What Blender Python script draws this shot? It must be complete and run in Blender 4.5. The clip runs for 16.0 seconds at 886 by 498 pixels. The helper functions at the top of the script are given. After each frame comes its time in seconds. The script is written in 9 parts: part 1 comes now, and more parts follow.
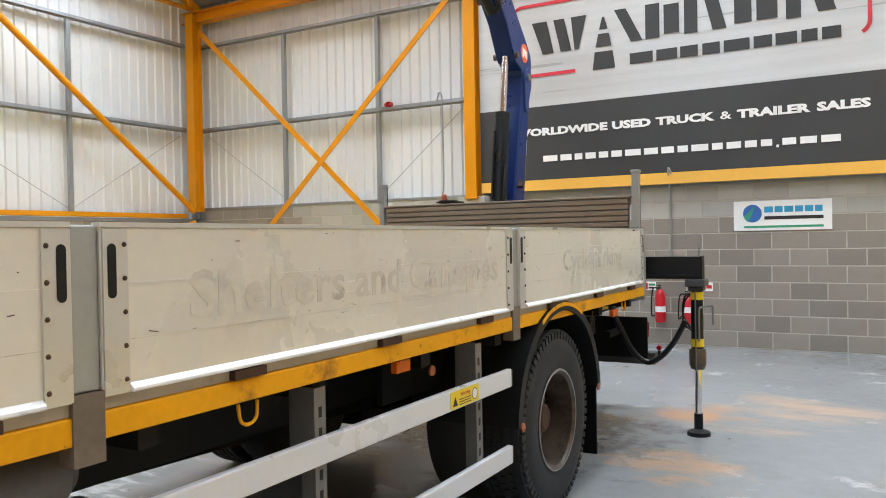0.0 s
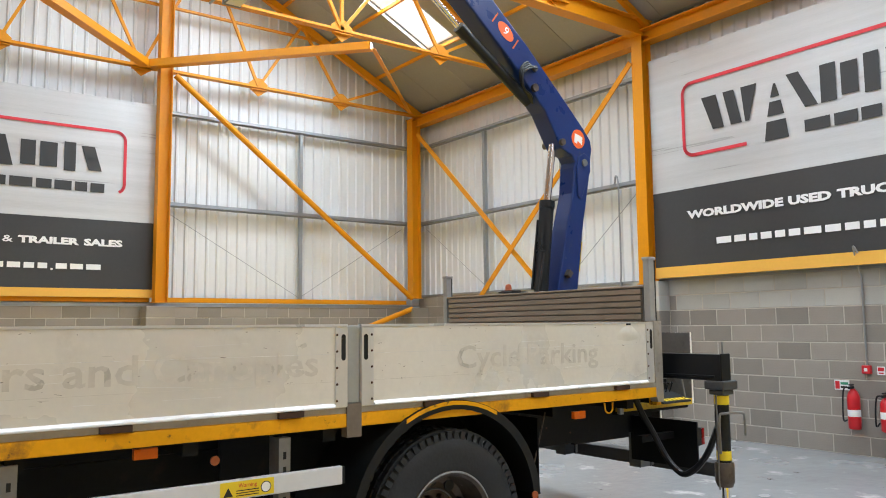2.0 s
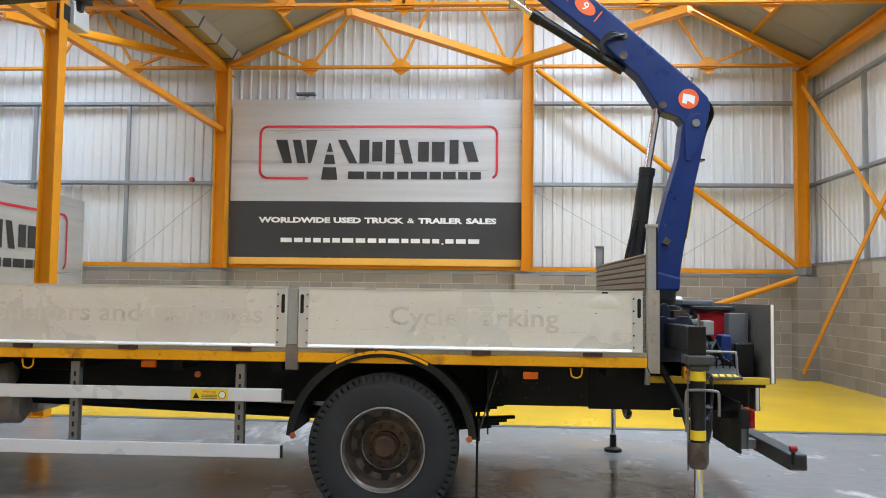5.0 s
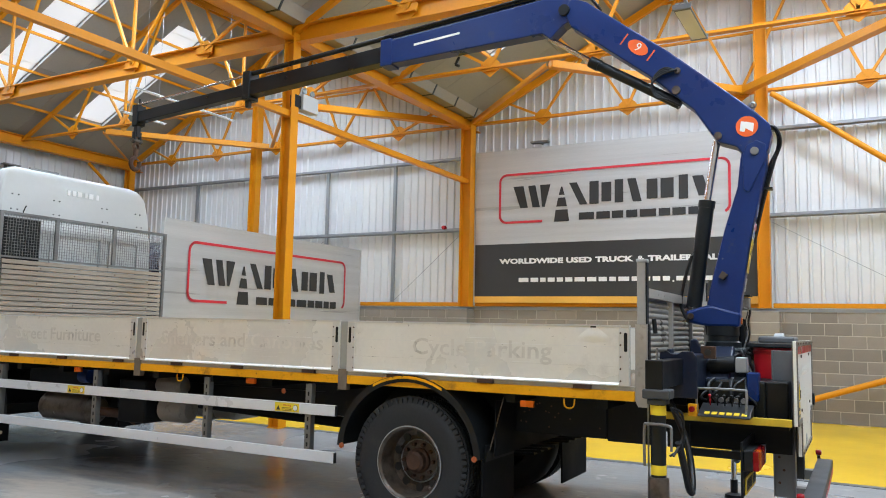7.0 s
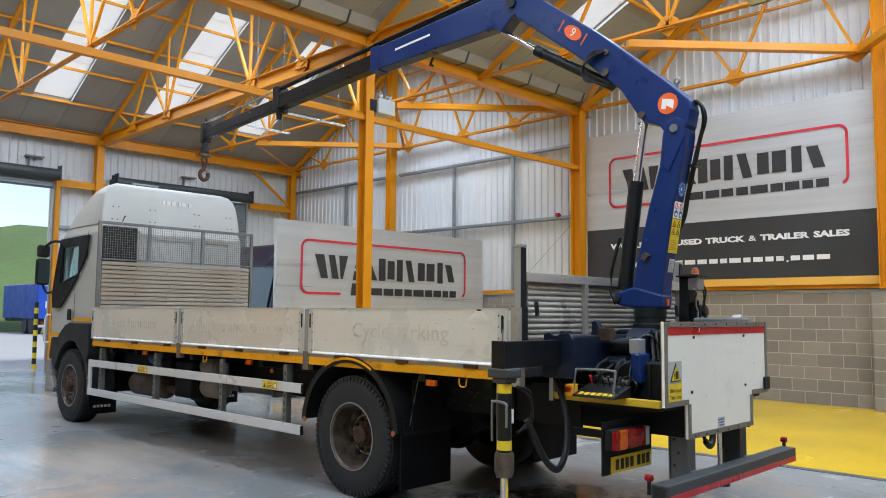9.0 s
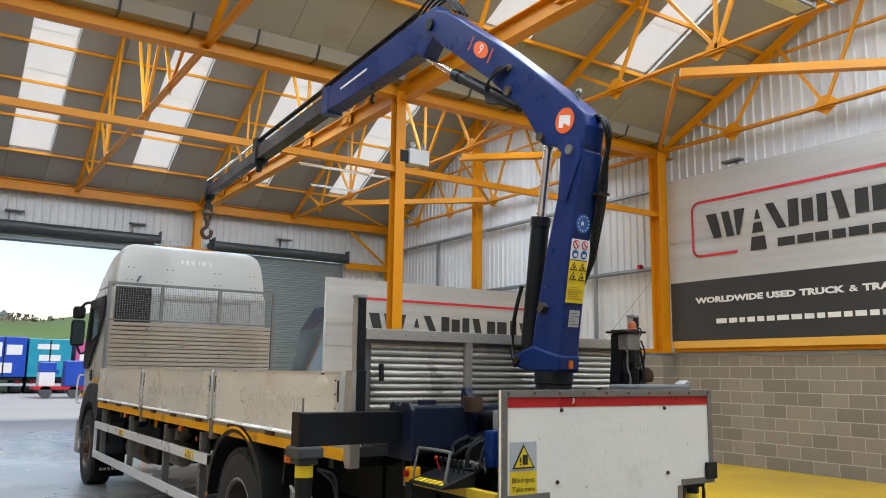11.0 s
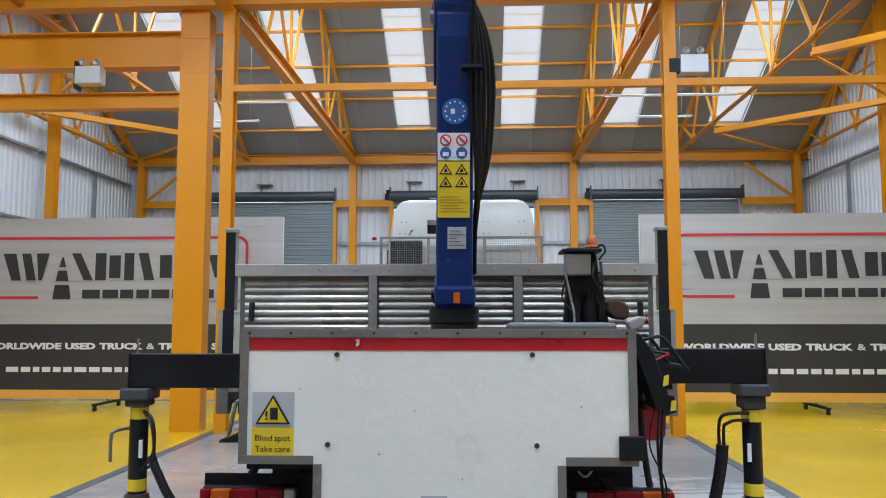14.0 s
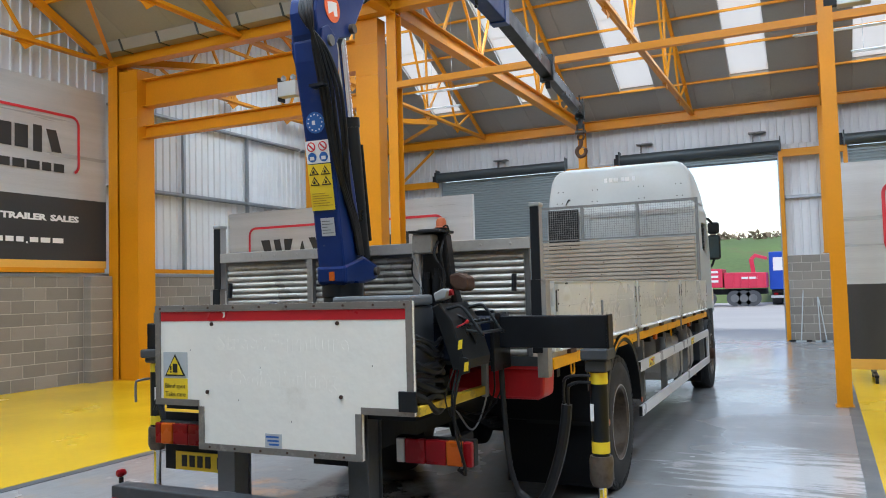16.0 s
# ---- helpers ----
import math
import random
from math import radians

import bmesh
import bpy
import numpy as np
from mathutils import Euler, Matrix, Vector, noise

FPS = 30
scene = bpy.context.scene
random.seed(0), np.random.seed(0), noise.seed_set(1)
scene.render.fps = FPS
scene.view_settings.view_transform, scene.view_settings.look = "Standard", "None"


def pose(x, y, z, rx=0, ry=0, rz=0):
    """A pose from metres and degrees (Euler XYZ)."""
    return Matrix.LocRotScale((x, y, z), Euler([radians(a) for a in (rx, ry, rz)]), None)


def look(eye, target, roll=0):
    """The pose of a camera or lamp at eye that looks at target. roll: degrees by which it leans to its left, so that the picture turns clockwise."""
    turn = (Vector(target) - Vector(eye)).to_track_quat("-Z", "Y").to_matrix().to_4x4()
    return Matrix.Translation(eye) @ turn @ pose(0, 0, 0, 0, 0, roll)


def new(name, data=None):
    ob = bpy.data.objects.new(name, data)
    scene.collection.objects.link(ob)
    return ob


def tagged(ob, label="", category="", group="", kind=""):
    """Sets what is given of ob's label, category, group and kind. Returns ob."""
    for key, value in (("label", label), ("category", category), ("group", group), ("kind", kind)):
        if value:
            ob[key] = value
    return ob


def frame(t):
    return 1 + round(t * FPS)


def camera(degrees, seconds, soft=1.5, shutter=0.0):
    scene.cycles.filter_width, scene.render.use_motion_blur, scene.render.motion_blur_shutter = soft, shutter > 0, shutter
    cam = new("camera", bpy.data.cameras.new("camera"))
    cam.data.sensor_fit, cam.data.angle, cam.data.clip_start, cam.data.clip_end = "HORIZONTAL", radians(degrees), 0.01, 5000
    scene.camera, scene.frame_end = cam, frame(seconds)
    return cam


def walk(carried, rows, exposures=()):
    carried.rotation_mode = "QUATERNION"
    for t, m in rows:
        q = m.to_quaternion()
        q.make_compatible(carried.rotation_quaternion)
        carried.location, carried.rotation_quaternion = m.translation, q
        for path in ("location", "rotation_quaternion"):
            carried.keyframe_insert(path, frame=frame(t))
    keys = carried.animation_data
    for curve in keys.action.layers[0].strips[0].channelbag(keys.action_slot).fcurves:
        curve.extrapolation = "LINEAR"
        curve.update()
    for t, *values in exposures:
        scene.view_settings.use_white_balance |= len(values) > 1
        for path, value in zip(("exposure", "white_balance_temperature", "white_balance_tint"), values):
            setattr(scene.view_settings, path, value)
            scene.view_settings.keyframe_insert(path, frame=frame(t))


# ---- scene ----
cam = camera(59.0, 16.0, 1.0)
# seconds, x, y, z, turn, tilt, lean
ROWS = [
    (0, -0.010, -0.054, 1.555, 30.04, -0.68, 1.06),
    (0.5, 0.288, 0.355, 1.573, 34.85, 0.23, 0.87),
    (1, 0.822, 0.676, 1.597, 40.76, 2.08, 0.71),
    (1.5, 1.303, 1.088, 1.580, 47.16, 3.99, 0.62),
    (2, 1.844, 1.506, 1.593, 53.61, 5.68, 0.60),
    (2.5, 2.261, 2.010, 1.591, 59.84, 6.75, 0.62),
    (3, 2.717, 2.499, 1.599, 66.28, 6.60, 0.51),
    (3.5, 3.040, 3.059, 1.555, 72.71, 5.38, 0.19),
    (4, 3.350, 3.650, 1.549, 79.36, 3.71, -0.20),
    (4.2, 3.442, 3.885, 1.560, 82.17, 3.20, -0.38),
    (6.3, 3.770, 6.534, 1.574, 110.59, 5.68, -1.33),
    (6.5, 3.750, 6.776, 1.570, 113.05, 5.69, -1.37),
    (7, 3.670, 7.389, 1.566, 118.73, 5.77, -1.22),
    (7.5, 3.550, 8.000, 1.557, 123.69, 5.48, -1.00),
    (8, 3.317, 8.571, 1.564, 127.88, 5.02, -0.77),
    (8.5, 3.021, 9.112, 1.571, 131.76, 4.63, -0.69),
    (8.7, 2.875, 9.300, 1.569, 133.05, 4.42, -0.67),
    (10.8, 0.659, 10.210, 1.602, 145.02, 8.60, -0.72),
    (11, 0.406, 10.195, 1.614, 146.64, 8.97, -0.75),
    (11.5, -0.198, 10.320, 1.621, 151.47, 9.68, -0.82),
    (12, -0.779, 10.370, 1.599, 156.97, 9.98, -0.83),
    (12.5, -1.393, 10.358, 1.608, 163.08, 9.89, -0.82),
    (13, -1.970, 10.327, 1.592, 169.31, 8.98, -0.65),
    (13.5, -2.547, 10.264, 1.586, 176.00, 7.33, -0.38),
    (14, -3.140, 10.260, 1.568, 182.79, 5.16, 0.02),
    (14.5, -3.754, 10.256, 1.548, 189.65, 3.16, 0.56),
    (15, -4.380, 10.298, 1.542, 196.07, 2.16, 1.20),
    (15.5, -4.982, 10.284, 1.540, 201.45, 2.18, 1.53),
    (16, -5.611, 10.310, 1.580, 205.86, 2.95, 1.53),
]
walk(cam, [(t, pose(x, y, z, 90 + tilt, lean, turn)) for t, x, y, z, turn, tilt, lean in ROWS],
     exposures=[(0.0, 0.38, 6450, 10), (2.0, 0.28, 6350, 10), (3.0, 0.18, 6000, 10), (4.2, 0.25, 6000, 10), (7.0, 0.24, 6050, 10), (8.7, 0.10, 6000, 10), (11.0, -0.02, 6400, 10), (12.5, -0.09, 6000, 10), (14.5, 0.03, 5850, 10), (16.0, 0.03, 5950, 10)])

# ---- world and light ----
world = bpy.data.worlds.new("world")
scene.world = world
world.use_nodes = True
wn = world.node_tree
sky = wn.nodes.new("ShaderNodeTexSky")
sky.sky_type, sky.sun_disc = "NISHITA", False
sky.sun_elevation, sky.sun_rotation = radians(49), radians(160)
sky.air_density, sky.dust_density, sky.ozone_density = 1.0, 1.4, 1.0
wn.links.new(sky.outputs[0], wn.nodes["Background"].inputs[0])
wn.nodes["Background"].inputs[1].default_value = 0.15
sun = new("sun", bpy.data.lights.new("sun", "SUN"))
sun.data.energy, sun.data.angle, sun.data.color = 3.3, radians(12), (1.0, 0.97, 0.92)
sun.matrix_world = look((-5, 14, 17), (0, 0, 0))
scene.view_settings.exposure = 0.0
SKYLIGHT_W = 119.0

# ---- plan ----
XW, XE = -12.25, 6.95          # inner faces of the block walls
YN, YF, YV = 11.25, -12.08, -0.65   # back wall, far wall, valley line
EAVES, PITCH = 6.35, 0.5
FRAMES_X = (-12.05, -5.85, 0.52, 6.75)
BAYS = ((YF, YV), (YV, YN))
LAMP_STRIPS = (4.40, 1.57, -1.30, -4.16, -6.97, -9.78)
STRIP = 0.46                     # half width of a rooflight strip
STRIP_FOOT = ((1.01, 1.12), (1.35, 1.11))   # where the strips begin, up from each eaves
LANE_L, LANE_R = -5.89, 0.62

# ---- materials ----
def mat(name, col, rough=0.5, metal=0.0, var=0.12, scale=1.5, fine=40.0, bump=0.06, rvar=0.12, stain=None, rnd=0.0, coat=0.0, island=0.0, stretch=None, spec=0.5):
    m = bpy.data.materials.new(name)
    m.use_nodes = True
    t = m.node_tree
    n, l = t.nodes, t.links
    b = n["Principled BSDF"]
    co = n.new("ShaderNodeTexCoord")
    src = co.outputs["Object"]
    if stretch:
        mp = n.new("ShaderNodeMapping")
        mp.inputs["Scale"].default_value = stretch
        l.new(src, mp.inputs["Vector"])
        src = mp.outputs[0]
    big = n.new("ShaderNodeTexNoise")
    big.inputs["Scale"].default_value, big.inputs["Detail"].default_value = scale, 5
    small = n.new("ShaderNodeTexNoise")
    small.inputs["Scale"].default_value, small.inputs["Detail"].default_value = fine, 4
    l.new(src, big.inputs["Vector"])
    l.new(src, small.inputs["Vector"])
    add = n.new("ShaderNodeMath"); add.operation = "MULTIPLY_ADD"
    l.new(small.outputs["Fac"], add.inputs[0]); add.inputs[1].default_value = 0.45
    l.new(big.outputs["Fac"], add.inputs[2])
    rng = n.new("ShaderNodeMapRange")
    rng.inputs["From Min"].default_value, rng.inputs["From Max"].default_value = 0.4, 1.05
    rng.inputs["To Min"].default_value, rng.inputs["To Max"].default_value = 1 - var, 1 + var
    l.new(add.outputs[0], rng.inputs["Value"])
    val = rng.outputs[0]
    for amount, node, out in ((rnd, "ShaderNodeObjectInfo", "Random"), (island, "ShaderNodeNewGeometry", "Random Per Island")):
        if amount:
            oi = n.new(node)
            r2 = n.new("ShaderNodeMapRange")
            r2.inputs["To Min"].default_value, r2.inputs["To Max"].default_value = 1 - amount, 1 + amount
            l.new(oi.outputs[out], r2.inputs["Value"])
            mu = n.new("ShaderNodeMath"); mu.operation = "MULTIPLY"
            l.new(val, mu.inputs[0]); l.new(r2.outputs[0], mu.inputs[1])
            val = mu.outputs[0]
    mixc = n.new("ShaderNodeMix"); mixc.data_type, mixc.blend_type = "RGBA", "MULTIPLY"
    mixc.inputs["Factor"].default_value = 1.0
    mixc.inputs["A"].default_value = (*col, 1)
    l.new(val, mixc.inputs["B"])
    out = mixc.outputs["Result"]
    for k, st in enumerate(stain or ()):
        scol, lo, hi, sscale = st
        sn = n.new("ShaderNodeTexNoise")
        sn.inputs["Scale"].default_value, sn.inputs["Detail"].default_value, sn.inputs["Roughness"].default_value = sscale, 8, 0.65
        sh = n.new("ShaderNodeVectorMath"); sh.inputs[1].default_value = (3.7 * k, 9.1 * k, 1.3)
        l.new(src, sh.inputs[0]); l.new(sh.outputs[0], sn.inputs["Vector"])
        sr = n.new("ShaderNodeMapRange"); sr.clamp = True
        sr.inputs["From Min"].default_value, sr.inputs["From Max"].default_value = lo, hi
        l.new(sn.outputs["Fac"], sr.inputs["Value"])
        mx = n.new("ShaderNodeMix"); mx.data_type = "RGBA"
        l.new(sr.outputs[0], mx.inputs["Factor"]); l.new(out, mx.inputs["A"]); mx.inputs["B"].default_value = (*scol, 1)
        out = mx.outputs["Result"]
    l.new(out, b.inputs["Base Color"])
    rr = n.new("ShaderNodeMapRange")
    rr.inputs["From Min"].default_value, rr.inputs["From Max"].default_value = 0.3, 0.75
    rr.inputs["To Min"].default_value, rr.inputs["To Max"].default_value = max(0.03, rough - rvar), min(1, rough + rvar)
    l.new(big.outputs["Fac"], rr.inputs["Value"]); l.new(rr.outputs[0], b.inputs["Roughness"])
    b.inputs["Metallic"].default_value, b.inputs["Specular IOR Level"].default_value = metal, spec
    if coat:
        b.inputs["Coat Weight"].default_value, b.inputs["Coat Roughness"].default_value = coat, 0.15
    if bump:
        bp = n.new("ShaderNodeBump")
        bp.inputs["Strength"].default_value, bp.inputs["Distance"].default_value = bump, 0.01
        l.new(small.outputs["Fac"], bp.inputs["Height"]); l.new(bp.outputs[0], b.inputs["Normal"])
    return m


def wavy(m, scale, strength, distance, stretch=None):
    """Adds broad soft dents to a material's surface."""
    t = m.node_tree
    wv, wb = t.nodes.new("ShaderNodeTexNoise"), t.nodes.new("ShaderNodeBump")
    wv.inputs["Scale"].default_value, wv.inputs["Detail"].default_value, wv.inputs["Roughness"].default_value = scale, 4, 0.55
    wb.inputs["Strength"].default_value, wb.inputs["Distance"].default_value = strength, distance
    src = t.nodes["Texture Coordinate"].outputs["Object"]
    if stretch:
        mp = t.nodes.new("ShaderNodeMapping"); mp.inputs["Scale"].default_value = stretch
        t.links.new(src, mp.inputs["Vector"]); src = mp.outputs[0]
    t.links.new(src, wv.inputs["Vector"]); t.links.new(wv.outputs["Fac"], wb.inputs["Height"])
    t.links.new(t.nodes["Bump"].outputs[0], wb.inputs["Normal"]); t.links.new(wb.outputs[0], t.nodes["Principled BSDF"].inputs["Normal"])


def stain_or_shade(m, centre, radius, col, scale, lo, hi, stretch=(1, 1, 1)):
    """A ragged patch on the floor, round a place: dust, oil and, under the lorry, painted shade."""
    t = m.node_tree
    n, l = t.nodes, t.links
    co = n.new("ShaderNodeNewGeometry").outputs["Position"]
    d = n.new("ShaderNodeVectorMath"); d.operation = "DISTANCE"; d.inputs[1].default_value = centre
    l.new(co, d.inputs[0])
    f = n.new("ShaderNodeMapRange"); f.inputs["From Min"].default_value, f.inputs["From Max"].default_value = radius * 0.1, radius
    f.inputs["To Min"].default_value, f.inputs["To Max"].default_value = 0.22, -0.30
    l.new(d.outputs["Value"], f.inputs["Value"])
    mp = n.new("ShaderNodeMapping"); mp.inputs["Scale"].default_value = stretch
    l.new(co, mp.inputs["Vector"])
    z = n.new("ShaderNodeTexNoise"); z.inputs["Scale"].default_value, z.inputs["Detail"].default_value, z.inputs["Roughness"].default_value = scale, 9, 0.68
    l.new(mp.outputs[0], z.inputs["Vector"])
    a = n.new("ShaderNodeMath"); l.new(z.outputs["Fac"], a.inputs[0]); l.new(f.outputs[0], a.inputs[1])
    r = n.new("ShaderNodeMapRange"); r.inputs["From Min"].default_value, r.inputs["From Max"].default_value = lo, hi
    l.new(a.outputs[0], r.inputs["Value"])
    mx = n.new("ShaderNodeMix"); mx.data_type = "RGBA"; mx.inputs["B"].default_value = (*col, 1)
    base = n["Principled BSDF"].inputs["Base Color"]
    l.new(base.links[0].from_socket, mx.inputs["A"]); l.new(r.outputs[0], mx.inputs["Factor"]); l.new(mx.outputs["Result"], base)


ORANGE = mat("orange_steel_paint", (0.64, 0.25, 0.003), 0.42, 0, 0.10, 0.8, 30, 0.04, stain=[((0.38, 0.13, 0.015), 0.66, 0.85, 2.2), ((0.30, 0.16, 0.07), 0.72, 0.80, 9)], spec=0.3)
CLAD = mat("white_profiled_sheet", (0.665, 0.675, 0.685), 0.45, 0, 0.06, 0.5, 14, 0.03, stain=[((0.52, 0.50, 0.46), 0.60, 0.95, 0.5)])
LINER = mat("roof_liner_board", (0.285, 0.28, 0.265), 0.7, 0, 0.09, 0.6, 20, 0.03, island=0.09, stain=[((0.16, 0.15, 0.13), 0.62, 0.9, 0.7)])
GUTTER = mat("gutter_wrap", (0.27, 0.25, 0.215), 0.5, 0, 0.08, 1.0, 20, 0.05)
GALV = mat("galvanised_steel", (0.33, 0.35, 0.37), 0.42, 0.7, 0.12, 3, 50, 0.04)
BLOCK = mat("grey_concrete_block", (0.255, 0.226, 0.197), 0.9, 0, 0.20, 2.0, 70, 0.5, rnd=0.17, stain=[((0.35, 0.335, 0.30), 0.62, 0.8, 1.4), ((0.17, 0.155, 0.13), 0.60, 0.8, 0.9)])
BLOCKJ = mat("grey_concrete_block_rest", (0.255, 0.226, 0.197), 0.9, 0, 0.20, 2.0, 70, 0.5, island=0.17, stain=[((0.35, 0.335, 0.30), 0.62, 0.8, 1.4), ((0.17, 0.155, 0.13), 0.60, 0.8, 0.9)])
BLOCKLIGHT = mat("pale_concrete_block", (0.40, 0.395, 0.37), 0.9, 0, 0.12, 2.0, 70, 0.5, rnd=0.12)
MORTAR = mat("mortar", (0.45, 0.41, 0.35), 0.95, 0, 0.14, 4, 90, 0.4)
FLOOR = mat("grey_floor_paint", (0.253, 0.258, 0.263), 0.24, 0, 0.14, 0.35, 9, 0.06, 0.18,
            stain=[((0.36, 0.27, 0.20), 0.58, 0.76, 0.42), ((0.20, 0.20, 0.20), 0.57, 0.75, 0.8), ((0.54, 0.53, 0.51), 0.60, 0.72, 1.9), ((0.13, 0.12, 0.11), 0.66, 0.72, 3.5), ((0.13, 0.125, 0.12), 0.70, 0.74, 26)], spec=0.42)
YELLOW = mat("yellow_floor_paint", (0.72, 0.45, 0.010), 0.22, 0, 0.07, 0.5, 12, 0.04, 0.1, stain=[((0.55, 0.36, 0.06), 0.66, 0.9, 1.0)])
TAPE = mat("dark_floor_line", (0.10, 0.105, 0.11), 0.4, 0, 0.15, 2, 30, 0.05, stain=[((0.25, 0.25, 0.25), 0.62, 0.8, 5)])
BLACKPAINT = mat("black_chassis_paint", (0.008, 0.009, 0.011), 0.6, 0, 0.3, 3, 40, 0.1, stain=[((0.035, 0.025, 0.017), 0.60, 0.8, 4)], spec=0.2)
GREASE = mat("black_crane_steel", (0.007, 0.009, 0.011), 0.38, 0, 0.3, 4, 40, 0.06, stain=[((0.05, 0.05, 0.048), 0.64, 0.85, 9)], spec=0.35)
BLUE = mat("blue_crane_paint", (0.006, 0.026, 0.135), 0.36, 0, 0.14, 2, 30, 0.03, stain=[((0.04, 0.05, 0.085), 0.62, 0.85, 6), ((0.09, 0.05, 0.03), 0.68, 0.78, 12), ((0.09, 0.11, 0.17), 0.67, 0.72, 22)], coat=0.1, spec=0.3)
ALU = mat("worn_aluminium_side", (0.72, 0.70, 0.645), 0.32, 0.12, 0.08, 1.3, 30, 0.04, 0.12, stain=[((0.42, 0.39, 0.335), 0.58, 0.88, 2.0), ((0.33, 0.29, 0.23), 0.70, 0.80, 14)])
ALUBRIGHT = mat("bright_aluminium", (0.50, 0.49, 0.47), 0.42, 0.3, 0.12, 2, 40, 0.05, 0.12, stain=[((0.24, 0.21, 0.18), 0.56, 0.82, 3)])
ALUEDGE = mat("aluminium_rail", (0.62, 0.62, 0.61), 0.38, 0.35, 0.07, 2, 40, 0.03)
RIBALU = mat("dirty_ribbed_aluminium", (0.41, 0.38, 0.335), 0.38, 0.28, 0.22, 2.5, 45, 0.08, 0.14, stain=[((0.17, 0.135, 0.10), 0.52, 0.74, 4), ((0.08, 0.055, 0.04), 0.68, 0.78, 13)], rnd=0.16)
GUARDRAIL = mat("stained_guard_rail", (0.36, 0.335, 0.30), 0.5, 0.25, 0.16, 3, 40, 0.06, stain=[((0.15, 0.105, 0.07), 0.58, 0.76, 6)])
TANSLAT = mat("weathered_headboard_slat", (0.25, 0.195, 0.14), 0.6, 0, 0.16, 2, 30, 0.08, stain=[((0.13, 0.095, 0.065), 0.58, 0.8, 3)])
PANELGHOST = mat("panel_lettering_ghost", (0.888, 0.863, 0.783), 0.5, 0, 0.04, 9, 60, 0.02)
DIRTYYELLOW = mat("dirty_platform_yellow", (0.62, 0.42, 0.02), 0.55, 0, 0.2, 3, 40, 0.06, stain=[((0.16, 0.11, 0.05), 0.56, 0.72, 6)])
GHOST = mat("faded_lettering", (0.605, 0.582, 0.53), 0.36, 0.12, 0.16, 9, 60, 0.02)
STEELGREY = mat("grey_steel_post", (0.20, 0.20, 0.195), 0.5, 0.5, 0.2, 3, 40, 0.08, stain=[((0.12, 0.08, 0.05), 0.62, 0.8, 5)])
DARKPOST = mat("dark_steel_post", (0.010, 0.011, 0.013), 0.55, 0.1, 0.2, 3, 40, 0.08, spec=0.3)
RAILYELLOW = mat("yellow_edge_paint", (0.80, 0.37, 0.003), 0.55, 0, 0.14, 3, 40, 0.06, stain=[((0.30, 0.13, 0.02), 0.58, 0.75, 5), ((0.05, 0.035, 0.02), 0.64, 0.70, 11)], spec=0.25)
WHITEPAINT = mat("white_cab_paint", (0.53, 0.545, 0.535), 0.42, 0, 0.05, 1, 20, 0.015, coat=0.25, stain=[((0.46, 0.45, 0.42), 0.6, 0.9, 1.2)])
WHITEBOARD = mat("white_rear_panel", (0.89, 0.865, 0.785), 0.4, 0, 0.04, 1.5, 30, 0.03, stain=[((0.70, 0.65, 0.54), 0.66, 0.9, 2.4)])
RED = mat("red_reflective_band", (0.50, 0.012, 0.02), 0.35, 0, 0.12, 4, 60, 0.03)
REDPLASTIC = mat("red_plastic", (0.56, 0.012, 0.020), 0.4, 0, 0.1, 3, 40, 0.03)
REDLENS = mat("red_lamp_lens", (0.24, 0.004, 0.008), 0.3, 0, 0.15, 9, 80, 0.05, spec=0.25)
AMBERLENS = mat("amber_lamp_lens", (0.55, 0.105, 0.006), 0.3, 0, 0.15, 9, 80, 0.05, spec=0.3)
RUBBER = mat("tyre_rubber", (0.026, 0.027, 0.029), 0.7, 0, 0.25, 3, 50, 0.15, stain=[((0.045, 0.042, 0.038), 0.60, 0.8, 4)], spec=0.35)
RIM = mat("dirty_steel_rim", (0.105, 0.082, 0.063), 0.42, 0.3, 0.3, 6, 40, 0.12, stain=[((0.035, 0.022, 0.016), 0.48, 0.66, 7), ((0.34, 0.32, 0.29), 0.66, 0.74, 11)])
HUB = mat("rusty_hub", (0.075, 0.04, 0.026), 0.7, 0.2, 0.3, 8, 60, 0.2, spec=0.3)
PLASTICBLK = mat("black_plastic", (0.008, 0.009, 0.010), 0.5, 0, 0.2, 3, 50, 0.06, spec=0.3)
HOSE = mat("black_hose", (0.009, 0.009, 0.010), 0.45, 0, 0.2, 5, 60, 0.05, spec=0.3)
CHROME = mat("chromed_rod", (0.75, 0.75, 0.76), 0.12, 1.0, 0.04, 3, 60, 0.01, 0.05)
GLASSDARK = mat("tinted_cab_glass", (0.045, 0.065, 0.07), 0.06, 0, 0.1, 1, 20, 0, 0.02)
SILVER = mat("silver_banner_cloth", (0.515, 0.525, 0.54), 0.36, 0.22, 0.18, 0.7, 26, 0.03, 0.12, stretch=(0.25, 0.25, 9))
CHARCOAL = mat("charcoal_banner_cloth", (0.035, 0.036, 0.038), 0.5, 0, 0.15, 1, 20, 0.02)
LOGODARK = mat("charcoal_logo_print", (0.03, 0.031, 0.033), 0.5, 0, 0.1, 1, 20, 0.01)
LOGORED = mat("red_logo_print", (0.62, 0.03, 0.05), 0.5, 0, 0.05, 1, 20, 0.01)
PRINTWHITE = mat("white_print", (0.80, 0.80, 0.80), 0.5, 0, 0.03, 1, 20, 0.01)
BANNERGOLD = mat("gold_banner_hem", (0.76, 0.42, 0.07), 0.5, 0, 0.08, 1, 20, 0.03)
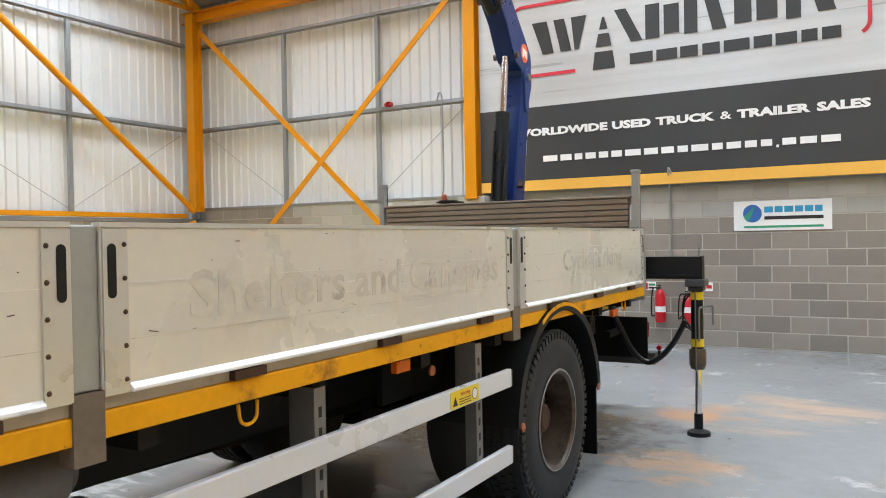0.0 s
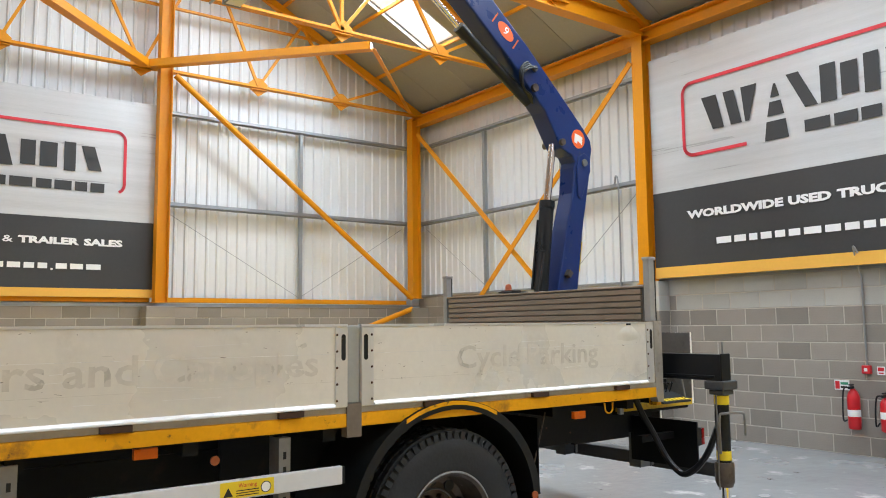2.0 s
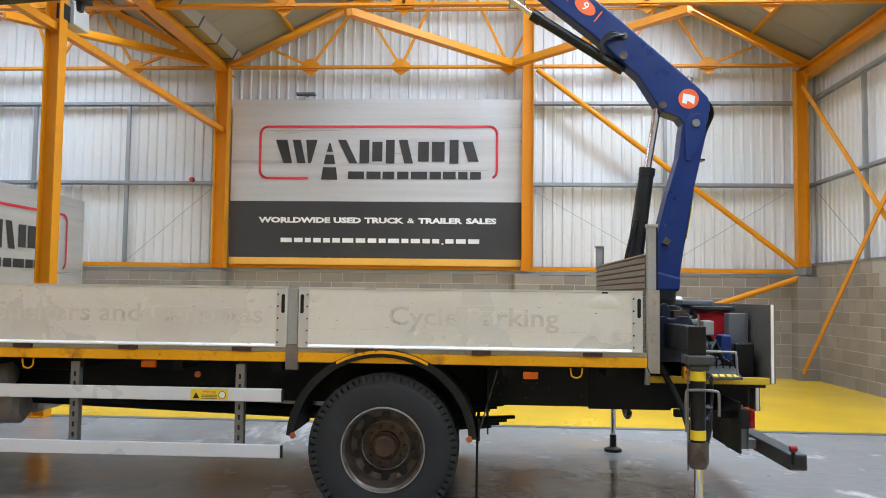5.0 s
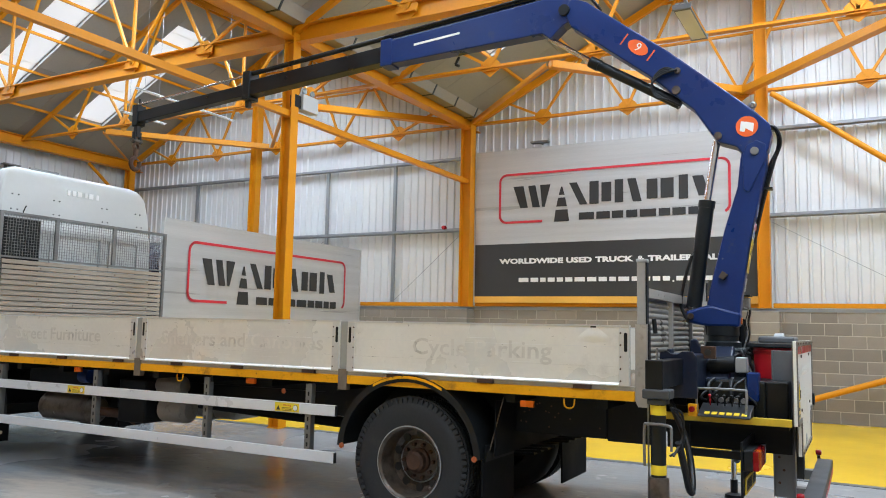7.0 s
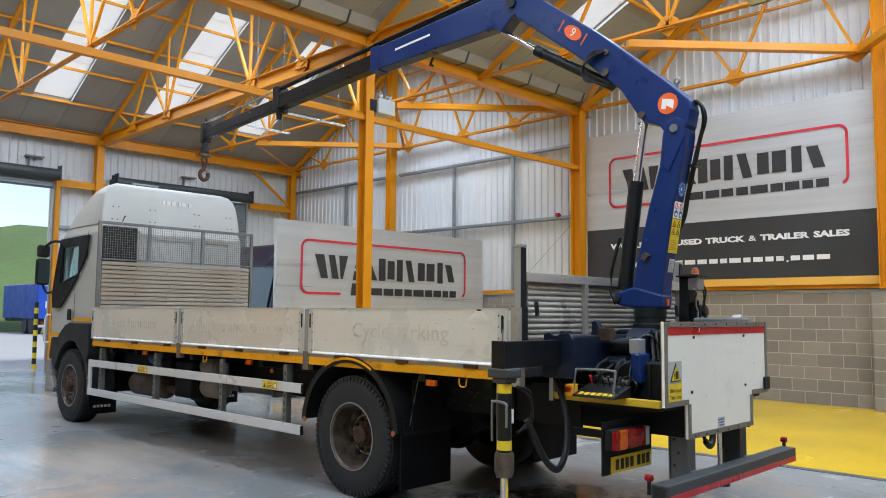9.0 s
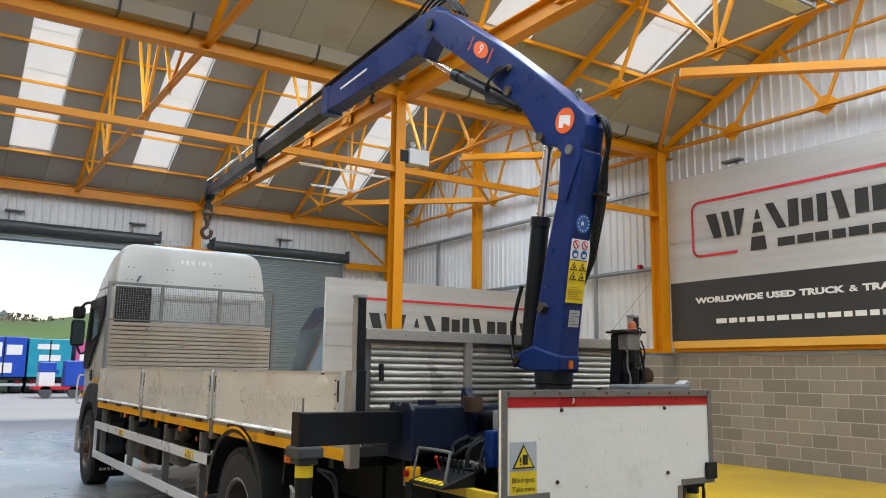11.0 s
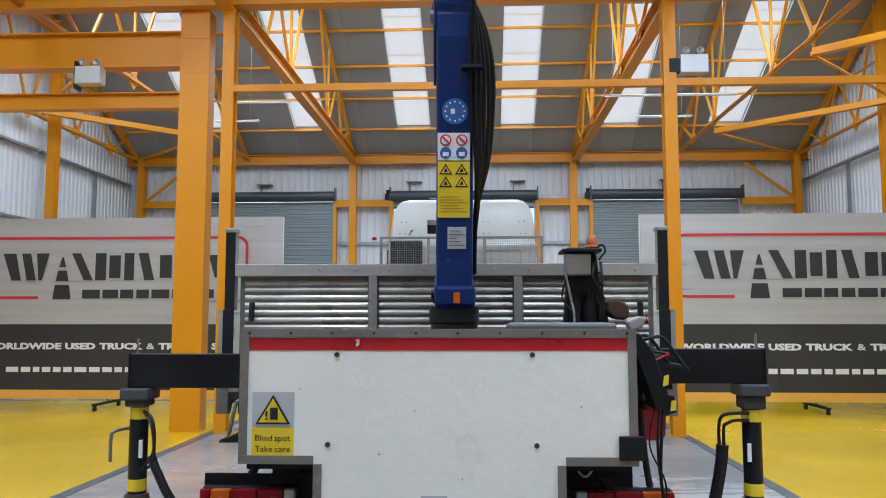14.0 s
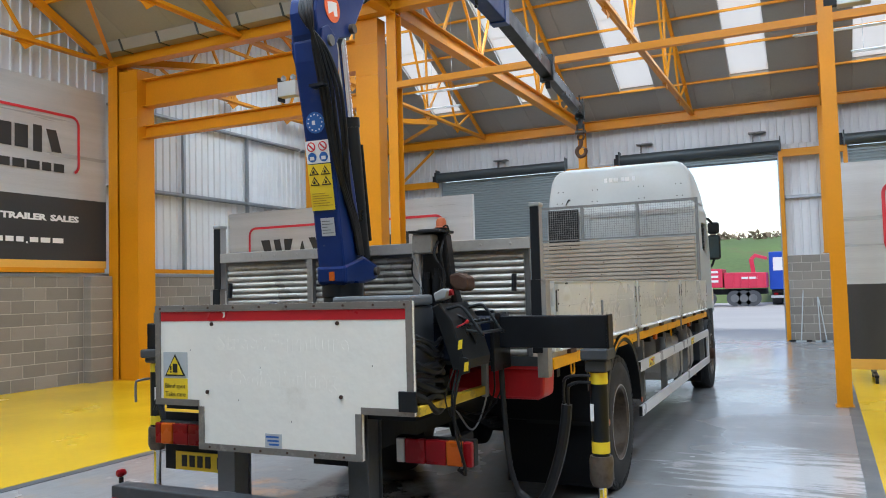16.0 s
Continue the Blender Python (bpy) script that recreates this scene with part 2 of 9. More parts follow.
SHUTTER = mat("grey_shutter_slat", (0.24, 0.275, 0.285), 0.42, 0.3, 0.07, 1, 30, 0.02, stretch=(1, 1, 4))
SHUTDARK = mat("dark_shutter_drum", (0.05, 0.06, 0.065), 0.4, 0.2, 0.12, 2, 30, 0.03)
STICKER = mat("yellow_sticker", (0.80, 0.58, 0.02), 0.45, 0, 0.06, 6, 60, 0.01)
PRINTBLACK = mat("black_print", (0.015, 0.015, 0.015), 0.5, 0, 0.05, 6, 60, 0)
CARD = mat("brown_cardboard", (0.42, 0.28, 0.16), 0.85, 0, 0.1, 3, 60, 0.05)
LAMPGREY = mat("grey_lamp_body", (0.50, 0.53, 0.55), 0.4, 0.1, 0.06, 3, 40, 0.01)
MESHW = mat("galvanised_mesh", (0.24, 0.24, 0.235), 0.5, 0.5, 0.1, 4, 40, 0.02)
ORANGELOGO = mat("orange_logo_print", (0.80, 0.13, 0.02), 0.4, 0, 0.05, 4, 60, 0)
BLUEPRINT = mat("blue_print", (0.03, 0.13, 0.42), 0.45, 0, 0.05, 4, 60, 0)
GREENPRINT = mat("green_print", (0.03, 0.28, 0.16), 0.45, 0, 0.05, 4, 60, 0)

GALVPOST = mat("galvanised_corner_post", (0.34, 0.345, 0.34), 0.5, 0.3, 0.14, 3, 40, 0.06, stain=[((0.16, 0.12, 0.09), 0.62, 0.8, 4)])
CABDARK = mat("dark_grey_plastic", (0.020, 0.023, 0.027), 0.5, spec=0.35)
PANELEDGE = mat("cab_panel_edge", (0.42, 0.43, 0.43), 0.4)
STANCHION = mat("galvanised_stanchion", (0.36, 0.38, 0.38), 0.5, 0.4, 0.12, 4, 40, 0.05)
SOCKET = mat("rusty_socket", (0.18, 0.145, 0.11), 0.7, 0.2, 0.25, 5, 50, 0.15)
PLAINGREY = mat("plain_grey_tank", (0.13, 0.137, 0.145), 0.5, 0, 0.12, 3, 40, 0.04)
WEATHERED = mat("weathered_black_beam", (0.006, 0.007, 0.009), 0.42, 0, 0.35, 3, 25, 0.05, stain=[((0.06, 0.05, 0.038), 0.64, 0.8, 7)], spec=0.3)
pane_mat = bpy.data.materials.new("rooflight_sheet")
pane_mat.use_nodes = True
pn = pane_mat.node_tree
tr, df, mxs = pn.nodes.new("ShaderNodeBsdfTranslucent"), pn.nodes.new("ShaderNodeBsdfDiffuse"), pn.nodes.new("ShaderNodeMixShader")
nz = pn.nodes.new("ShaderNodeTexNoise"); nz.inputs["Scale"].default_value = 2.5
rp_ = pn.nodes.new("ShaderNodeMapRange"); rp_.inputs["To Min"].default_value, rp_.inputs["To Max"].default_value = 0.92, 1.0
warm = pn.nodes.new("ShaderNodeMix"); warm.data_type, warm.blend_type = "RGBA", "MULTIPLY"
warm.inputs["Factor"].default_value, warm.inputs["A"].default_value = 1.0, (1.0, 0.965, 0.90, 1)   # aged, slightly yellowed sheet
pn.links.new(nz.outputs["Fac"], rp_.inputs["Value"]); pn.links.new(rp_.outputs[0], warm.inputs["B"]); pn.links.new(warm.outputs["Result"], tr.inputs["Color"])
df.inputs["Color"].default_value, mxs.inputs[0].default_value = (0.8, 0.8, 0.78, 1), 0.12
pn.links.new(tr.outputs[0], mxs.inputs[1]); pn.links.new(df.outputs[0], mxs.inputs[2])
pn.links.new(mxs.outputs[0], pn.nodes["Material Output"].inputs["Surface"])

BRIGHTEDGE = mat("bright_extruded_edge", (0.84, 0.84, 0.83), 0.28, 0.15, 0.05, 3, 50, 0.02)
FENDER = mat("blue_grey_fender_plastic", (0.045, 0.052, 0.062), 0.45, 0, 0.12, 3, 50, 0.04, spec=0.35)
FLAP = mat("black_rubber_sheet", (0.006, 0.006, 0.007), 0.7, 0, 0.3, 3, 40, 0.08, spec=0.12)
SILL = mat("pale_weathered_sill", (0.40, 0.36, 0.30), 0.7, 0, 0.16, 3, 40, 0.1, stain=[((0.20, 0.16, 0.12), 0.62, 0.8, 6)])
GUARDWHITE = mat("pale_guard_rail", (0.68, 0.695, 0.72), 0.35, 0.1, 0.05, 2, 40, 0.03, stain=[((0.45, 0.44, 0.42), 0.66, 0.85, 5)])
FRAMEM = mat("dull_frame_steel", (0.20, 0.182, 0.16), 0.5, 0.25, 0.22, 4, 40, 0.08, stain=[((0.40, 0.38, 0.34), 0.60, 0.75, 6), ((0.09, 0.07, 0.055), 0.60, 0.75, 9)])
DULLAMBER = mat("dull_amber_dome", (0.40, 0.10, 0.035), 0.35, 0, 0.2, 8, 60, 0.05)
BUMPERPOST = mat("dark_bumper_steel", (0.055, 0.058, 0.062), 0.5, 0.1, 0.2, 3, 40, 0.06, stain=[((0.11, 0.10, 0.09), 0.62, 0.8, 5)], spec=0.35)
wavy(FLOOR, 7.0, 0.35, 0.012, (1.6, 0.7, 1)); wavy(YELLOW, 3.5, 0.18, 0.012); wavy(WHITEBOARD, 4.0, 0.5, 0.016); wavy(ALU, 2.6, 0.30, 0.014, (1, 1, 1.6)); wavy(BLUE, 3.0, 0.25, 0.012); wavy(GALV, 2.0, 0.2, 0.01)
stain_or_shade(FLOOR, (-0.8, 7.4, 0), 2.4, (0.45, 0.33, 0.25), 1.6, 0.56, 0.82, (0.5, 1.3, 1)); stain_or_shade(FLOOR, (-1.5, 6.9, 0), 0.9, (0.46, 0.27, 0.16), 2.6, 0.52, 0.74); stain_or_shade(FLOOR, (-2.28, 6.3, 0), 0.55, (0.17, 0.115, 0.05), 3.0, 0.42, 0.56); stain_or_shade(FLOOR, (-1.0, 0.9, 0), 3.0, (0.47, 0.415, 0.36), 1.1, 0.46, 0.74, (1.8, 0.5, 1)); stain_or_shade(FLOOR, (-1.3, 5.3, 0), 0.9, (0.42, 0.28, 0.19), 2.6, 0.50, 0.70, (0.8, 1.4, 1))
# second call: oil plus the lorry's shade, painted into the floor under its rear
stain_or_shade(FLOOR, (0.0, 2.6, 0), 2.6, (0.44, 0.34, 0.275), 1.6, 0.55, 0.80, (0.6, 1.2, 1)); stain_or_shade(FLOOR, (-2.6, 5.6, 0), 2.2, (0.05, 0.045, 0.04), 1.8, 0.48, 0.68)
stain_or_shade(FLOOR, (-5.3, 3.2, 0), 2.4, (0.46, 0.47, 0.48), 2.2, 0.58, 0.66, (0.5, 2.6, 1)); stain_or_shade(FLOOR, (-5.6, 1.5, 0), 3.0, (0.20, 0.20, 0.205), 1.2, 0.54, 0.70, (0.6, 1.6, 1))
stain_or_shade(FLOOR, (-3.0, -7.5, 0), 4.5, (0.16, 0.16, 0.16), 1.4, 0.55, 0.66, (2.5, 0.3, 1))
stain_or_shade(YELLOW, (1.4, 9.6, 0), 2.0, (0.62, 0.43, 0.24), 1.5, 0.52, 0.72, (0.5, 1.4, 1))

# ---- mesh helpers ----
LOC = {}


def B():
    return bmesh.new()


def box(bm, x0, x1, y0, y1, z0, z1):
    v = [bm.verts.new((x, y, z)) for x in (x0, x1) for y in (y0, y1) for z in (z0, z1)]
    for f in ((0, 1, 3, 2), (4, 6, 7, 5), (0, 4, 5, 1), (2, 3, 7, 6), (0, 2, 6, 4), (1, 5, 7, 3)):
        bm.faces.new([v[i] for i in f])
    return bm


def basis(p, q, up=(0, 0, 1)):
    d = (Vector(q) - Vector(p)).normalized()
    u = Vector(up)
    if abs(d.dot(u)) > 0.98:
        u = Vector((1, 0, 0))
    s = d.cross(u).normalized()
    return d, s, s.cross(d).normalized()


def beam(bm, p, q, w, h, up=(0, 0, 1), a=0.0, b=0.0):
    """A bar from p to q, w wide and h high, shifted a sideways and b upwards."""
    d, s, u = basis(p, q, up)
    v = []
    for e in (Vector(p), Vector(q)):
        for i, j in ((-1, -1), (1, -1), (1, 1), (-1, 1)):
            v.append(bm.verts.new(e + s * (a + i * w / 2) + u * (b + j * h / 2)))
    for f in ((3, 2, 1, 0), (4, 5, 6, 7), (0, 1, 5, 4), (1, 2, 6, 5), (2, 3, 7, 6), (3, 0, 4, 7)):
        bm.faces.new([v[i] for i in f])
    return bm


def ibeam(bm, p, q, w, h, t=0.016, up=(0, 0, 1)):
    beam(bm, p, q, w, t, up, 0, h / 2 - t / 2)
    beam(bm, p, q, w, t, up, 0, -h / 2 + t / 2)
    beam(bm, p, q, t, h - 2 * t, up)
    return bm


def angle(bm, p, q, w, t=0.01, up=(0, 0, 1)):
    beam(bm, p, q, w, t, up, 0, -w / 2)
    beam(bm, p, q, t, w, up, -w / 2, 0)
    return bm


def tube(bm, p, q, r, seg=12, r2=None, caps=True):
    d, s, u = basis(p, q)
    rings = []
    for e, rad in ((Vector(p), r), (Vector(q), r if r2 is None else r2)):
        rings.append([bm.verts.new(e + (s * math.cos(a) + u * math.sin(a)) * rad) for a in (2 * math.pi * k / seg for k in range(seg))])
    for k in range(seg):
        bm.faces.new((rings[0][k], rings[0][(k + 1) % seg], rings[1][(k + 1) % seg], rings[1][k]))
    if caps:
        bm.faces.new(rings[0][::-1])
        bm.faces.new(rings[1])
    return bm


def sweep(bm, pts, r, seg=8, steps=6):
    """A round hose through the points, smoothed."""
    P = [Vector(p) for p in pts]
    P = [P[0] * 2 - P[1]] + P + [P[-1] * 2 - P[-2]]
    line = []
    for i in range(1, len(P) - 2):
        for k in range(steps):
            t = k / steps
            line.append(0.5 * (2 * P[i] + (P[i + 1] - P[i - 1]) * t + (2 * P[i - 1] - 5 * P[i] + 4 * P[i + 1] - P[i + 2]) * t * t
                               + (3 * P[i] - P[i - 1] - 3 * P[i + 1] + P[i + 2]) * t ** 3))
    line.append(P[-2])
    prev, side = None, None
    for i, c in enumerate(line):
        d = (line[min(i + 1, len(line) - 1)] - line[max(i - 1, 0)]).normalized()
        if side is None:
            side = d.orthogonal().normalized()
        side = (side - d * side.dot(d)).normalized()
        up = d.cross(side)
        ring = [bm.verts.new(c + (side * math.cos(a) + up * math.sin(a)) * r) for a in (2 * math.pi * k / seg for k in range(seg))]
        if prev:
            for k in range(seg):
                bm.faces.new((prev[k], prev[(k + 1) % seg], ring[(k + 1) % seg], ring[k]))
        else:
            bm.faces.new(ring[::-1])
        prev = ring
    bm.faces.new(prev)
    return bm


def prism(bm, pts, axis, a, b):
    """The outline pts (the two other axes, in order) drawn out along axis from a to b."""
    def at(p, c):
        return {"x": (c, p[0], p[1]), "y": (p[0], c, p[1]), "z": (p[0], p[1], c)}[axis]
    lo = [bm.verts.new(at(p, a)) for p in pts]
    hi = [bm.verts.new(at(p, b)) for p in pts]
    n = len(pts)
    bm.faces.new(lo[::-1])
    bm.faces.new(hi)
    for k in range(n):
        bm.faces.new((lo[k], lo[(k + 1) % n], hi[(k + 1) % n], hi[k]))
    return bm


def lathe(bm, profile, cx, cy, cz, seg=40, axis="x"):
    """Turns (radius, offset along the axis) pairs round an axis through the centre."""
    rings = []
    for r, o in profile:
        ring = []
        for k in range(seg):
            a = 2 * math.pi * k / seg
            c, s = r * math.cos(a), r * math.sin(a)
            ring.append(bm.verts.new({"x": (cx + o, cy + c, cz + s), "y": (cx + c, cy + o, cz + s), "z": (cx + c, cy + s, cz + o)}[axis]))
        rings.append(ring)
    for r0, r1 in zip(rings, rings[1:]):
        for k in range(seg):
            bm.faces.new((r0[k], r0[(k + 1) % seg], r1[(k + 1) % seg], r1[k]))
    return bm


def mesh_of(bm, name, smooth=False):
    bmesh.ops.recalc_face_normals(bm, faces=bm.faces[:])
    me = bpy.data.meshes.new(name)
    bm.to_mesh(me)
    bm.free()
    if smooth:
        me.shade_smooth()
        me.set_sharp_from_angle(angle=radians(35))
    return me


def thing(name, loc, label, category, group="", kind=""):
    ob = new(name)
    ob.location = loc
    ob.empty_display_size = 0.2
    LOC[ob.name] = Vector(loc)
    return tagged(ob, label, category, group, kind)


def part(name, bm, material, parent, label="", smooth=False, bevel=0.0):
    root = parent
    while root.parent:
        root = root.parent
    bm.transform(Matrix.Translation(-LOC[root.name]))
    ob = new(name, mesh_of(bm, name, smooth))
    ob.data.materials.append(material)
    ob.parent = parent
    if bevel:
        md = ob.modifiers.new("bevel", "BEVEL")
        md.width, md.segments, md.limit_method = bevel, 2, "ANGLE"
    return tagged(ob, label)


def single(name, bm, material, label="", category="", group="", kind="", smooth=False, bevel=0.0):
    vs = [v.co for v in bm.verts]
    lo = [min(v[i] for v in vs) for i in range(3)]
    hi = [max(v[i] for v in vs) for i in range(3)]
    base = Vector(((lo[0] + hi[0]) / 2, (lo[1] + hi[1]) / 2, lo[2]))
    bm.transform(Matrix.Translation(-base))
    ob = new(name, mesh_of(bm, name, smooth))
    ob.location = base
    LOC[ob.name] = base
    ob.data.materials.append(material)
    if bevel:
        md = ob.modifiers.new("bevel", "BEVEL")
        md.width, md.segments, md.limit_method = bevel, 2, "ANGLE"
    return tagged(ob, label, category, group, kind)


def structure(name, bm, material, label, category, **kw):
    return single(name, bm, material, label, category, "", "structure", **kw)


def letters(text, height, extrude=0.002, width=None, bold=0.0):
    """Lettering as a bmesh in its own plane: x to the right, y up, z towards the reader; middle at the origin."""
    cu = bpy.data.curves.new("lettering", "FONT")
    cu.body, cu.align_x, cu.align_y, cu.size, cu.extrude, cu.resolution_u = text, "CENTER", "CENTER", height / 0.7, extrude, 2
    cu.offset = bold
    ob = bpy.data.objects.new("lettering", cu)
    scene.collection.objects.link(ob)
    me = bpy.data.meshes.new_from_object(ob.evaluated_get(bpy.context.evaluated_depsgraph_get()))
    bpy.data.objects.remove(ob)
    bm = B()
    bm.from_mesh(me)
    bpy.data.meshes.remove(me)
    if width:
        have = max(v.co.x for v in bm.verts) - min(v.co.x for v in bm.verts)
        for v in bm.verts:
            v.co.x *= width / have
    return bm


def words(text, height, extrude, width, bold=0.0, gap=0.42):
    """The words of a line, each a bmesh of its own, centred together and width long."""
    out, x = [], 0.0
    for w in text.split():
        bm = letters(w, height, extrude, None, bold * (0.3 if w == "&" else 1))
        lo, hi = min(v.co.x for v in bm.verts), max(v.co.x for v in bm.verts)
        for v in bm.verts:
            v.co.x += x - lo
        x += hi - lo + height * gap
        out.append(bm)
    x -= height * gap
    for bm in out:
        for v in bm.verts:
            v.co.x = (v.co.x - x / 2) * width / x
    return out


def onto(bm, origin, right, up):
    """Carries a flat bmesh into the plane with that origin and those axes."""
    r, u = Vector(right).normalized(), Vector(up).normalized()
    n = r.cross(u)
    m = Matrix((r, u, n)).transposed().to_4x4()
    m.translation = Vector(origin)
    bm.transform(m)
    return bm


def outline(bm, pts, z0=0.0, z1=0.003):
    return prism(bm, pts, "z", z0, z1)


def rect(bm, x0, x1, y0, y1, z0=0.0, z1=0.003):
    return box(bm, x0, x1, y0, y1, z0, z1)

# ---- floor and ground ----
g = B(); box(g, -400, 400, -900, YF - 0.2, -0.30, -0.02)
structure("ground", g, mat("pale_yard_concrete", (0.46, 0.45, 0.43), 0.85, 0, 0.1, 0.3, 8, 0.1), "pale concrete yard outside the open shutter", "yard")
g = B(); box(g, XW - 0.4, XE + 0.4, YF - 0.35, YN + 0.4, -0.25, 0.0)
structure("floor", g, FLOOR, "grey painted concrete floor with tyre marks, rusty stains, oil and painted shade under the lorry", "floor")
g = B(); box(g, XW, LANE_L - 0.06, YF + 0.4, YN, 0.0, 0.004)
structure("floor_yellow_west", g, YELLOW, "glossy yellow painted floor bay", "floor")
g = B(); box(g, LANE_R + 0.06, XE, -4.75, YN, 0.0, 0.004)
structure("floor_yellow_east", g, YELLOW, "glossy yellow painted floor bay", "floor")
for nm, xx in (("trim_lane_west", LANE_L), ("trim_lane_east", LANE_R)):
    g = B(); box(g, xx - 0.06, xx + 0.06, YF + 0.3 if xx < -3 else -4.75, YN - 0.1, 0.0, 0.006)
    structure(nm, g, TAPE, "dark line along the edge of the grey lane", "floor line")

# ---- profiled sheet walls ----
def roofline(y):
    for a, b in BAYS:
        if a <= y <= b:
            return EAVES + PITCH * min(y - a, b - y)
    return EAVES


def sheet(bm, axis, fixed, a, b, z0, top, out, pitch=0.2, depth=0.030):
    """Trapezoid sheeting along an axis, standing in the plane 'fixed'; ribs point by 'out'."""
    pts, s = [], a
    while s < b - 1e-6:
        for f, d in ((0.0, 0), (0.62, 0), (0.72, 1), (0.90, 1)):
            if s + f * pitch < b:
                pts.append((s + f * pitch, d * depth * out))
        s += pitch
    pts.append((b, 0))
    prev = None
    for s, d in pts:
        zt = top(s) if callable(top) else top
        co = ((fixed + d, s, z0), (fixed + d, s, zt)) if axis == "y" else ((s, fixed + d, z0), (s, fixed + d, zt))
        cur = [bm.verts.new(c) for c in co]
        if prev:
            bm.faces.new((prev[0], cur[0], cur[1], prev[1]))
        prev = cur
    return bm


XC_W, XC_E, YC_N, YC_F = -12.42, 7.30, 11.42, -12.38
g = B(); sheet(g, "y", XC_W, YF - 0.3, YN + 0.37, 1.9, lambda y: roofline(min(max(y, YF), YN)), 1)
box(g, XC_W - 0.12, XC_W - 0.05, YF - 0.3, YN + 0.4, 1.9, 6.3)
structure("wall_west_sheeting", g, CLAD, "white profiled steel sheeting of the gable wall", "wall")
g = B(); sheet(g, "y", XC_E, YF - 0.3, YN + 0.37, 1.9, lambda y: roofline(min(max(y, YF), YN)), -1)
box(g, XC_E + 0.05, XC_E + 0.12, YF - 0.3, YN + 0.4, 1.9, 6.3)
structure("wall_east_sheeting", g, CLAD, "white profiled steel sheeting of the gable wall", "wall")
g = B(); sheet(g, "x", YC_N, XC_W, XC_E, 1.9, 6.6, -1); box(g, XC_W, XC_E, YC_N + 0.05, YC_N + 0.12, 1.9, 6.6)
structure("wall_north_sheeting", g, CLAD, "white profiled steel sheeting of the long wall", "wall")

g = B()
sheet(g, "x", YC_F, XC_W, XC_E, 5.2, 6.6, 1); box(g, XC_W, XC_E, YC_F - 0.12, YC_F - 0.05, 5.2, 6.6)
structure("wall_south_sheeting", g, CLAD, "white profiled sheeting above the shutters", "wall")
for a, b in ((XC_W, -10.46), (-6.33, -4.7), (-0.6, 1.13), (5.22, XC_E)):
    g = B(); sheet(g, "x", YC_F, a, b, 2.2, 5.2, 1)
    box(g, a, b, YC_F - 0.12, YC_F - 0.05, 2.2, 5.2)
    structure("wall_south_sheeting", g, CLAD, "white profiled sheeting between the shutters", "wall")

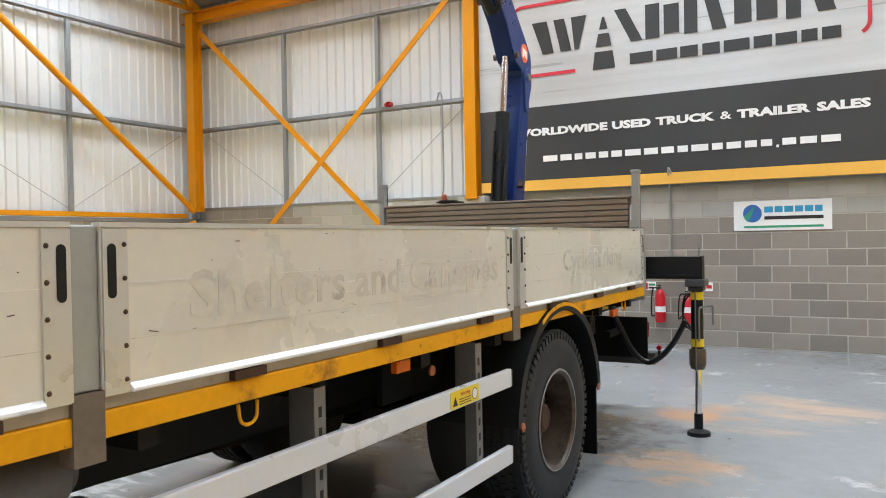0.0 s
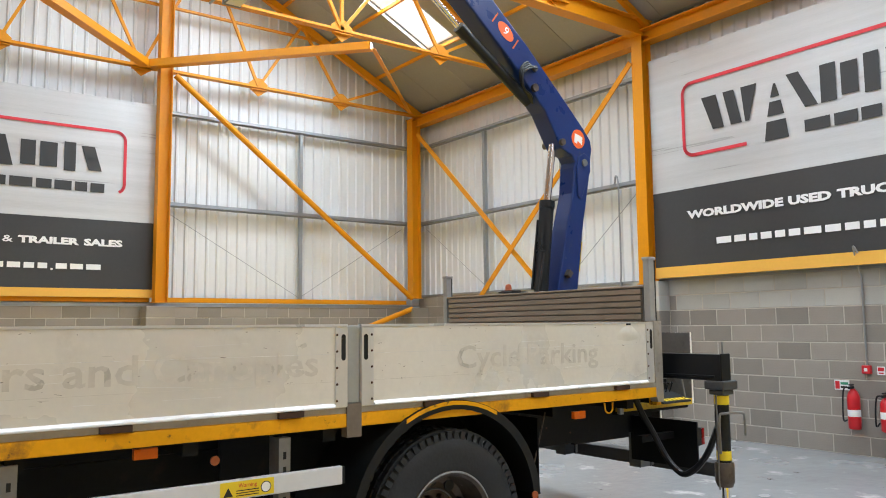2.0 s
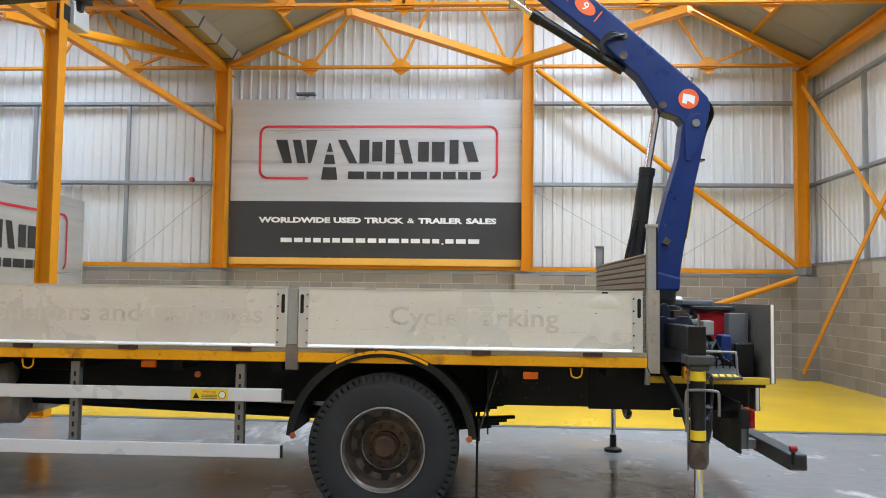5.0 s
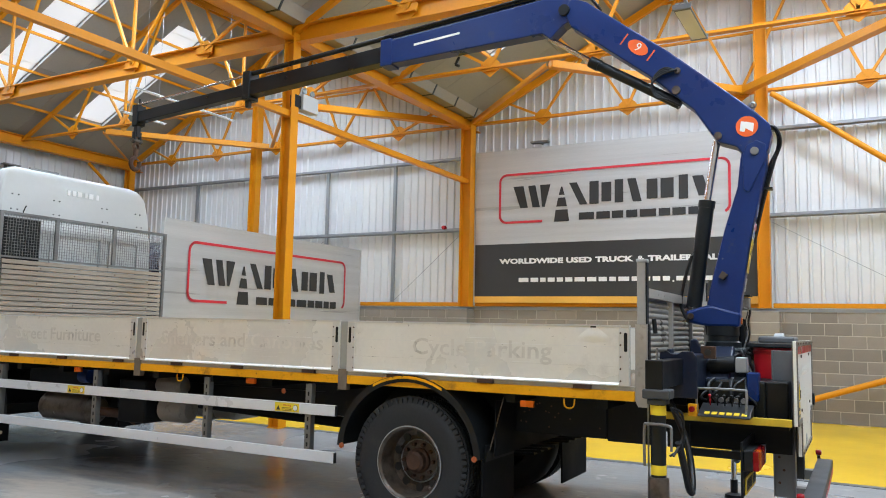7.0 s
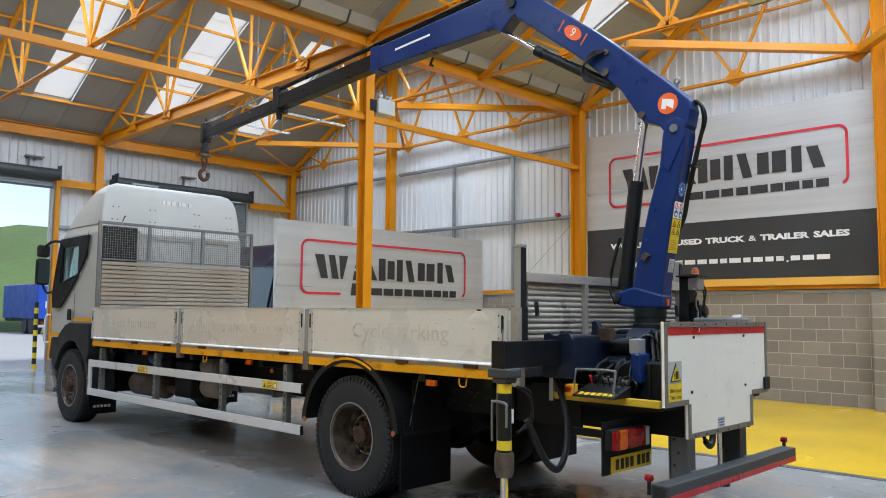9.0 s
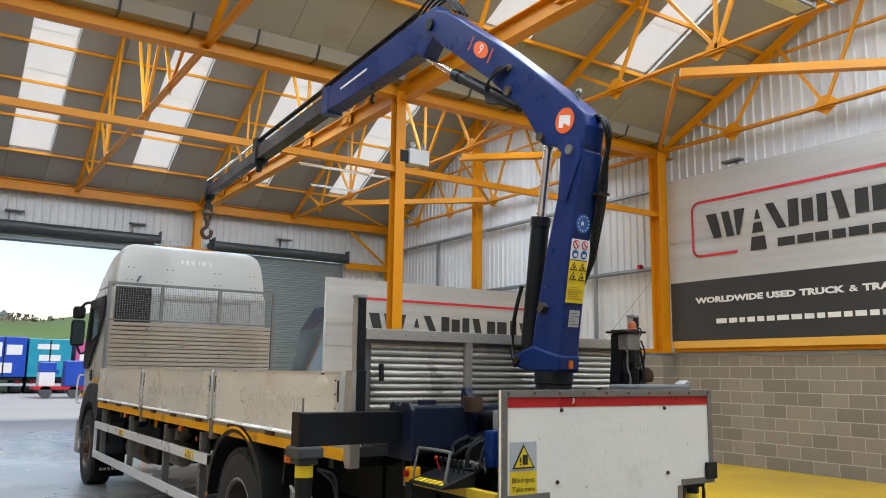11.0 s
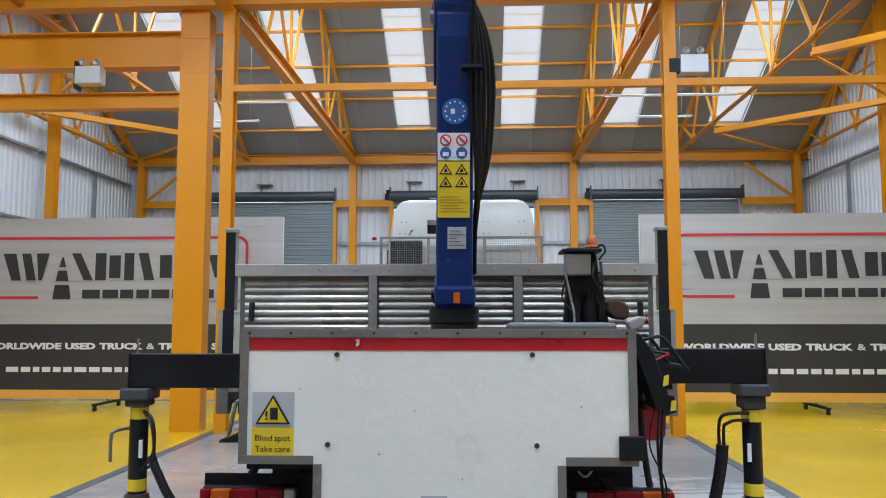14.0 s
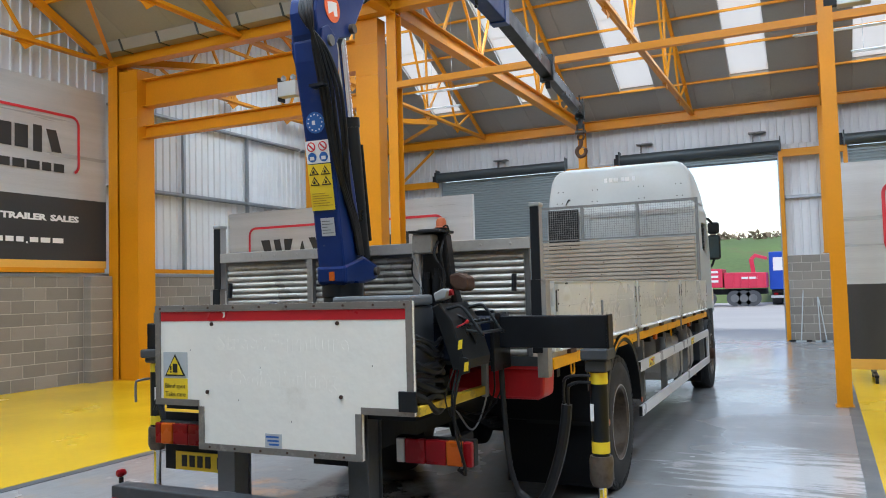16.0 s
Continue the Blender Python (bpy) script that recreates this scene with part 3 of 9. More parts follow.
# ---- roof ----
for k, (ya, yb) in enumerate(BAYS):
    mid = (ya + yb) / 2
    half = (yb - ya) / 2
    for side in (0, 1):
        y0, s = (ya, 1) if side == 0 else (yb, -1)
        g = B()
        # x edges of the panels: rooflight strips and solid boards between them
        edges = [XC_W]
        for c in sorted(LAMP_STRIPS):
            edges += [c - STRIP, c + STRIP]
        edges.append(XC_E)
        for i in range(len(edges) - 1):
            a, b = edges[i], edges[i + 1]
            lit = i % 2 == 1
            n = 1 if lit else max(1, round((b - a) / 1.0))
            runs = [(0.0, STRIP_FOOT[k][side]), (half - 0.9, half)] if lit else [(0.0, 2.3), (2.3, 4.3), (4.3, half)]
            for r0, r1 in runs:
                for j in range(n):
                    xa, xb = a + (b - a) * j / n + 0.004, a + (b - a) * (j + 1) / n - 0.004
                    z0, z1 = EAVES + PITCH * (r0 + 0.006), EAVES + PITCH * (r1 - 0.006)
                    ya0, yb0 = y0 + s * (r0 + 0.006), y0 + s * (r1 - 0.006)
                    prism(g, [(ya0, z0), (yb0, z1), (yb0, z1 + 0.09), (ya0, z0 + 0.09)], "x", xa, xb)
            if not lit:
                prism(g, [(y0, EAVES + 0.1), (y0 + s * half, EAVES + PITCH * half + 0.1), (y0 + s * half, EAVES + PITCH * half + 0.16), (y0, EAVES + 0.16)], "x", a, b)
            else:
                for r0, r1 in runs:
                    prism(g, [(y0 + s * r0, EAVES + PITCH * r0 + 0.1), (y0 + s * r1, EAVES + PITCH * r1 + 0.1), (y0 + s * r1, EAVES + PITCH * r1 + 0.16), (y0 + s * r0, EAVES + PITCH * r0 + 0.16)], "x", a, b)
        if (k, side) == (0, 0):
            box(g, XC_W, XC_E, YC_F - 0.15, YF + 0.05, EAVES + 0.03, EAVES + 0.25)
        if (k, side) == (1, 1):
            box(g, XC_W, XC_E, YN - 0.05, YC_N + 0.15, EAVES + 0.03, EAVES + 0.25)
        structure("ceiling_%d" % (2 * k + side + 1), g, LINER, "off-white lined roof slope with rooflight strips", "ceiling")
        r0, r1 = STRIP_FOOT[k][side], half - 0.9
        for c in LAMP_STRIPS:
            la = new("rooflight_daylight", bpy.data.lights.new("rooflight_daylight", "AREA"))
            la.data.shape, la.data.size, la.data.size_y = "RECTANGLE", 2 * STRIP, (r1 - r0) * math.sqrt(1 + PITCH ** 2)
            la.data.energy, la.data.color = SKYLIGHT_W * ((0.48, 1.45), (0.66, 2.0))[k][side], (0.78, 0.90, 1.0)
            la.data.spread = radians(163)
            rm = (r0 + r1) / 2
            p = Vector((c, y0 + s * rm, EAVES + PITCH * rm + 0.06))
            nrm = Vector((0, s * PITCH, -1)).normalized()
            zax, xax = -nrm, Vector((1, 0, 0))
            m = Matrix((xax, zax.cross(xax), zax)).transposed().to_4x4()
            m.translation = p
            la.matrix_world = m
            g = B()
            for q0, q1 in ((r0, 2.25), (2.25, 3.4), (3.4, 4.5), (4.5, r1)):
                if q1 - q0 > 0.05:
                    prism(g, [(y0 + s * (q0 + 0.012), EAVES + PITCH * (q0 + 0.012) + 0.10), (y0 + s * (q1 - 0.012), EAVES + PITCH * (q1 - 0.012) + 0.10), (y0 + s * (q1 - 0.012), EAVES + PITCH * (q1 - 0.012) + 0.104), (y0 + s * (q0 + 0.012), EAVES + PITCH * (q0 + 0.012) + 0.104)], "x", c - STRIP, c + STRIP)
                    prism(g, [(y0 + s * (q1 - 0.03), EAVES + PITCH * (q1 - 0.03) + 0.105), (y0 + s * (q1 + 0.03), EAVES + PITCH * (q1 + 0.03) + 0.105), (y0 + s * (q1 + 0.03), EAVES + PITCH * (q1 + 0.03) + 0.109), (y0 + s * (q1 - 0.03), EAVES + PITCH * (q1 - 0.03) + 0.109)], "x", c - STRIP, c + STRIP)
            structure("rooflight", g, pane_mat, "translucent white rooflight sheet", "rooflight")

# valley gutter, wrapped and strapped
g = B()
prism(g, [(YV - 0.34, EAVES + 0.16), (YV - 0.25, EAVES - 0.02), (YV + 0.25, EAVES - 0.02), (YV + 0.34, EAVES + 0.16)], "x", XC_W, XC_E)
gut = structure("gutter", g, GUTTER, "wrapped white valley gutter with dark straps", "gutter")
xx = -11.8
while xx < 6.8:
    g = B()
    prism(g, [(YV - 0.36, EAVES + 0.165), (YV - 0.26, EAVES - 0.035), (YV + 0.26, EAVES - 0.035), (YV + 0.36, EAVES + 0.165), (YV + 0.34, EAVES + 0.165), (YV + 0.25, EAVES - 0.021), (YV - 0.25, EAVES - 0.021), (YV - 0.34, EAVES + 0.165)], "x", xx, xx + 0.035)
    part("strap", g, SHUTDARK, gut)
    xx += 0.95

# ---- steel frame ----
def purlins():
    for k, (ya, yb) in enumerate(BAYS):
        half = (yb - ya) / 2
        for side, (y0, s) in enumerate(((ya, 1), (yb, -1))):
            foot = STRIP_FOOT[k][side] + 0.05
            for r in (foot, foot + 1.10, foot + 2.16, foot + 3.22, half - 0.14):
                g = B(); beam(g, (XC_W, y0 + s * r, EAVES + PITCH * r - 0.036), (XC_E, y0 + s * r, EAVES + PITCH * r - 0.036), 0.045, 0.06)
                structure("purlin", g, ORANGE, "orange painted steel purlin under the roof", "purlin")


purlins()


def truss(x, ya, yb, heavy, gable):
    half, mid = (yb - ya) / 2, (ya + yb) / 2
    zc, zr = 6.24, EAVES - 0.14
    g = B()
    if not heavy:
        angle(g, (x, ya, zc), (x, yb, zc), 0.06)
        angle(g, (x + 0.07, ya, zc), (x + 0.07, yb, zc), 0.06)
    for y0, s in ((ya, 1), (yb, -1)):
        beam(g, (x + 0.03, y0, zr), (x + 0.03, mid, zr + PITCH * half), 0.10 if gable else 0.08, 0.14 if gable else 0.09)
    L = yb - ya
    nodes = [ya + L * f for f in ((0.15, 0.308, 0.494, 0.678, 0.83) if gable else (0.18, 0.345, 0.67, 0.83))]
    tops = [ya + L * f for f in ((0.075, 0.235, 0.40, 0.59, 0.755, 0.92) if gable else (0.10, 0.25, 0.44, 0.56, 0.76, 0.91))]
    for i, y in enumerate(nodes):
        prism(g, [(y - 0.19, zc + 0.06), (y - 0.06, zc + 0.17), (y + 0.06, zc + 0.17), (y + 0.19, zc + 0.06), (y + 0.17, zc - 0.06), (y, zc - 0.19), (y - 0.17, zc - 0.06)], "x", x + 0.025, x + 0.04); box(g, x + 0.005, x + 0.10, y - 0.16, y + 0.16, zc - 0.075, zc - 0.063)
        j = i if gable or i < 2 else i + 1
        ends = [tops[j], tops[j + 1]]
        if not gable and i in (1, 2):
            ends.append(y)
        for yt in ends:
            beam(g, (x + 0.033, y, zc), (x + 0.033, yt, zr + PITCH * min(yt - ya, yb - yt)), 0.05, 0.05)
    if gable:
        w = (yb - ya) * 0.5 - (7.5 - EAVES) / PITCH
        angle(g, (x, mid - w, 7.45), (x, mid + w, 7.45), 0.06)
        w = (yb - ya) * 0.5 - (8.4 - EAVES) / PITCH
        angle(g, (x, mid - w, 8.35), (x, mid + w, 8.35), 0.06)
    structure("roof_truss", g, ORANGE, "orange lattice steel roof truss", "truss")


for ya, yb in BAYS:
    for x, heavy, gable in ((-12.14, 0, 1), (-8.68, 0, 0), (-5.82, 1, 0), (-2.60, 0, 0), (0.50, 1, 0), (3.62, 0, 0), (6.94, 0, 1)):
        truss(x, ya, yb, heavy, gable)
    for x in (-5.85, 0.52):
        g = B(); ibeam(g, (x, ya, 6.2), (x, yb, 6.2), 0.2, 0.28)
        structure("tie_beam", g, ORANGE, "orange steel beam across the bay at eaves height", "beam")
for y, z, h in ((YV, 6.26, 0.3), (YN - 0.1, 6.08, 0.22), (YF + 0.05, 6.2, 0.28)):
    g = B(); ibeam(g, (XC_W, y, z), (XC_E, y, z), 0.22, h)
    structure("eaves_beam", g, ORANGE, "orange steel beam along the eaves", "beam")
g = B(); beam(g, (-12.0, YV, 4.89), (0.5, YV, 4.89), 0.1, 0.10)
structure("portal_beam", g, ORANGE, "slim orange rail between the middle columns", "beam")


def column(x, y, z0, z1, w=0.2, along="y"):
    g = B()
    ibeam(g, (x, y, z0), (x, y, z1), w, w + 0.02, 0.014, (0, 1, 0) if along == "y" else (1, 0, 0))
    box(g, x - w * 0.62, x + w * 0.62, y - w * 0.62, y + w * 0.62, z0, z0 + 0.015)
    return structure("steel_column", g, ORANGE, "orange painted steel column", "column")


for x in FRAMES_X:
    column(x, YN - 0.18 if x > -12 else YN - 0.25, 2.2, 6.1)
for x in (-12.05, -5.78, 0.55, 6.8):
    column(x, YF + 0.05, 2.25, 6.2)
column(-12.02, YV, 2.06, 6.2, 0.24); column(-5.79, YV, 0, 6.2, 0.175); column(0.495, YV - 0.05, 0, 6.2, 0.17)
for x, y in ((-12.0, 5.62), (-12.0, -7.03), (6.8, 5.62), (6.8, -7.25)):
    column(x, y, 2.06, 8.6, 0.2)


def portal_column(x0, x1, y0, y1, z1):
    g = B()
    box(g, x0, x1, y1 - 0.03, y1, 0, z1); box(g, x0, x1, y0, y0 + 0.03, 0, z1)
    box(g, (x0 + x1) / 2 - 0.012, (x0 + x1) / 2 + 0.012, y0 + 0.03, y1 - 0.03, 0, z1)
    for z in (z1 - 0.02, z1 - 0.42, z1 - 0.95):
        box(g, x0 + 0.005, x1 - 0.005, y0 + 0.004, y1 + 0.006, z, z + 0.02)
    box(g, x0 - 0.004, x0 + 0.014, y0 + 0.03, y1 - 0.03, 0, z1); box(g, x1 - 0.014, x1 + 0.004, y0 + 0.03, y1 - 0.03, 0, z1)
    return structure("portal_column", g, ORANGE, "broad orange plated portal column", "column")


portal_column(0.82, 1.25, -0.98, -0.72, 6.1); portal_column(6.15, 6.63, -1.05, -0.62, 6.0)
column(6.75, YV - 0.05, 0, 6.2, 0.24)
g = B(); ibeam(g, (1.26, -0.88, 5.55), (6.15, -0.85, 5.55), 0.24, 0.54, 0.02)
structure("portal_beam", g, ORANGE, "deep orange portal beam", "beam")
g = B(); ibeam(g, (1.26, -0.88, 4.79), (6.15, -0.85, 4.79), 0.18, 0.24, 0.015)
structure("portal_beam", g, ORANGE, "orange lower portal beam", "beam")

# grey sheeting rails and posts on the walls
def rails(axis, fixed, runs, posts, z0):
    for a, b in runs:
        for z in (3.83, 5.5):
            g = B()
            p, q = ((fixed, a, z), (fixed, b, z)) if axis == "y" else ((a, fixed, z), (b, fixed, z))
            beam(g, p, q, 0.14, 0.05); beam(g, p, q, 0.02, 0.095)
            structure("sheeting_rail", g, GALV, "grey galvanised wall rail", "rail")
    for s in posts:
        g = B()
        p, q = ((fixed, s, z0), (fixed, s, 5.5)) if axis == "y" else ((s, fixed, z0), (s, fixed, 5.5))
        beam(g, p, q, 0.07, 0.07)
        structure("sheeting_post", g, GALV, "grey galvanised wall post", "post")


rails("y", XC_W + 0.16, ((YF, -7.13), (-6.93, YV - 0.1), (5.7, YN - 0.3)), (8.40, -2.75, -4.78, -9.4), 2.1)
rails("y", XC_E - 0.12, ((YF, -7.4), (-7.2, YV - 0.2), (5.7, YN - 0.3)), (8.41, -2.9, -5.05, -10.0), 2.1)
rails("x", YC_N - 0.18, ((XC_W, -6.0), (0.6, XC_E)), (-9.92, -7.79, 2.6, 4.6), 2.25)
for a, b in ((-6.3, -5.85), (-5.68, -4.75), (-0.55, 0.45), (0.65, 1.08)):
    g = B(); beam(g, (a, YC_F + 0.1, 3.78), (b, YC_F + 0.1, 3.78), 0.1, 0.08)
    structure("sheeting_rail", g, GALV, "grey galvanised wall rail", "rail")
for a, b in ((-6.3, -4.75), (-0.55, 1.08), (-12.0, -10.5), (5.3, 6.8)):
    g = B(); beam(g, (a, YF + 0.02, 4.92), (b, YF + 0.02, 4.92), 0.12, 0.2)
    structure("door_head_rail", g, ORANGE, "orange steel rail beside the shutter", "rail")
for x in (1.08, -0.55, -4.76, -6.28):
    g = B(); box(g, x - 0.05, x + 0.05, YF - 0.12, YF + 0.06, 0, 5.02)
    structure("trim_shutter_jamb", g, ORANGE, "orange steel shutter jamb", "jamb")
# orange sill rail on the low walls
for a, b in ((YF + 0.1, -7.42), (-7.18, YV - 0.14), (YV + 0.14, 5.5), (5.74, YN - 0.35)):
    for x0 in (XW - 0.02, XE + 0.02):
        g = B(); box(g, x0 - 0.05, x0 + 0.05, a, b, 2.075, 2.16)
        structure("sill_rail", g, ORANGE, "orange rail on top of the low wall", "rail")

# bracing
def brace(p, q, r, flat=False):
    g = B()
    if flat:
        beam(g, p, q, 0.02, 0.095)
    else:
        tube(g, p, q, r, 12)
    structure("brace", g, ORANGE, "orange steel diagonal brace", "brace", smooth=not flat)


brace((-5.95, YN - 0.32, 5.66), (-11.9, YN - 0.32, 0.15), 0, True)
brace((-11.88, YN - 0.28, 5.76), (-5.98, YN - 0.28, 0.33), 0, True)
brace((-12.0, 5.8, 6.14), (-12.0, YN - 0.35, 2.20), 0.055); brace((-12.0, YN - 0.35, 1.98), (-12.0, 6.35, 0.42), 0.055)
brace((6.8, 5.8, 6.1), (6.8, YN - 0.35, 2.15), 0.055)


def plan_bar(p, q, slim):
    g = B()
    if slim:
        angle(g, (*p, 6.25), (*q, 6.25), 0.07)
        structure("brace", g, ORANGE, "slim orange angle brace at eaves height", "brace")
    else:
        beam(g, (*p, 6.25), (*q, 6.25), 0.16, 0.13)
        structure("brace", g, ORANGE, "orange flat bracing bar at eaves height", "brace")


# bracing in the plane of the eaves, at both gables
for xw, xi in ((-11.95, -9.0), (6.7, 3.95)):
    plan_bar((xw, 5.24), (xi, 2.5), False); plan_bar((xw, 5.36), (xi, 8.08), False)
    plan_bar((xi, 2.45), (xw, YV + 0.15), True); plan_bar((xi, 8.12), (xw, 10.85), True)
    plan_bar((xw, YV - 0.15), (xi, -3.45), False); plan_bar((xw, -6.55), (xi, -9.25), False)
    plan_bar((xi, -3.5), (xw, -6.45), True); plan_bar((xi, -9.3), (xw, YF + 0.2), True)
brace((-12.0, YF + 0.1, 4.95), (-10.6, YF + 0.1, 6.0), 0.045); brace((6.7, YF + 0.1, 4.95), (5.4, YF + 0.1, 6.0), 0.045)
# thin tie wires of the walls
for ya, yb in ((5.75, 8.36), (10.8, 8.4), (-0.95, -2.7), (-4.85, -7.2)):
    g = B(); tube(g, (XC_W + 0.17, ya, 3.7), (XC_W + 0.17, yb, 2.2), 0.006, 6)
    structure("tie_wire", g, GALV, "thin steel tie wire on the wall", "wire")
for xa, xb in ((-11.9, -9.8), (-6.1, -7.8)):
    g = B(); tube(g, (xa, YC_N - 0.2, 3.7), (xb, YC_N - 0.2, 2.3), 0.006, 6)
    structure("tie_wire", g, GALV, "thin steel tie wire on the wall", "wire")

# ---- the flatbed crane lorry ----
CX, NEAR, OFF = -2.94, -1.69, -4.19
truck = thing("flatbed_crane_truck", (CX, 1.5, 0), "white cab flatbed lorry with aluminium dropsides and blue crane", "lorry")
truck.rotation_euler.z, truck.location.x = radians(0.6), CX + 0.047
SIDES = ((NEAR, 1), (OFF, -1))   # outer face, outward direction

for s in (-1, 1):
    g = B(); box(g, CX + s * 0.43 - 0.04, CX + s * 0.43 + 0.04, -3.3, 6.85, 0.725, 0.935)
    part("chassis_rail", g, BLACKPAINT, truck)
    g = B(); box(g, CX + s * 0.43 - 0.05, CX + s * 0.43 + 0.05, -1.3, 6.0, 0.94, 1.03)
    part("subframe_rail", g, BLACKPAINT, truck)
for y in (-0.8, -0.1, 0.6, 1.3, 2.0, 2.7, 3.4, 5.0, 5.7):
    g = B(); box(g, OFF + 0.05, NEAR - 0.05, y - 0.035, y + 0.035, 1.03, 1.123)
    part("cross_bearer", g, BLACKPAINT, truck)
BEDBOARD = mat("bed_board", (0.20, 0.15, 0.10), 0.8, 0, 0.2, 2, 30, 0.2)
for k in range(14):
    g = B(); box(g, OFF + 0.03 + k * 0.174, OFF + 0.03 + (k + 1) * 0.174 - 0.006, -1.28, 5.95, 1.125, 1.165)
    part("bed_plank", g, BEDBOARD, truck, "worn timber bed board")
for f, s in SIDES:
    g = B(); box(g, f - s * 0.05, f - s * 0.004, -1.32, 5.93, 1.095, 1.163)
    part("side_rail", g, RAILYELLOW, truck, "chipped yellow edge rail", bevel=0.006)
    g = B(); box(g, f - s * 0.06, f - s * 0.012, -1.32, 5.93, 1.165, 1.194)
    part("side_sill", g, SILL, truck, "grey wooden sill strip")
    for y in (-0.9, -0.1, 0.75, 1.55, 2.3, 3.1, 3.95, 4.75, 5.5):
        g = B(); box(g, f - s * 0.03, f + s * 0.012, y, y + 0.13, 1.166, 1.193)
        part("hinge", g, HUB, truck, "rusty dropside hinge")


def rivets(bm, f, s, ys, zs, r=0.007):
    for y in ys:
        for z in zs:
            tube(bm, (f, y, z), (f + s * 0.005, y, z), r, 6, r * 0.6)


def dropside(f, s, y0, y1, text, tw, tc):
    g = B()
    box(g, f - s * 0.028, f, y0, y1, 1.195, 1.60)
    p = part("dropside", g, ALU, truck, "scuffed aluminium dropside with faded lettering", bevel=0.003)
    g = B(); prism(g, [(f, z) if o == 0 else (f + s * o, z) for o, z in ((0.0, 1.197), (0.013, 1.197), (0.016, 1.201), (0.015, 1.207), (0.010, 1.212), (0.0, 1.219))], "y", y0 + 0.074, y1 - 0.074)
    part("bottom_rail", g, BRIGHTEDGE, p, "bright aluminium edge")
    g = B(); box(g, f - s * 0.031, f + s * 0.004, y0, y1, 1.5995, 1.612)
    part("top_rail", g, ALUEDGE, p)
    for a, b, sl in ((y0 + 0.002, y0 + 0.072, y0 + 0.026), (y1 - 0.072, y1 - 0.002, y1 - 0.026)):
        g = B(); box(g, f, f + s * 0.006, a, b, 1.20, 1.595)
        e = part("end_plate", g, ALUEDGE, p, "riveted aluminium end plate")
        g = B(); prism(g, [(sl + 0.012 * math.cos(a_), (1.549 if k < 7 else 1.441) + 0.012 * math.sin(a_)) for k, a_ in enumerate([math.pi * q / 6 for q in range(7)] + [math.pi + math.pi * q / 6 for q in range(7)])], "x", f + s * 0.004, f + s * 0.0075)
        part("latch_slot", g, PLASTICBLK, p)
        g = B(); rivets(g, f + s * 0.006, s, (a + 0.010 if sl > (a + b) / 2 else b - 0.010,), [1.23 + 0.082 * k for k in range(5)])
        tagged(part("rivets", g, HUB, p), kind="stuff")
    rng = random.Random(int(y0 * 10) + 77)
    g = B()
    for k in range(13):
        y, z, w = rng.uniform(y0 + 0.2, y1 - 0.3), rng.uniform(1.25, 1.585), rng.uniform(0.006, 0.045)
        box(g, f, f + s * 0.0012, y, y + w, z, z + rng.uniform(0.0015, 0.004))
    tagged(part("scratches", g, GHOST, p), kind="stuff")
    g = B()
    for k in range(34):
        y = rng.uniform(y0 + 0.1, y1 - 0.1)
        z = rng.choice((1.585, 1.585, 1.50, 1.47, 1.40, 1.33)) + rng.gauss(0, 0.012)
        w, t_ = rng.choice((0.003, 0.004, 0.008, 0.02)) * rng.uniform(0.7, 1.5), rng.uniform(-0.25, 0.25)
        d_ = rng.uniform(0.001, 0.0026)
        prism(g, [(y, z), (y + w, z + w * t_), (y + w, z + w * t_ + d_), (y, z + d_)], "x", f + min(0, s * 0.0013), f + max(0, s * 0.0013))
    tagged(part("nicks", g, HUB, p), kind="stuff")
    g = B()
    for k in range(7):
        y, z, w = rng.uniform(y0 + 0.2, y1 - 0.5), rng.uniform(1.24, 1.52), rng.uniform(0.08, 0.30)
        q_ = rng.uniform(-0.05, 0.09)
        prism(g, [(y, z), (y + w, z + w * q_), (y + w, z + w * q_ + 0.0011), (y, z + 0.0016)], "x", f + min(0, s * 0.001), f + max(0, s * 0.001))
    tagged(part("bright_scratches", g, BRIGHTEDGE, p), kind="stuff")
    for z in (1.325, 1.462):
        g = B(); box(g, f, f + s * 0.0011, y0 + 0.075, y1 - 0.075, z, z + 0.0016); part("plank_joint", g, GHOST if z < 1.4 else BRIGHTEDGE, p)
    if y1 > 5:
        g = B(); box(g, f, f + s * 0.006, 5.625, 5.665, 1.592, 1.603); part("edge_clip", g, GREASE, p, "small black clip")
        g = bmesh.new()
        rows_ = []
        for q_ in range(5):
            out_, dz, wd = ((0.0012, 0.0, 0.012), (0.006, -0.022, 0.045), (0.010, -0.05, 0.085), (0.006, -0.075, 0.11), (0.0008, -0.105, 0.125))[q_]
            rows_.append([g.verts.new((f + s * (0.0008 + (out_ - 0.0008) * math.sin(math.pi * (i_ + 0.5) / 9) if 0 < i_ < 8 else 0.0008), 5.645 + wd * (i_ / 4 - 1), 1.590 + dz + 0.012 * abs(i_ / 4 - 1))) for i_ in range(9)])
        for a_, b_ in zip(rows_, rows_[1:]):
            for i_ in range(8):
                g.faces.new((a_[i_], a_[i_ + 1], b_[i_ + 1], b_[i_]))
        bmesh.ops.recalc_face_normals(g, faces=g.faces)
        part("dent", g, ALU, p, "shiny dented patch", smooth=True)
    if text:
        for t in words(text, 0.125, 0.0003, tw, 0.0025):
            onto(t, (f + s * 0.0008, tc, 1.415), (0, s, 0), (0, 0, 1))
            part("lettering", t, GHOST, p, "faded grey lettering")


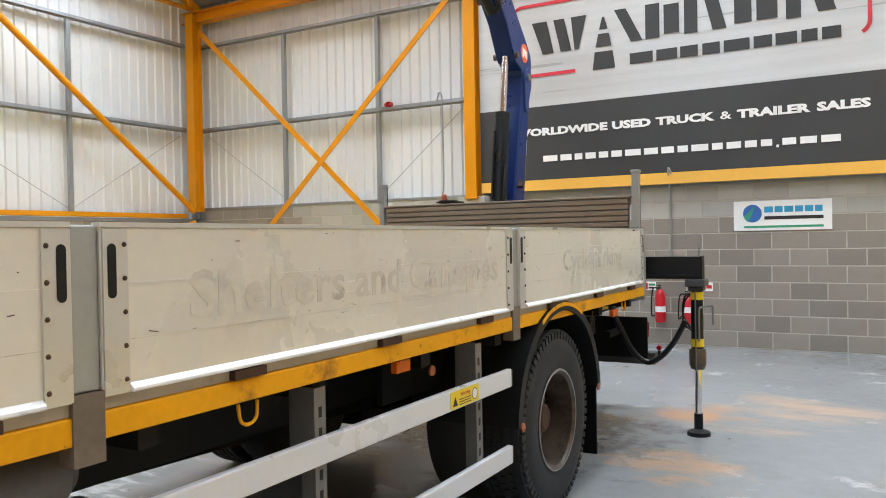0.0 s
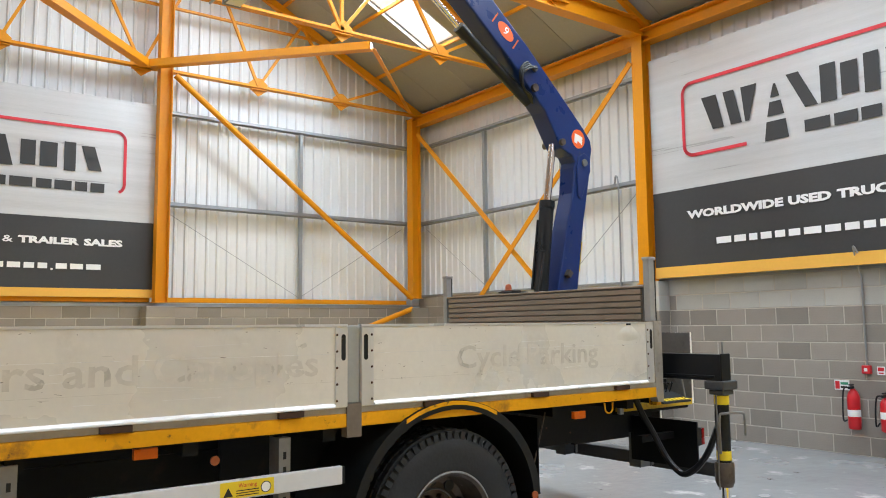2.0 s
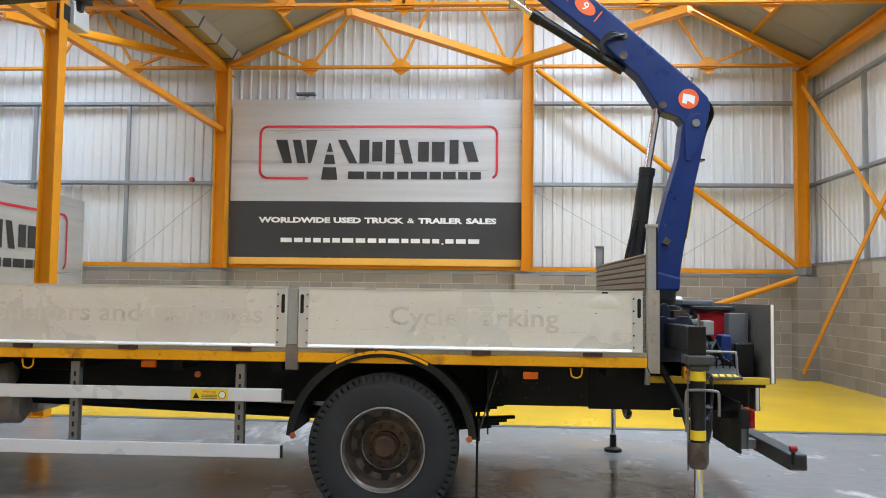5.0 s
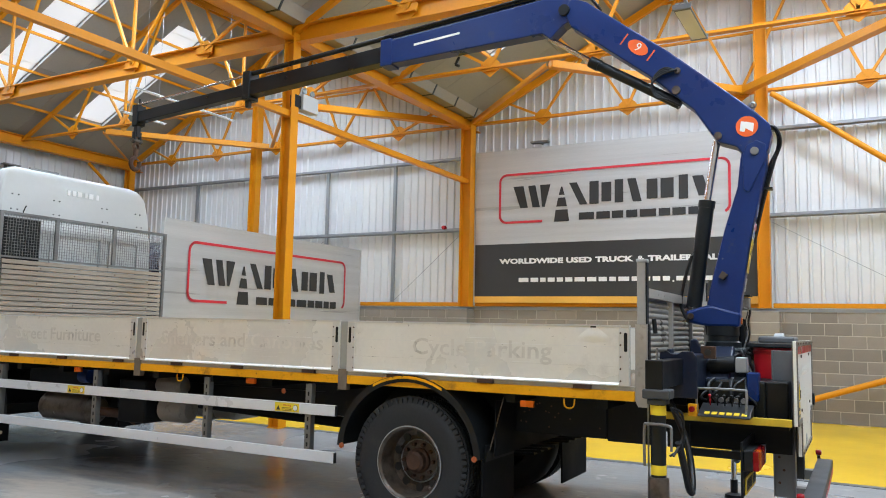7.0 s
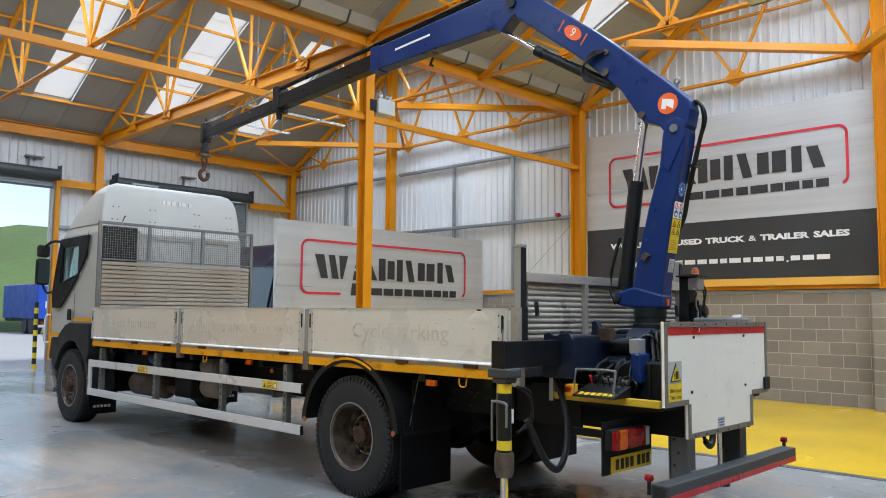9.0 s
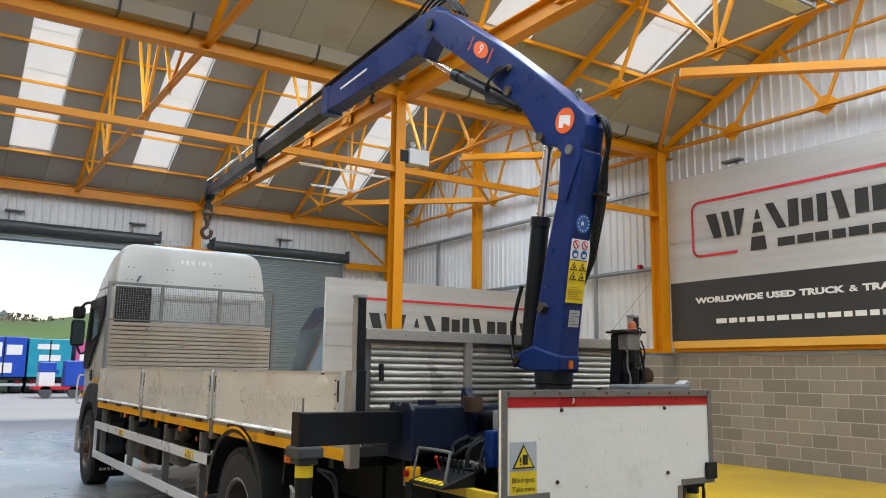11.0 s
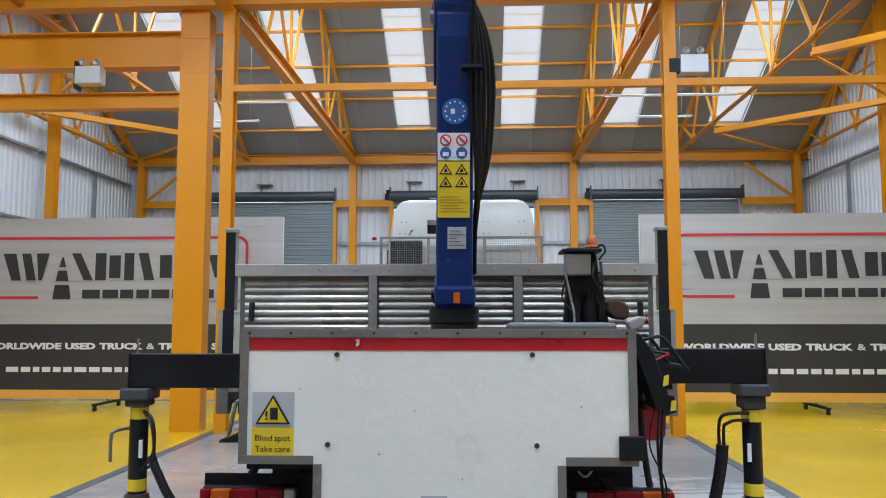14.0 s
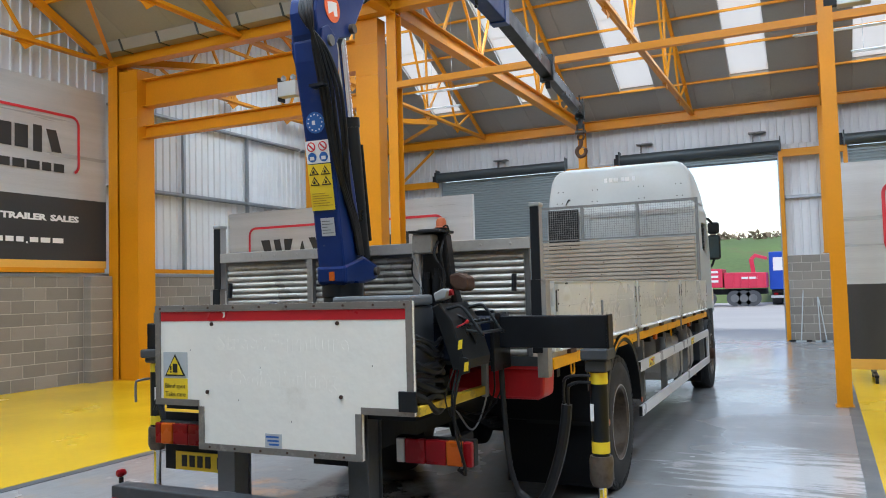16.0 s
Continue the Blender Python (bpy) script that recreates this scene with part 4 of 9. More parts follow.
SECTIONS = ((-1.34, 1.05, "Street Furniture", 1.36, -0.14), (1.13, 3.475, "Shelters and Canopies", 1.91, 2.355), (3.555, 5.90, "Cycle Parking", 1.16, 4.76))
for f, s in SIDES:
    for y0, y1, text, tw, tc in SECTIONS:
        dropside(f, s, y0, y1, text, tw, tc)
    for y in (1.09, 3.515):
        g = B(); box(g, f - s * 0.05, f - s * 0.006, y - 0.036, y + 0.036, 1.215, 1.605)
        st_ = part("stanchion", g, STANCHION, truck, "grey steel side stanchion", bevel=0.004)
        g = B(); box(g, f - s * 0.055, f + s * 0.002, y - 0.042, y + 0.042, 1.045, 1.213); part("socket", g, SOCKET, st_, "rusty brown socket")
    g = B(); prism(g, [(5.935, 1.62), (5.935, 1.10), (5.955, 1.06), (6.015, 1.06), (6.015, 1.62)], "x", f - s * 0.075, f - s * 0.012)
    part("corner_plate", g, GUARDRAIL, truck, "stained aluminium corner plate")
    g = B(); box(g, f - s * 0.096, f - s * 0.044, 5.94, 6.00, 1.62, 2.06); box(g, f - s * 0.102, f - s * 0.038, 5.935, 6.012, 2.05, 2.072)
    part("corner_post", g, GALVPOST, truck, "grey steel corner post", bevel=0.004)
    # thin dark sheets paint the backlit shade onto the grey post's rear
    g = B(); box(g, f - s * 0.096, f - s * 0.044, 6.0005, 6.010, 1.622, 2.048); box(g, f - s * 0.100, f - s * 0.040, 6.0155, 6.0205, 1.20, 1.6215)
    part("post_back", g, DARKPOST, truck, "rear face of the corner post with its shade painted dark")


def slat_board(x0, x1, y, zs, pitch, material, label, d, name="slat", flat=True):
    """Horizontal ribbed slats facing d along y."""
    for z in zs:
        g = B()
        if flat:
            prism(g, [(y, z), (y + d * 0.019, z + pitch * 0.05), (y + d * 0.022, z + pitch * 0.12), (y + d * 0.022, z + pitch * 0.76), (y + d * 0.019, z + pitch * 0.83), (y, z + pitch * 0.88)], "x", x0, x1)
            part(name, g, material, board, label)
            continue
        prism(g, [(y, z), (y + d * 0.006, z + pitch * 0.10), (y + d * 0.013, z + pitch * 0.34), (y + d * 0.013, z + pitch * 0.62), (y + d * 0.006, z + pitch * 0.88), (y, z + pitch * 0.97)], "x", x0, x1)
        part(name, g, material, board, label)


# rear guard board between bed and crane
g = B(); box(g, OFF + 0.12, NEAR - 0.12, 5.962, 5.972, 1.17, 1.855)
board = part("rear_headboard", g, STEELGREY, truck, "ribbed aluminium guard board")
slat_board(OFF + 0.125, NEAR - 0.125, 5.961, [1.18 + 0.0450 * k for k in range(15)], 0.0450, TANSLAT, "weathered brown slat", -1)
for a, b in ((OFF + 0.15, -3.37), (-3.31, -2.58), (-2.52, NEAR - 0.15)):
    slat_board(a, b, 5.974, [1.18 + 0.0405 * k for k in range(15)], 0.0405, RIBALU, "stained ribbed aluminium slat", 1, flat=False)
g = B(); box(g, OFF + 0.10, NEAR - 0.10, 5.938, 5.9725, 1.857, 1.872)
part("top_edge", g, TANSLAT, board, "weathered brown top edge", bevel=0.005)
g = B(); box(g, OFF + 0.10, NEAR - 0.10, 5.973, 6.012, 1.805, 1.872)
for k in range(11):
    tube(g, (OFF + 0.22 + k * 0.19, 6.010, 1.84), (OFF + 0.22 + k * 0.19, 6.016, 1.84), 0.008, 8)
part("top_rail", g, GUARDRAIL, board, "stained top rail with bolts", bevel=0.003)
for x in (-3.34, -2.55):
    g = B(); box(g, x - 0.022, x + 0.022, 5.974, 6.014, 1.17, 1.804); prism(g, [(6.014, 1.85), (6.014, 1.45), (6.06, 1.17), (5.98, 1.17), (5.98, 1.78), (6.0125, 1.789)], "x", x - 0.006, x + 0.006)
    part("rib", g, GUARDRAIL, board)
for x in (OFF + 0.2, NEAR - 0.2):
    g = B(); tube(g, (x, 6.02, 1.66), (x, 6.03, 1.56), 0.016, 8)
    part("rubber_strap", g, HOSE, board)

# front headboard with mesh
g = B()
HB0, HB1 = OFF + 0.07, NEAR - 0.03
box(g, HB0 - 0.01, HB0 + 0.03, -1.335, -1.295, 1.08, 2.80); box(g, HB1 - 0.03, HB1 + 0.01, -1.335, -1.295, 1.08, 2.80)
box(g, HB0 + 0.03, HB1 - 0.03, -1.33, -1.295, 2.770, 2.80); box(g, HB0 + 0.03, HB1 - 0.03, -1.33, -1.295, 2.27, 2.29)
for x in (-2.44, -3.27):
    box(g, x - 0.022, x + 0.022, -1.33, -1.30, 2.29, 2.77)
board = part("front_headboard", g, STEELGREY, truck, "tall headboard of slats and wire mesh")
slat_board(HB0 + 0.05, HB1 - 0.05, -1.32, [1.17 + 0.0605 * k for k in range(18)], 0.0605, mat("pale_headboard_slat", (0.37, 0.315, 0.25), 0.5, 0.25, 0.1, 2, 30, 0.06, stain=[((0.28, 0.24, 0.19), 0.6, 0.8, 3)]), "pale weathered slat", 1)
for i, x in enumerate((HB0 + 0.25, -3.30, -2.75, -2.25)):
    for k in range(i % 2, 18, 3):
        z = 1.17 + 0.0605 * k + 0.027
        g = B(); tube(g, (x + 0.04 * (k % 2), -1.2985, z), (x + 0.04 * (k % 2), -1.2945, z), 0.008, 8); part("bolt", g, HUB, board)
g = B()
x = HB0 + 0.07
while x < HB1 - 0.06:
    box(g, x - 0.002, x + 0.002, -1.308, -1.304, 2.295, 2.765); x += 0.034
z = 2.32
while z < 2.765:
    box(g, HB0 + 0.05, HB1 - 0.05, -1.3035, -1.2995, z - 0.002, z + 0.002); z += 0.034
tagged(part("wire_mesh", g, MESHW, board, "galvanised wire mesh"), kind="stuff")

# wheels
def wheel(y, s, xo, dual, r=0.5):
    w = 0.28
    prof = [(0.287, -w / 2 + 0.004), (0.32, -w / 2 - 0.006), (0.40, -w / 2 - 0.012), (0.455, -w / 2), (r - 0.012, -w / 2 + 0.03), (r, -w / 2 + 0.06), (r, w / 2 - 0.06), (r - 0.012, w / 2 - 0.03), (0.455, w / 2), (0.40, w / 2 + 0.012), (0.32, w / 2 + 0.006), (0.287, w / 2 - 0.004)]
    g = B(); cx = xo - s * w / 2
    lathe(g, prof, cx, y, r, 48)
    if dual:
        lathe(g, prof, cx - s * 0.33, y, r, 48)
    t = part("tyre", g, RUBBER, truck, "black lorry tyre", smooth=True)
    g = B()
    for k in range(64):
        a = 2 * math.pi * k / 64
        for o in (-0.105, 0.105):
            c = Vector((cx + o, y + math.cos(a) * r, r + math.sin(a) * r))
            d = Vector((0, math.cos(a), math.sin(a)))
            beam(g, c - d * 0.014, c + d * 0.009, 0.062, 0.030, (1, 0, 0))
            c = c + Vector((math.copysign(0.020, o), 0, 0))
            beam(g, c - d * 0.046, c - d * 0.003, 0.030, 0.026, (1, 0, 0))
        for o in (-0.052, 0.0, 0.052):
            b_ = a + 0.05 * (1 if o else 0)
            d = Vector((0, math.cos(b_), math.sin(b_)))
            c = Vector((cx + o, y + d.y * r, r + d.z * r))
            beam(g, c - d * 0.010, c + d * 0.009, 0.040, 0.030, (1, 0, 0))
    tagged(part("tread", g, RUBBER, t), kind="stuff")
    g = B()
    if dual:
        pr = [(0.290, 0.125), (0.292, 0.142), (0.278, 0.146), (0.262, 0.13), (0.256, 0.02), (0.245, -0.035), (0.205, -0.05), (0.15, -0.03), (0.09, -0.03), (0.085, 0.0)]
    else:
        pr = [(0.295, 0.135), (0.305, 0.142), (0.29, 0.146), (0.275, 0.12), (0.26, 0.09), (0.23, 0.115), (0.15, 0.125), (0.10, 0.12)]
    lathe(g, [(a, s * b) for a, b in pr], cx, y, r, 40)
    rim = part("rim", g, RIM, truck, "dirty steel wheel rim", smooth=True)
    g = B(); lathe(g, [(0.281, s * 0.1465), (0.287, s * 0.1475), (0.290, s * 0.145), (0.287, s * 0.1435)], cx, y, r, 48)
    part("rim_lip", g, GALVPOST, rim, "worn bright rim edge", smooth=True)
    if dual:
        g = B(); lathe(g, [(0.162, s * -0.030), (0.168, s * -0.022), (0.174, s * -0.034)], cx, y, r, 40)
        part("bolt_ring", g, GALVPOST, rim, "bright worn ring", smooth=True)
    for k in range(10):
        g = B(); a = 2 * math.pi * (k + 0.5) / 10
        c = Vector((cx + s * (-0.050 if dual else 0.105), y + math.cos(a) * 0.212, r + math.sin(a) * 0.212))
        tube(g, c, c + Vector((s * 0.016, 0, 0)), 0.033, 14)
        part("hand_hole", g, PRINTBLACK, rim)
    g = B(); o = 0.0 if dual else 0.12
    lathe(g, [(0.10, s * (o - 0.04)), (0.10, s * o), (0.085, s * (o + 0.012)), (0.08, s * (o + 0.055)), (0.06, s * (o + 0.07)), (0.03, s * (o + 0.062)), (0.0, s * (o + 0.066))], cx, y, r, 28)
    part("hub", g, HUB, truck, "rusty wheel hub", smooth=True)
    for k in range(10):
        a = 2 * math.pi * k / 10
        c = Vector((cx + s * (o - 0.03), y + math.cos(a) * 0.132, r + math.sin(a) * 0.132))
        g = B(); tube(g, c, c + Vector((s * 0.04, 0, 0)), 0.015, 6)
        part("wheel_nut", g, HUB, rim)


for f, s in SIDES:
    wheel(4.15, s, f - s * 0.035, True, 0.508)
    wheel(-2.18, s, f - s * 0.06, False, 0.505)
g = B(); tube(g, (OFF + 0.5, 4.27, 0.5), (NEAR - 0.5, 4.27, 0.5), 0.09, 14); lathe(g, [(0.0, -0.22), (0.2, -0.12), (0.22, 0), (0.2, 0.12), (0.0, 0.22)], CX, 4.27, 0.5, 20)
part("rear_axle", g, BLACKPAINT, truck, smooth=True)
g = B(); box(g, OFF + 0.4, NEAR - 0.4, -2.24, -2.12, 0.38, 0.5)
part("front_axle", g, BLACKPAINT, truck)
g = B(); tube(g, (CX, -1.0, 0.72), (CX, 4.1, 0.55), 0.055, 12)
part("drive_shaft", g, BLACKPAINT, truck, smooth=True)
for s in (-1, 1):
    for k in range(4):
        g = B(); prism(g, [(3.45 + 0.06 * k, 0.62 - 0.025 * k), (4.27, 0.575 - 0.025 * k), (5.08 - 0.06 * k, 0.62 - 0.025 * k), (5.08 - 0.06 * k, 0.64 - 0.025 * k), (4.27, 0.595 - 0.025 * k), (3.45 + 0.06 * k, 0.64 - 0.025 * k)], "x", CX + s * 0.43 - 0.035, CX + s * 0.43 + 0.035)
        part("leaf_spring", g, BLACKPAINT, truck)

# rear mudguards and flaps
for f, s in SIDES:
    g = B()
    ring = []
    for k in range(25):
        a = math.pi * (0.02 + 0.96 * k / 24)
        ring.append((math.cos(a), math.sin(a)))
    outer = [(4.14 + 0.65 * c, 0.56 + 0.63 * d) for c, d in ring]
    inner = [(4.14 + 0.625 * c, 0.56 + 0.605 * d) for c, d in ring]
    prism(g, outer + inner[::-1], "x", f - s * 0.62, f + s * 0.005)
    lip = [(4.14 + 0.598 * c, 0.56 + 0.578 * d) for c, d in ring]
    prism(g, outer + lip[::-1], "x", f - s * 0.006, f + s * 0.012)
    m = part("mudguard", g, PLASTICBLK, truck, "black plastic mudguard", smooth=True)
    g = B()
    cap = [p for p in outer if abs(p[0] - 4.14) < 0.36]
    prism(g, [(a, b - 0.004) for a, b in cap] + [(a, b - 0.026) for a, b in cap][::-1], "x", f + s * 0.013, f + s * 0.016)
    part("yellow_band", g, RAILYELLOW, m, "yellow painted top edge")
    g = B(); box(g, f - s * (0.60 if s > 0 else 0.74), f - s * 0.02, 4.785, 4.80, 0.15, 0.60)
    fl = part("mud_flap", g, FLAP, truck, "dark rubber mud flap")
    g = B(); box(g, f - s * 0.58, f - s * 0.04, 4.80, 4.812, 0.58, 0.70); part("flap_bracket", g, BLACKPAINT, fl, "dirty steel flap bracket")
    for e_ in (-0.50, 0.64):
        g = B(); tube(g, (f + s * 0.010, 4.14 + (0.60 if e_ > 0 else -0.60), 0.60), (f + s * 0.02, 4.14 + (0.60 if e_ > 0 else -0.60), 0.60), 0.022, 14); part("guard_reflector", g, DULLAMBER, m, "dull orange reflector", smooth=True)
    g = B(); tube(g, (f - s * 0.10, 4.815, 0.66), (f - s * 0.08, 4.93, 1.06), 0.005, 8)
    part("mudguard_stay", g, RIM, truck)
    g = B(); box(g, f - s * 0.02, f + s * 0.006, 5.10, 5.20, 1.01, 1.055)
    mk = part("side_marker", g, AMBERLENS, truck, "amber side marker lamp")
    g = B(); tube(g, (f - s * 0.10, 2.83, 0.99), (f - s * 0.09, 2.83, 0.99), 0.022, 16); part("round_reflector", g, DULLAMBER, truck, "round amber reflector", smooth=True)
    for y in (0.13, 2.45):
        g = B(); box(g, f - s * 0.055, f - s * 0.03, y, y + 0.1, 1.04, 1.085)
        part("side_marker", g, AMBERLENS, truck, "amber side marker lamp")
    for y in (5.42, 1.6):
        g = B(); sweep(g, [(f - s * 0.03, y, 1.085), (f - s * 0.028, y + 0.008, 1.035), (f - s * 0.028, y + 0.04, 1.02), (f - s * 0.028, y + 0.072, 1.035), (f - s * 0.03, y + 0.08, 1.085)], 0.0055, 6, 4)
        part("rope_hook", g, RAILYELLOW, truck, "yellow rope hook", smooth=True)

g = B(); box(g, OFF + 0.08, NEAR - 0.08, 4.86, 4.87, 0.62, 1.03); part("splash_panel", g, FLAP, truck, "black splash panel across the chassis")
g = B(); box(g, OFF + 0.06, NEAR - 0.06, 5.976, 5.992, 1.12, 1.176); part("bed_rear_rail", g, BUMPERPOST, truck, "dark steel rear bed rail")
for x in (-2.095, -3.785):
    g = B(); box(g, x - 0.018, x + 0.018, 5.995, 6.03, 0.94, 1.175); part("platform_strut", g, GALVPOST, truck, "grey platform strut", bevel=0.003)
# side guards
for f, s in SIDES:
    for z0, z1 in ((0.82, 0.91), (0.44, 0.53)):
        g = B(); box(g, f - s * 0.03, f, -1.41, 3.45, z0, z1)
        gd = part("side_guard", g, GUARDWHITE, truck, "pale aluminium side guard rail", bevel=0.006)
        g = B(); box(g, f - s * 0.028, f - s * 0.002, 3.4505, 3.462, z0 + 0.004, z1 - 0.004)
        part("end_cap", g, PLASTICBLK, gd)
    g = B(); box(g, f - s * 0.029, f - s * 0.001, -1.409, -1.33, 0.532, 0.818); part("guard_end", g, GUARDWHITE, truck, "pale upright end of the side guard", bevel=0.004)
    for y in (-1.10, 0.46, 1.98, 3.15):
        g = B(); box(g, f - s * 0.09, f - s * 0.032, y - 0.03, y + 0.03, 0.46, 1.07)
        box(g, f - s * 0.14, f - s * 0.09, y - 0.03, y - 0.022, 0.85, 1.07)
        gp = part("guard_post", g, STEELGREY, truck, "slotted steel guard post")
        for k in range(7):
            g = B(); box(g, f - s * 0.033, f - s * 0.0305, y - 0.008, y + 0.008, 0.55 + 0.07 * k, 0.585 + 0.07 * k); part("slot", g, PLASTICBLK, gp)
    for y in (0.22, 2.95):
        g = B(); box(g, f, f + s * 0.0025, y - 0.13, y + 0.13, 0.828, 0.902)
        st = part("warning_sticker", g, STICKER, truck, "yellow warning sticker")
        t = letters("Warning", 0.018, 0.0004); onto(t, (f + s * 0.003, y, 0.882), (0, s, 0), (0, 0, 1))
        part("lettering", t, REDPLASTIC, st)
        for k in range(3):
            g = B(); box(g, f + s * 0.0024, f + s * 0.0032, y - 0.055, y + 0.055, 0.836 + 0.011 * k, 0.840 + 0.011 * k)
            part("text_bar", g, PRINTBLACK, st)
        g = B(); prism(g, [(y - s * 0.115, 0.838), (y - s * 0.07, 0.838), (y - s * 0.0925, 0.878)], "x", f + s * 0.0024, f + s * 0.0032)
        part("triangle", g, PRINTBLACK, st)
        g = B(); tube(g, (f + s * 0.0024, y + s * 0.09, 0.863), (f + s * 0.0032, y + s * 0.09, 0.863), 0.026, 20); 
        part("roundel", g, PRINTBLACK, st)
        g = B(); tube(g, (f + s * 0.0026, y + s * 0.09, 0.863), (f + s * 0.0036, y + s * 0.09, 0.863), 0.022, 20)
        part("roundel_field", g, PRINTWHITE, st)

# tanks and boxes under the bed
g = B(); box(g, NEAR - 0.75, NEAR - 0.25, 0.55, 0.95, 0.55, 0.98); part("battery_box", g, BLACKPAINT, truck, bevel=0.02)
for y0, y1, r, z in ((1.02, 1.42, 0.13, 0.70), (0.95, 1.32, 0.10, 0.93)):
    g = B(); lathe(g, [(0.0, 0), (r * 0.7, 0.012), (r, 0.05), (r, y1 - y0 - 0.05), (r * 0.7, y1 - y0 - 0.012), (0.0, y1 - y0)], NEAR - 0.42, y0, z, 22, "y")
    part("air_tank", g, FRAMEM, truck, "dusty steel air tank", smooth=True)
g = B(); lathe(g, [(0.0, 0.0), (0.11, 0.01), (0.15, 0.05), (0.155, 0.06), (0.15, 0.07), (0.15, 0.80), (0.155, 0.81), (0.15, 0.82), (0.11, 0.87), (0.0, 0.88)], NEAR - 0.42, -0.80, 0.62, 24, "y"); part("silencer", g, RIM, truck, "dirty exhaust silencer", smooth=True)
g = B(); tube(g, (NEAR - 0.42, 0.06, 0.60), (NEAR - 0.45, 0.42, 0.60), 0.05, 14); tube(g, (NEAR - 0.45, 0.40, 0.60), (NEAR - 0.55, 0.50, 0.52), 0.05, 14); part("exhaust_pipe", g, HUB, truck, "rusty exhaust pipe", smooth=True)
g = B(); box(g, NEAR - 1.0, NEAR - 0.34, -1.05, 0.25, 0.79, 1.06); part("gearbox_shield", g, BLACKPAINT, truck, "dark equipment under the bed", bevel=0.03)
g = B(); tube(g, (NEAR - 0.25, -0.02, 0.98), (NEAR - 0.25, 0.12, 0.98), 0.07, 16); part("blue_filter", g, BLUE, truck, "blue filter canister", smooth=True)
g = B(); box(g, OFF + 0.14, OFF + 0.74, -0.9, 0.75, 0.42, 0.98)
tank = part("fuel_tank", g, ALUBRIGHT, truck, "aluminium fuel tank", bevel=0.1)
for y in (-0.5, 0.35):
    g = B(); box(g, OFF + 0.128, OFF + 0.75, y, y + 0.05, 0.41, 0.99); part("tank_strap", g, STEELGREY, tank, bevel=0.1)
g = B(); prism(g, [(OFF + 0.065, 0.94), (OFF + 0.10, 0.922), (OFF + 0.38, 0.922), (OFF + 0.41, 0.95), (OFF + 0.43, 1.10), (OFF + 0.055, 1.10)], "y", 5.75, 5.965)
rb = part("red_toolbox", g, REDPLASTIC, truck, "red plastic toolbox under the bed", bevel=0.025)
g = B(); box(g, OFF + 0.05, OFF + 0.435, 5.745, 5.972, 1.098, 1.122); part("lid", g, REDPLASTIC, rb, bevel=0.012)
g = B(); box(g, OFF + 0.44, OFF + 0.68, 5.76, 5.95, 0.95, 1.10); part("red_canister", g, REDPLASTIC, truck, "small red plastic canister", bevel=0.03)
for k in range(3):
    g = B(); sweep(g, [(OFF + 0.30 + 0.06 * k, 5.98, 1.12), (OFF + 0.31 + 0.05 * k, 6.0, 0.98 - 0.03 * k), (OFF + 0.42 + 0.04 * k, 6.0, 0.84 - 0.05 * k), (OFF + 0.60, 6.02, 0.86)], 0.006, 6)
    part("hanging_cable", g, GALVPOST if k == 2 else HOSE, truck, "thin cable hanging from the crane valves", smooth=True)
# hanging gear nearside rear: valve boxes and plates
g = B(); box(g, NEAR - 0.5, NEAR - 0.47, 3.0, 5.60, 0.77, 1.05); sp_ = part("subframe_plate", g, BLACKPAINT, truck)
g = B(); box(g, NEAR - 0.52, NEAR - 0.49, 5.605, 6.20, 0.75, 1.05); part("subframe_plate", g, BLACKPAINT, truck)
rng = random.Random(8)
for k in range(16):
    y, z = rng.uniform(4.9, 5.55), rng.uniform(0.80, 1.0)
    g = B(); tube(g, (NEAR - 0.4701, y, z), (NEAR - 0.466, y, z), 0.007, 6); part("bolt", g, HUB, sp_)

# ---- cab ----
WX0, WX1 = OFF + 0.16, NEAR - 0.08
def nose_loft(levels):
    """A shell lofted from plan outlines, square behind and rounded at the front corners.
    levels: height, back, where the corners begin, nose, half width."""
    g = B()
    rings = []
    for z, yb, yc, yn, hw in levels:
        half = [(hw - 0.02, yb), (hw, yb - 0.02), (hw, yc)]
        half += [(hw - 0.42 * (1 - math.cos(a)), yc + (yn - yc) * math.sin(a)) for a in (radians(d) for d in (12, 25, 40, 55, 72, 90))]
        ring = half + [(-x, y) for x, y in half[::-1]]
        rings.append([g.verts.new((CX + x, y, z)) for x, y in ring])
    n = len(rings[0])
    for p, q in zip(rings, rings[1:]):
        for i in range(n):
            g.faces.new((p[i], p[(i + 1) % n], q[(i + 1) % n], q[i]))
    g.faces.new(rings[0][::-1]); g.faces.new(rings[-1])
    bmesh.ops.recalc_face_normals(g, faces=g.faces)
    return g


def carved(bm, *cutters):
    """bm less the cutters, as a new bmesh."""
    obs = []
    for b_ in (bm,) + cutters:
        bmesh.ops.recalc_face_normals(b_, faces=b_.faces)
        me = bpy.data.meshes.new("carving")
        b_.to_mesh(me); b_.free()
        ob = bpy.data.objects.new("carving", me)
        scene.collection.objects.link(ob)
        obs.append(ob)
    for c_ in obs[1:]:
        md = obs[0].modifiers.new("cut", "BOOLEAN")
        md.operation, md.solver, md.object = "DIFFERENCE", "EXACT", c_
    bpy.context.view_layer.update()
    me = bpy.data.meshes.new_from_object(obs[0].evaluated_get(bpy.context.evaluated_depsgraph_get()))
    out = B(); out.from_mesh(me)
    bpy.data.meshes.remove(me)
    for ob in obs:
        bpy.data.objects.remove(ob)
    return out


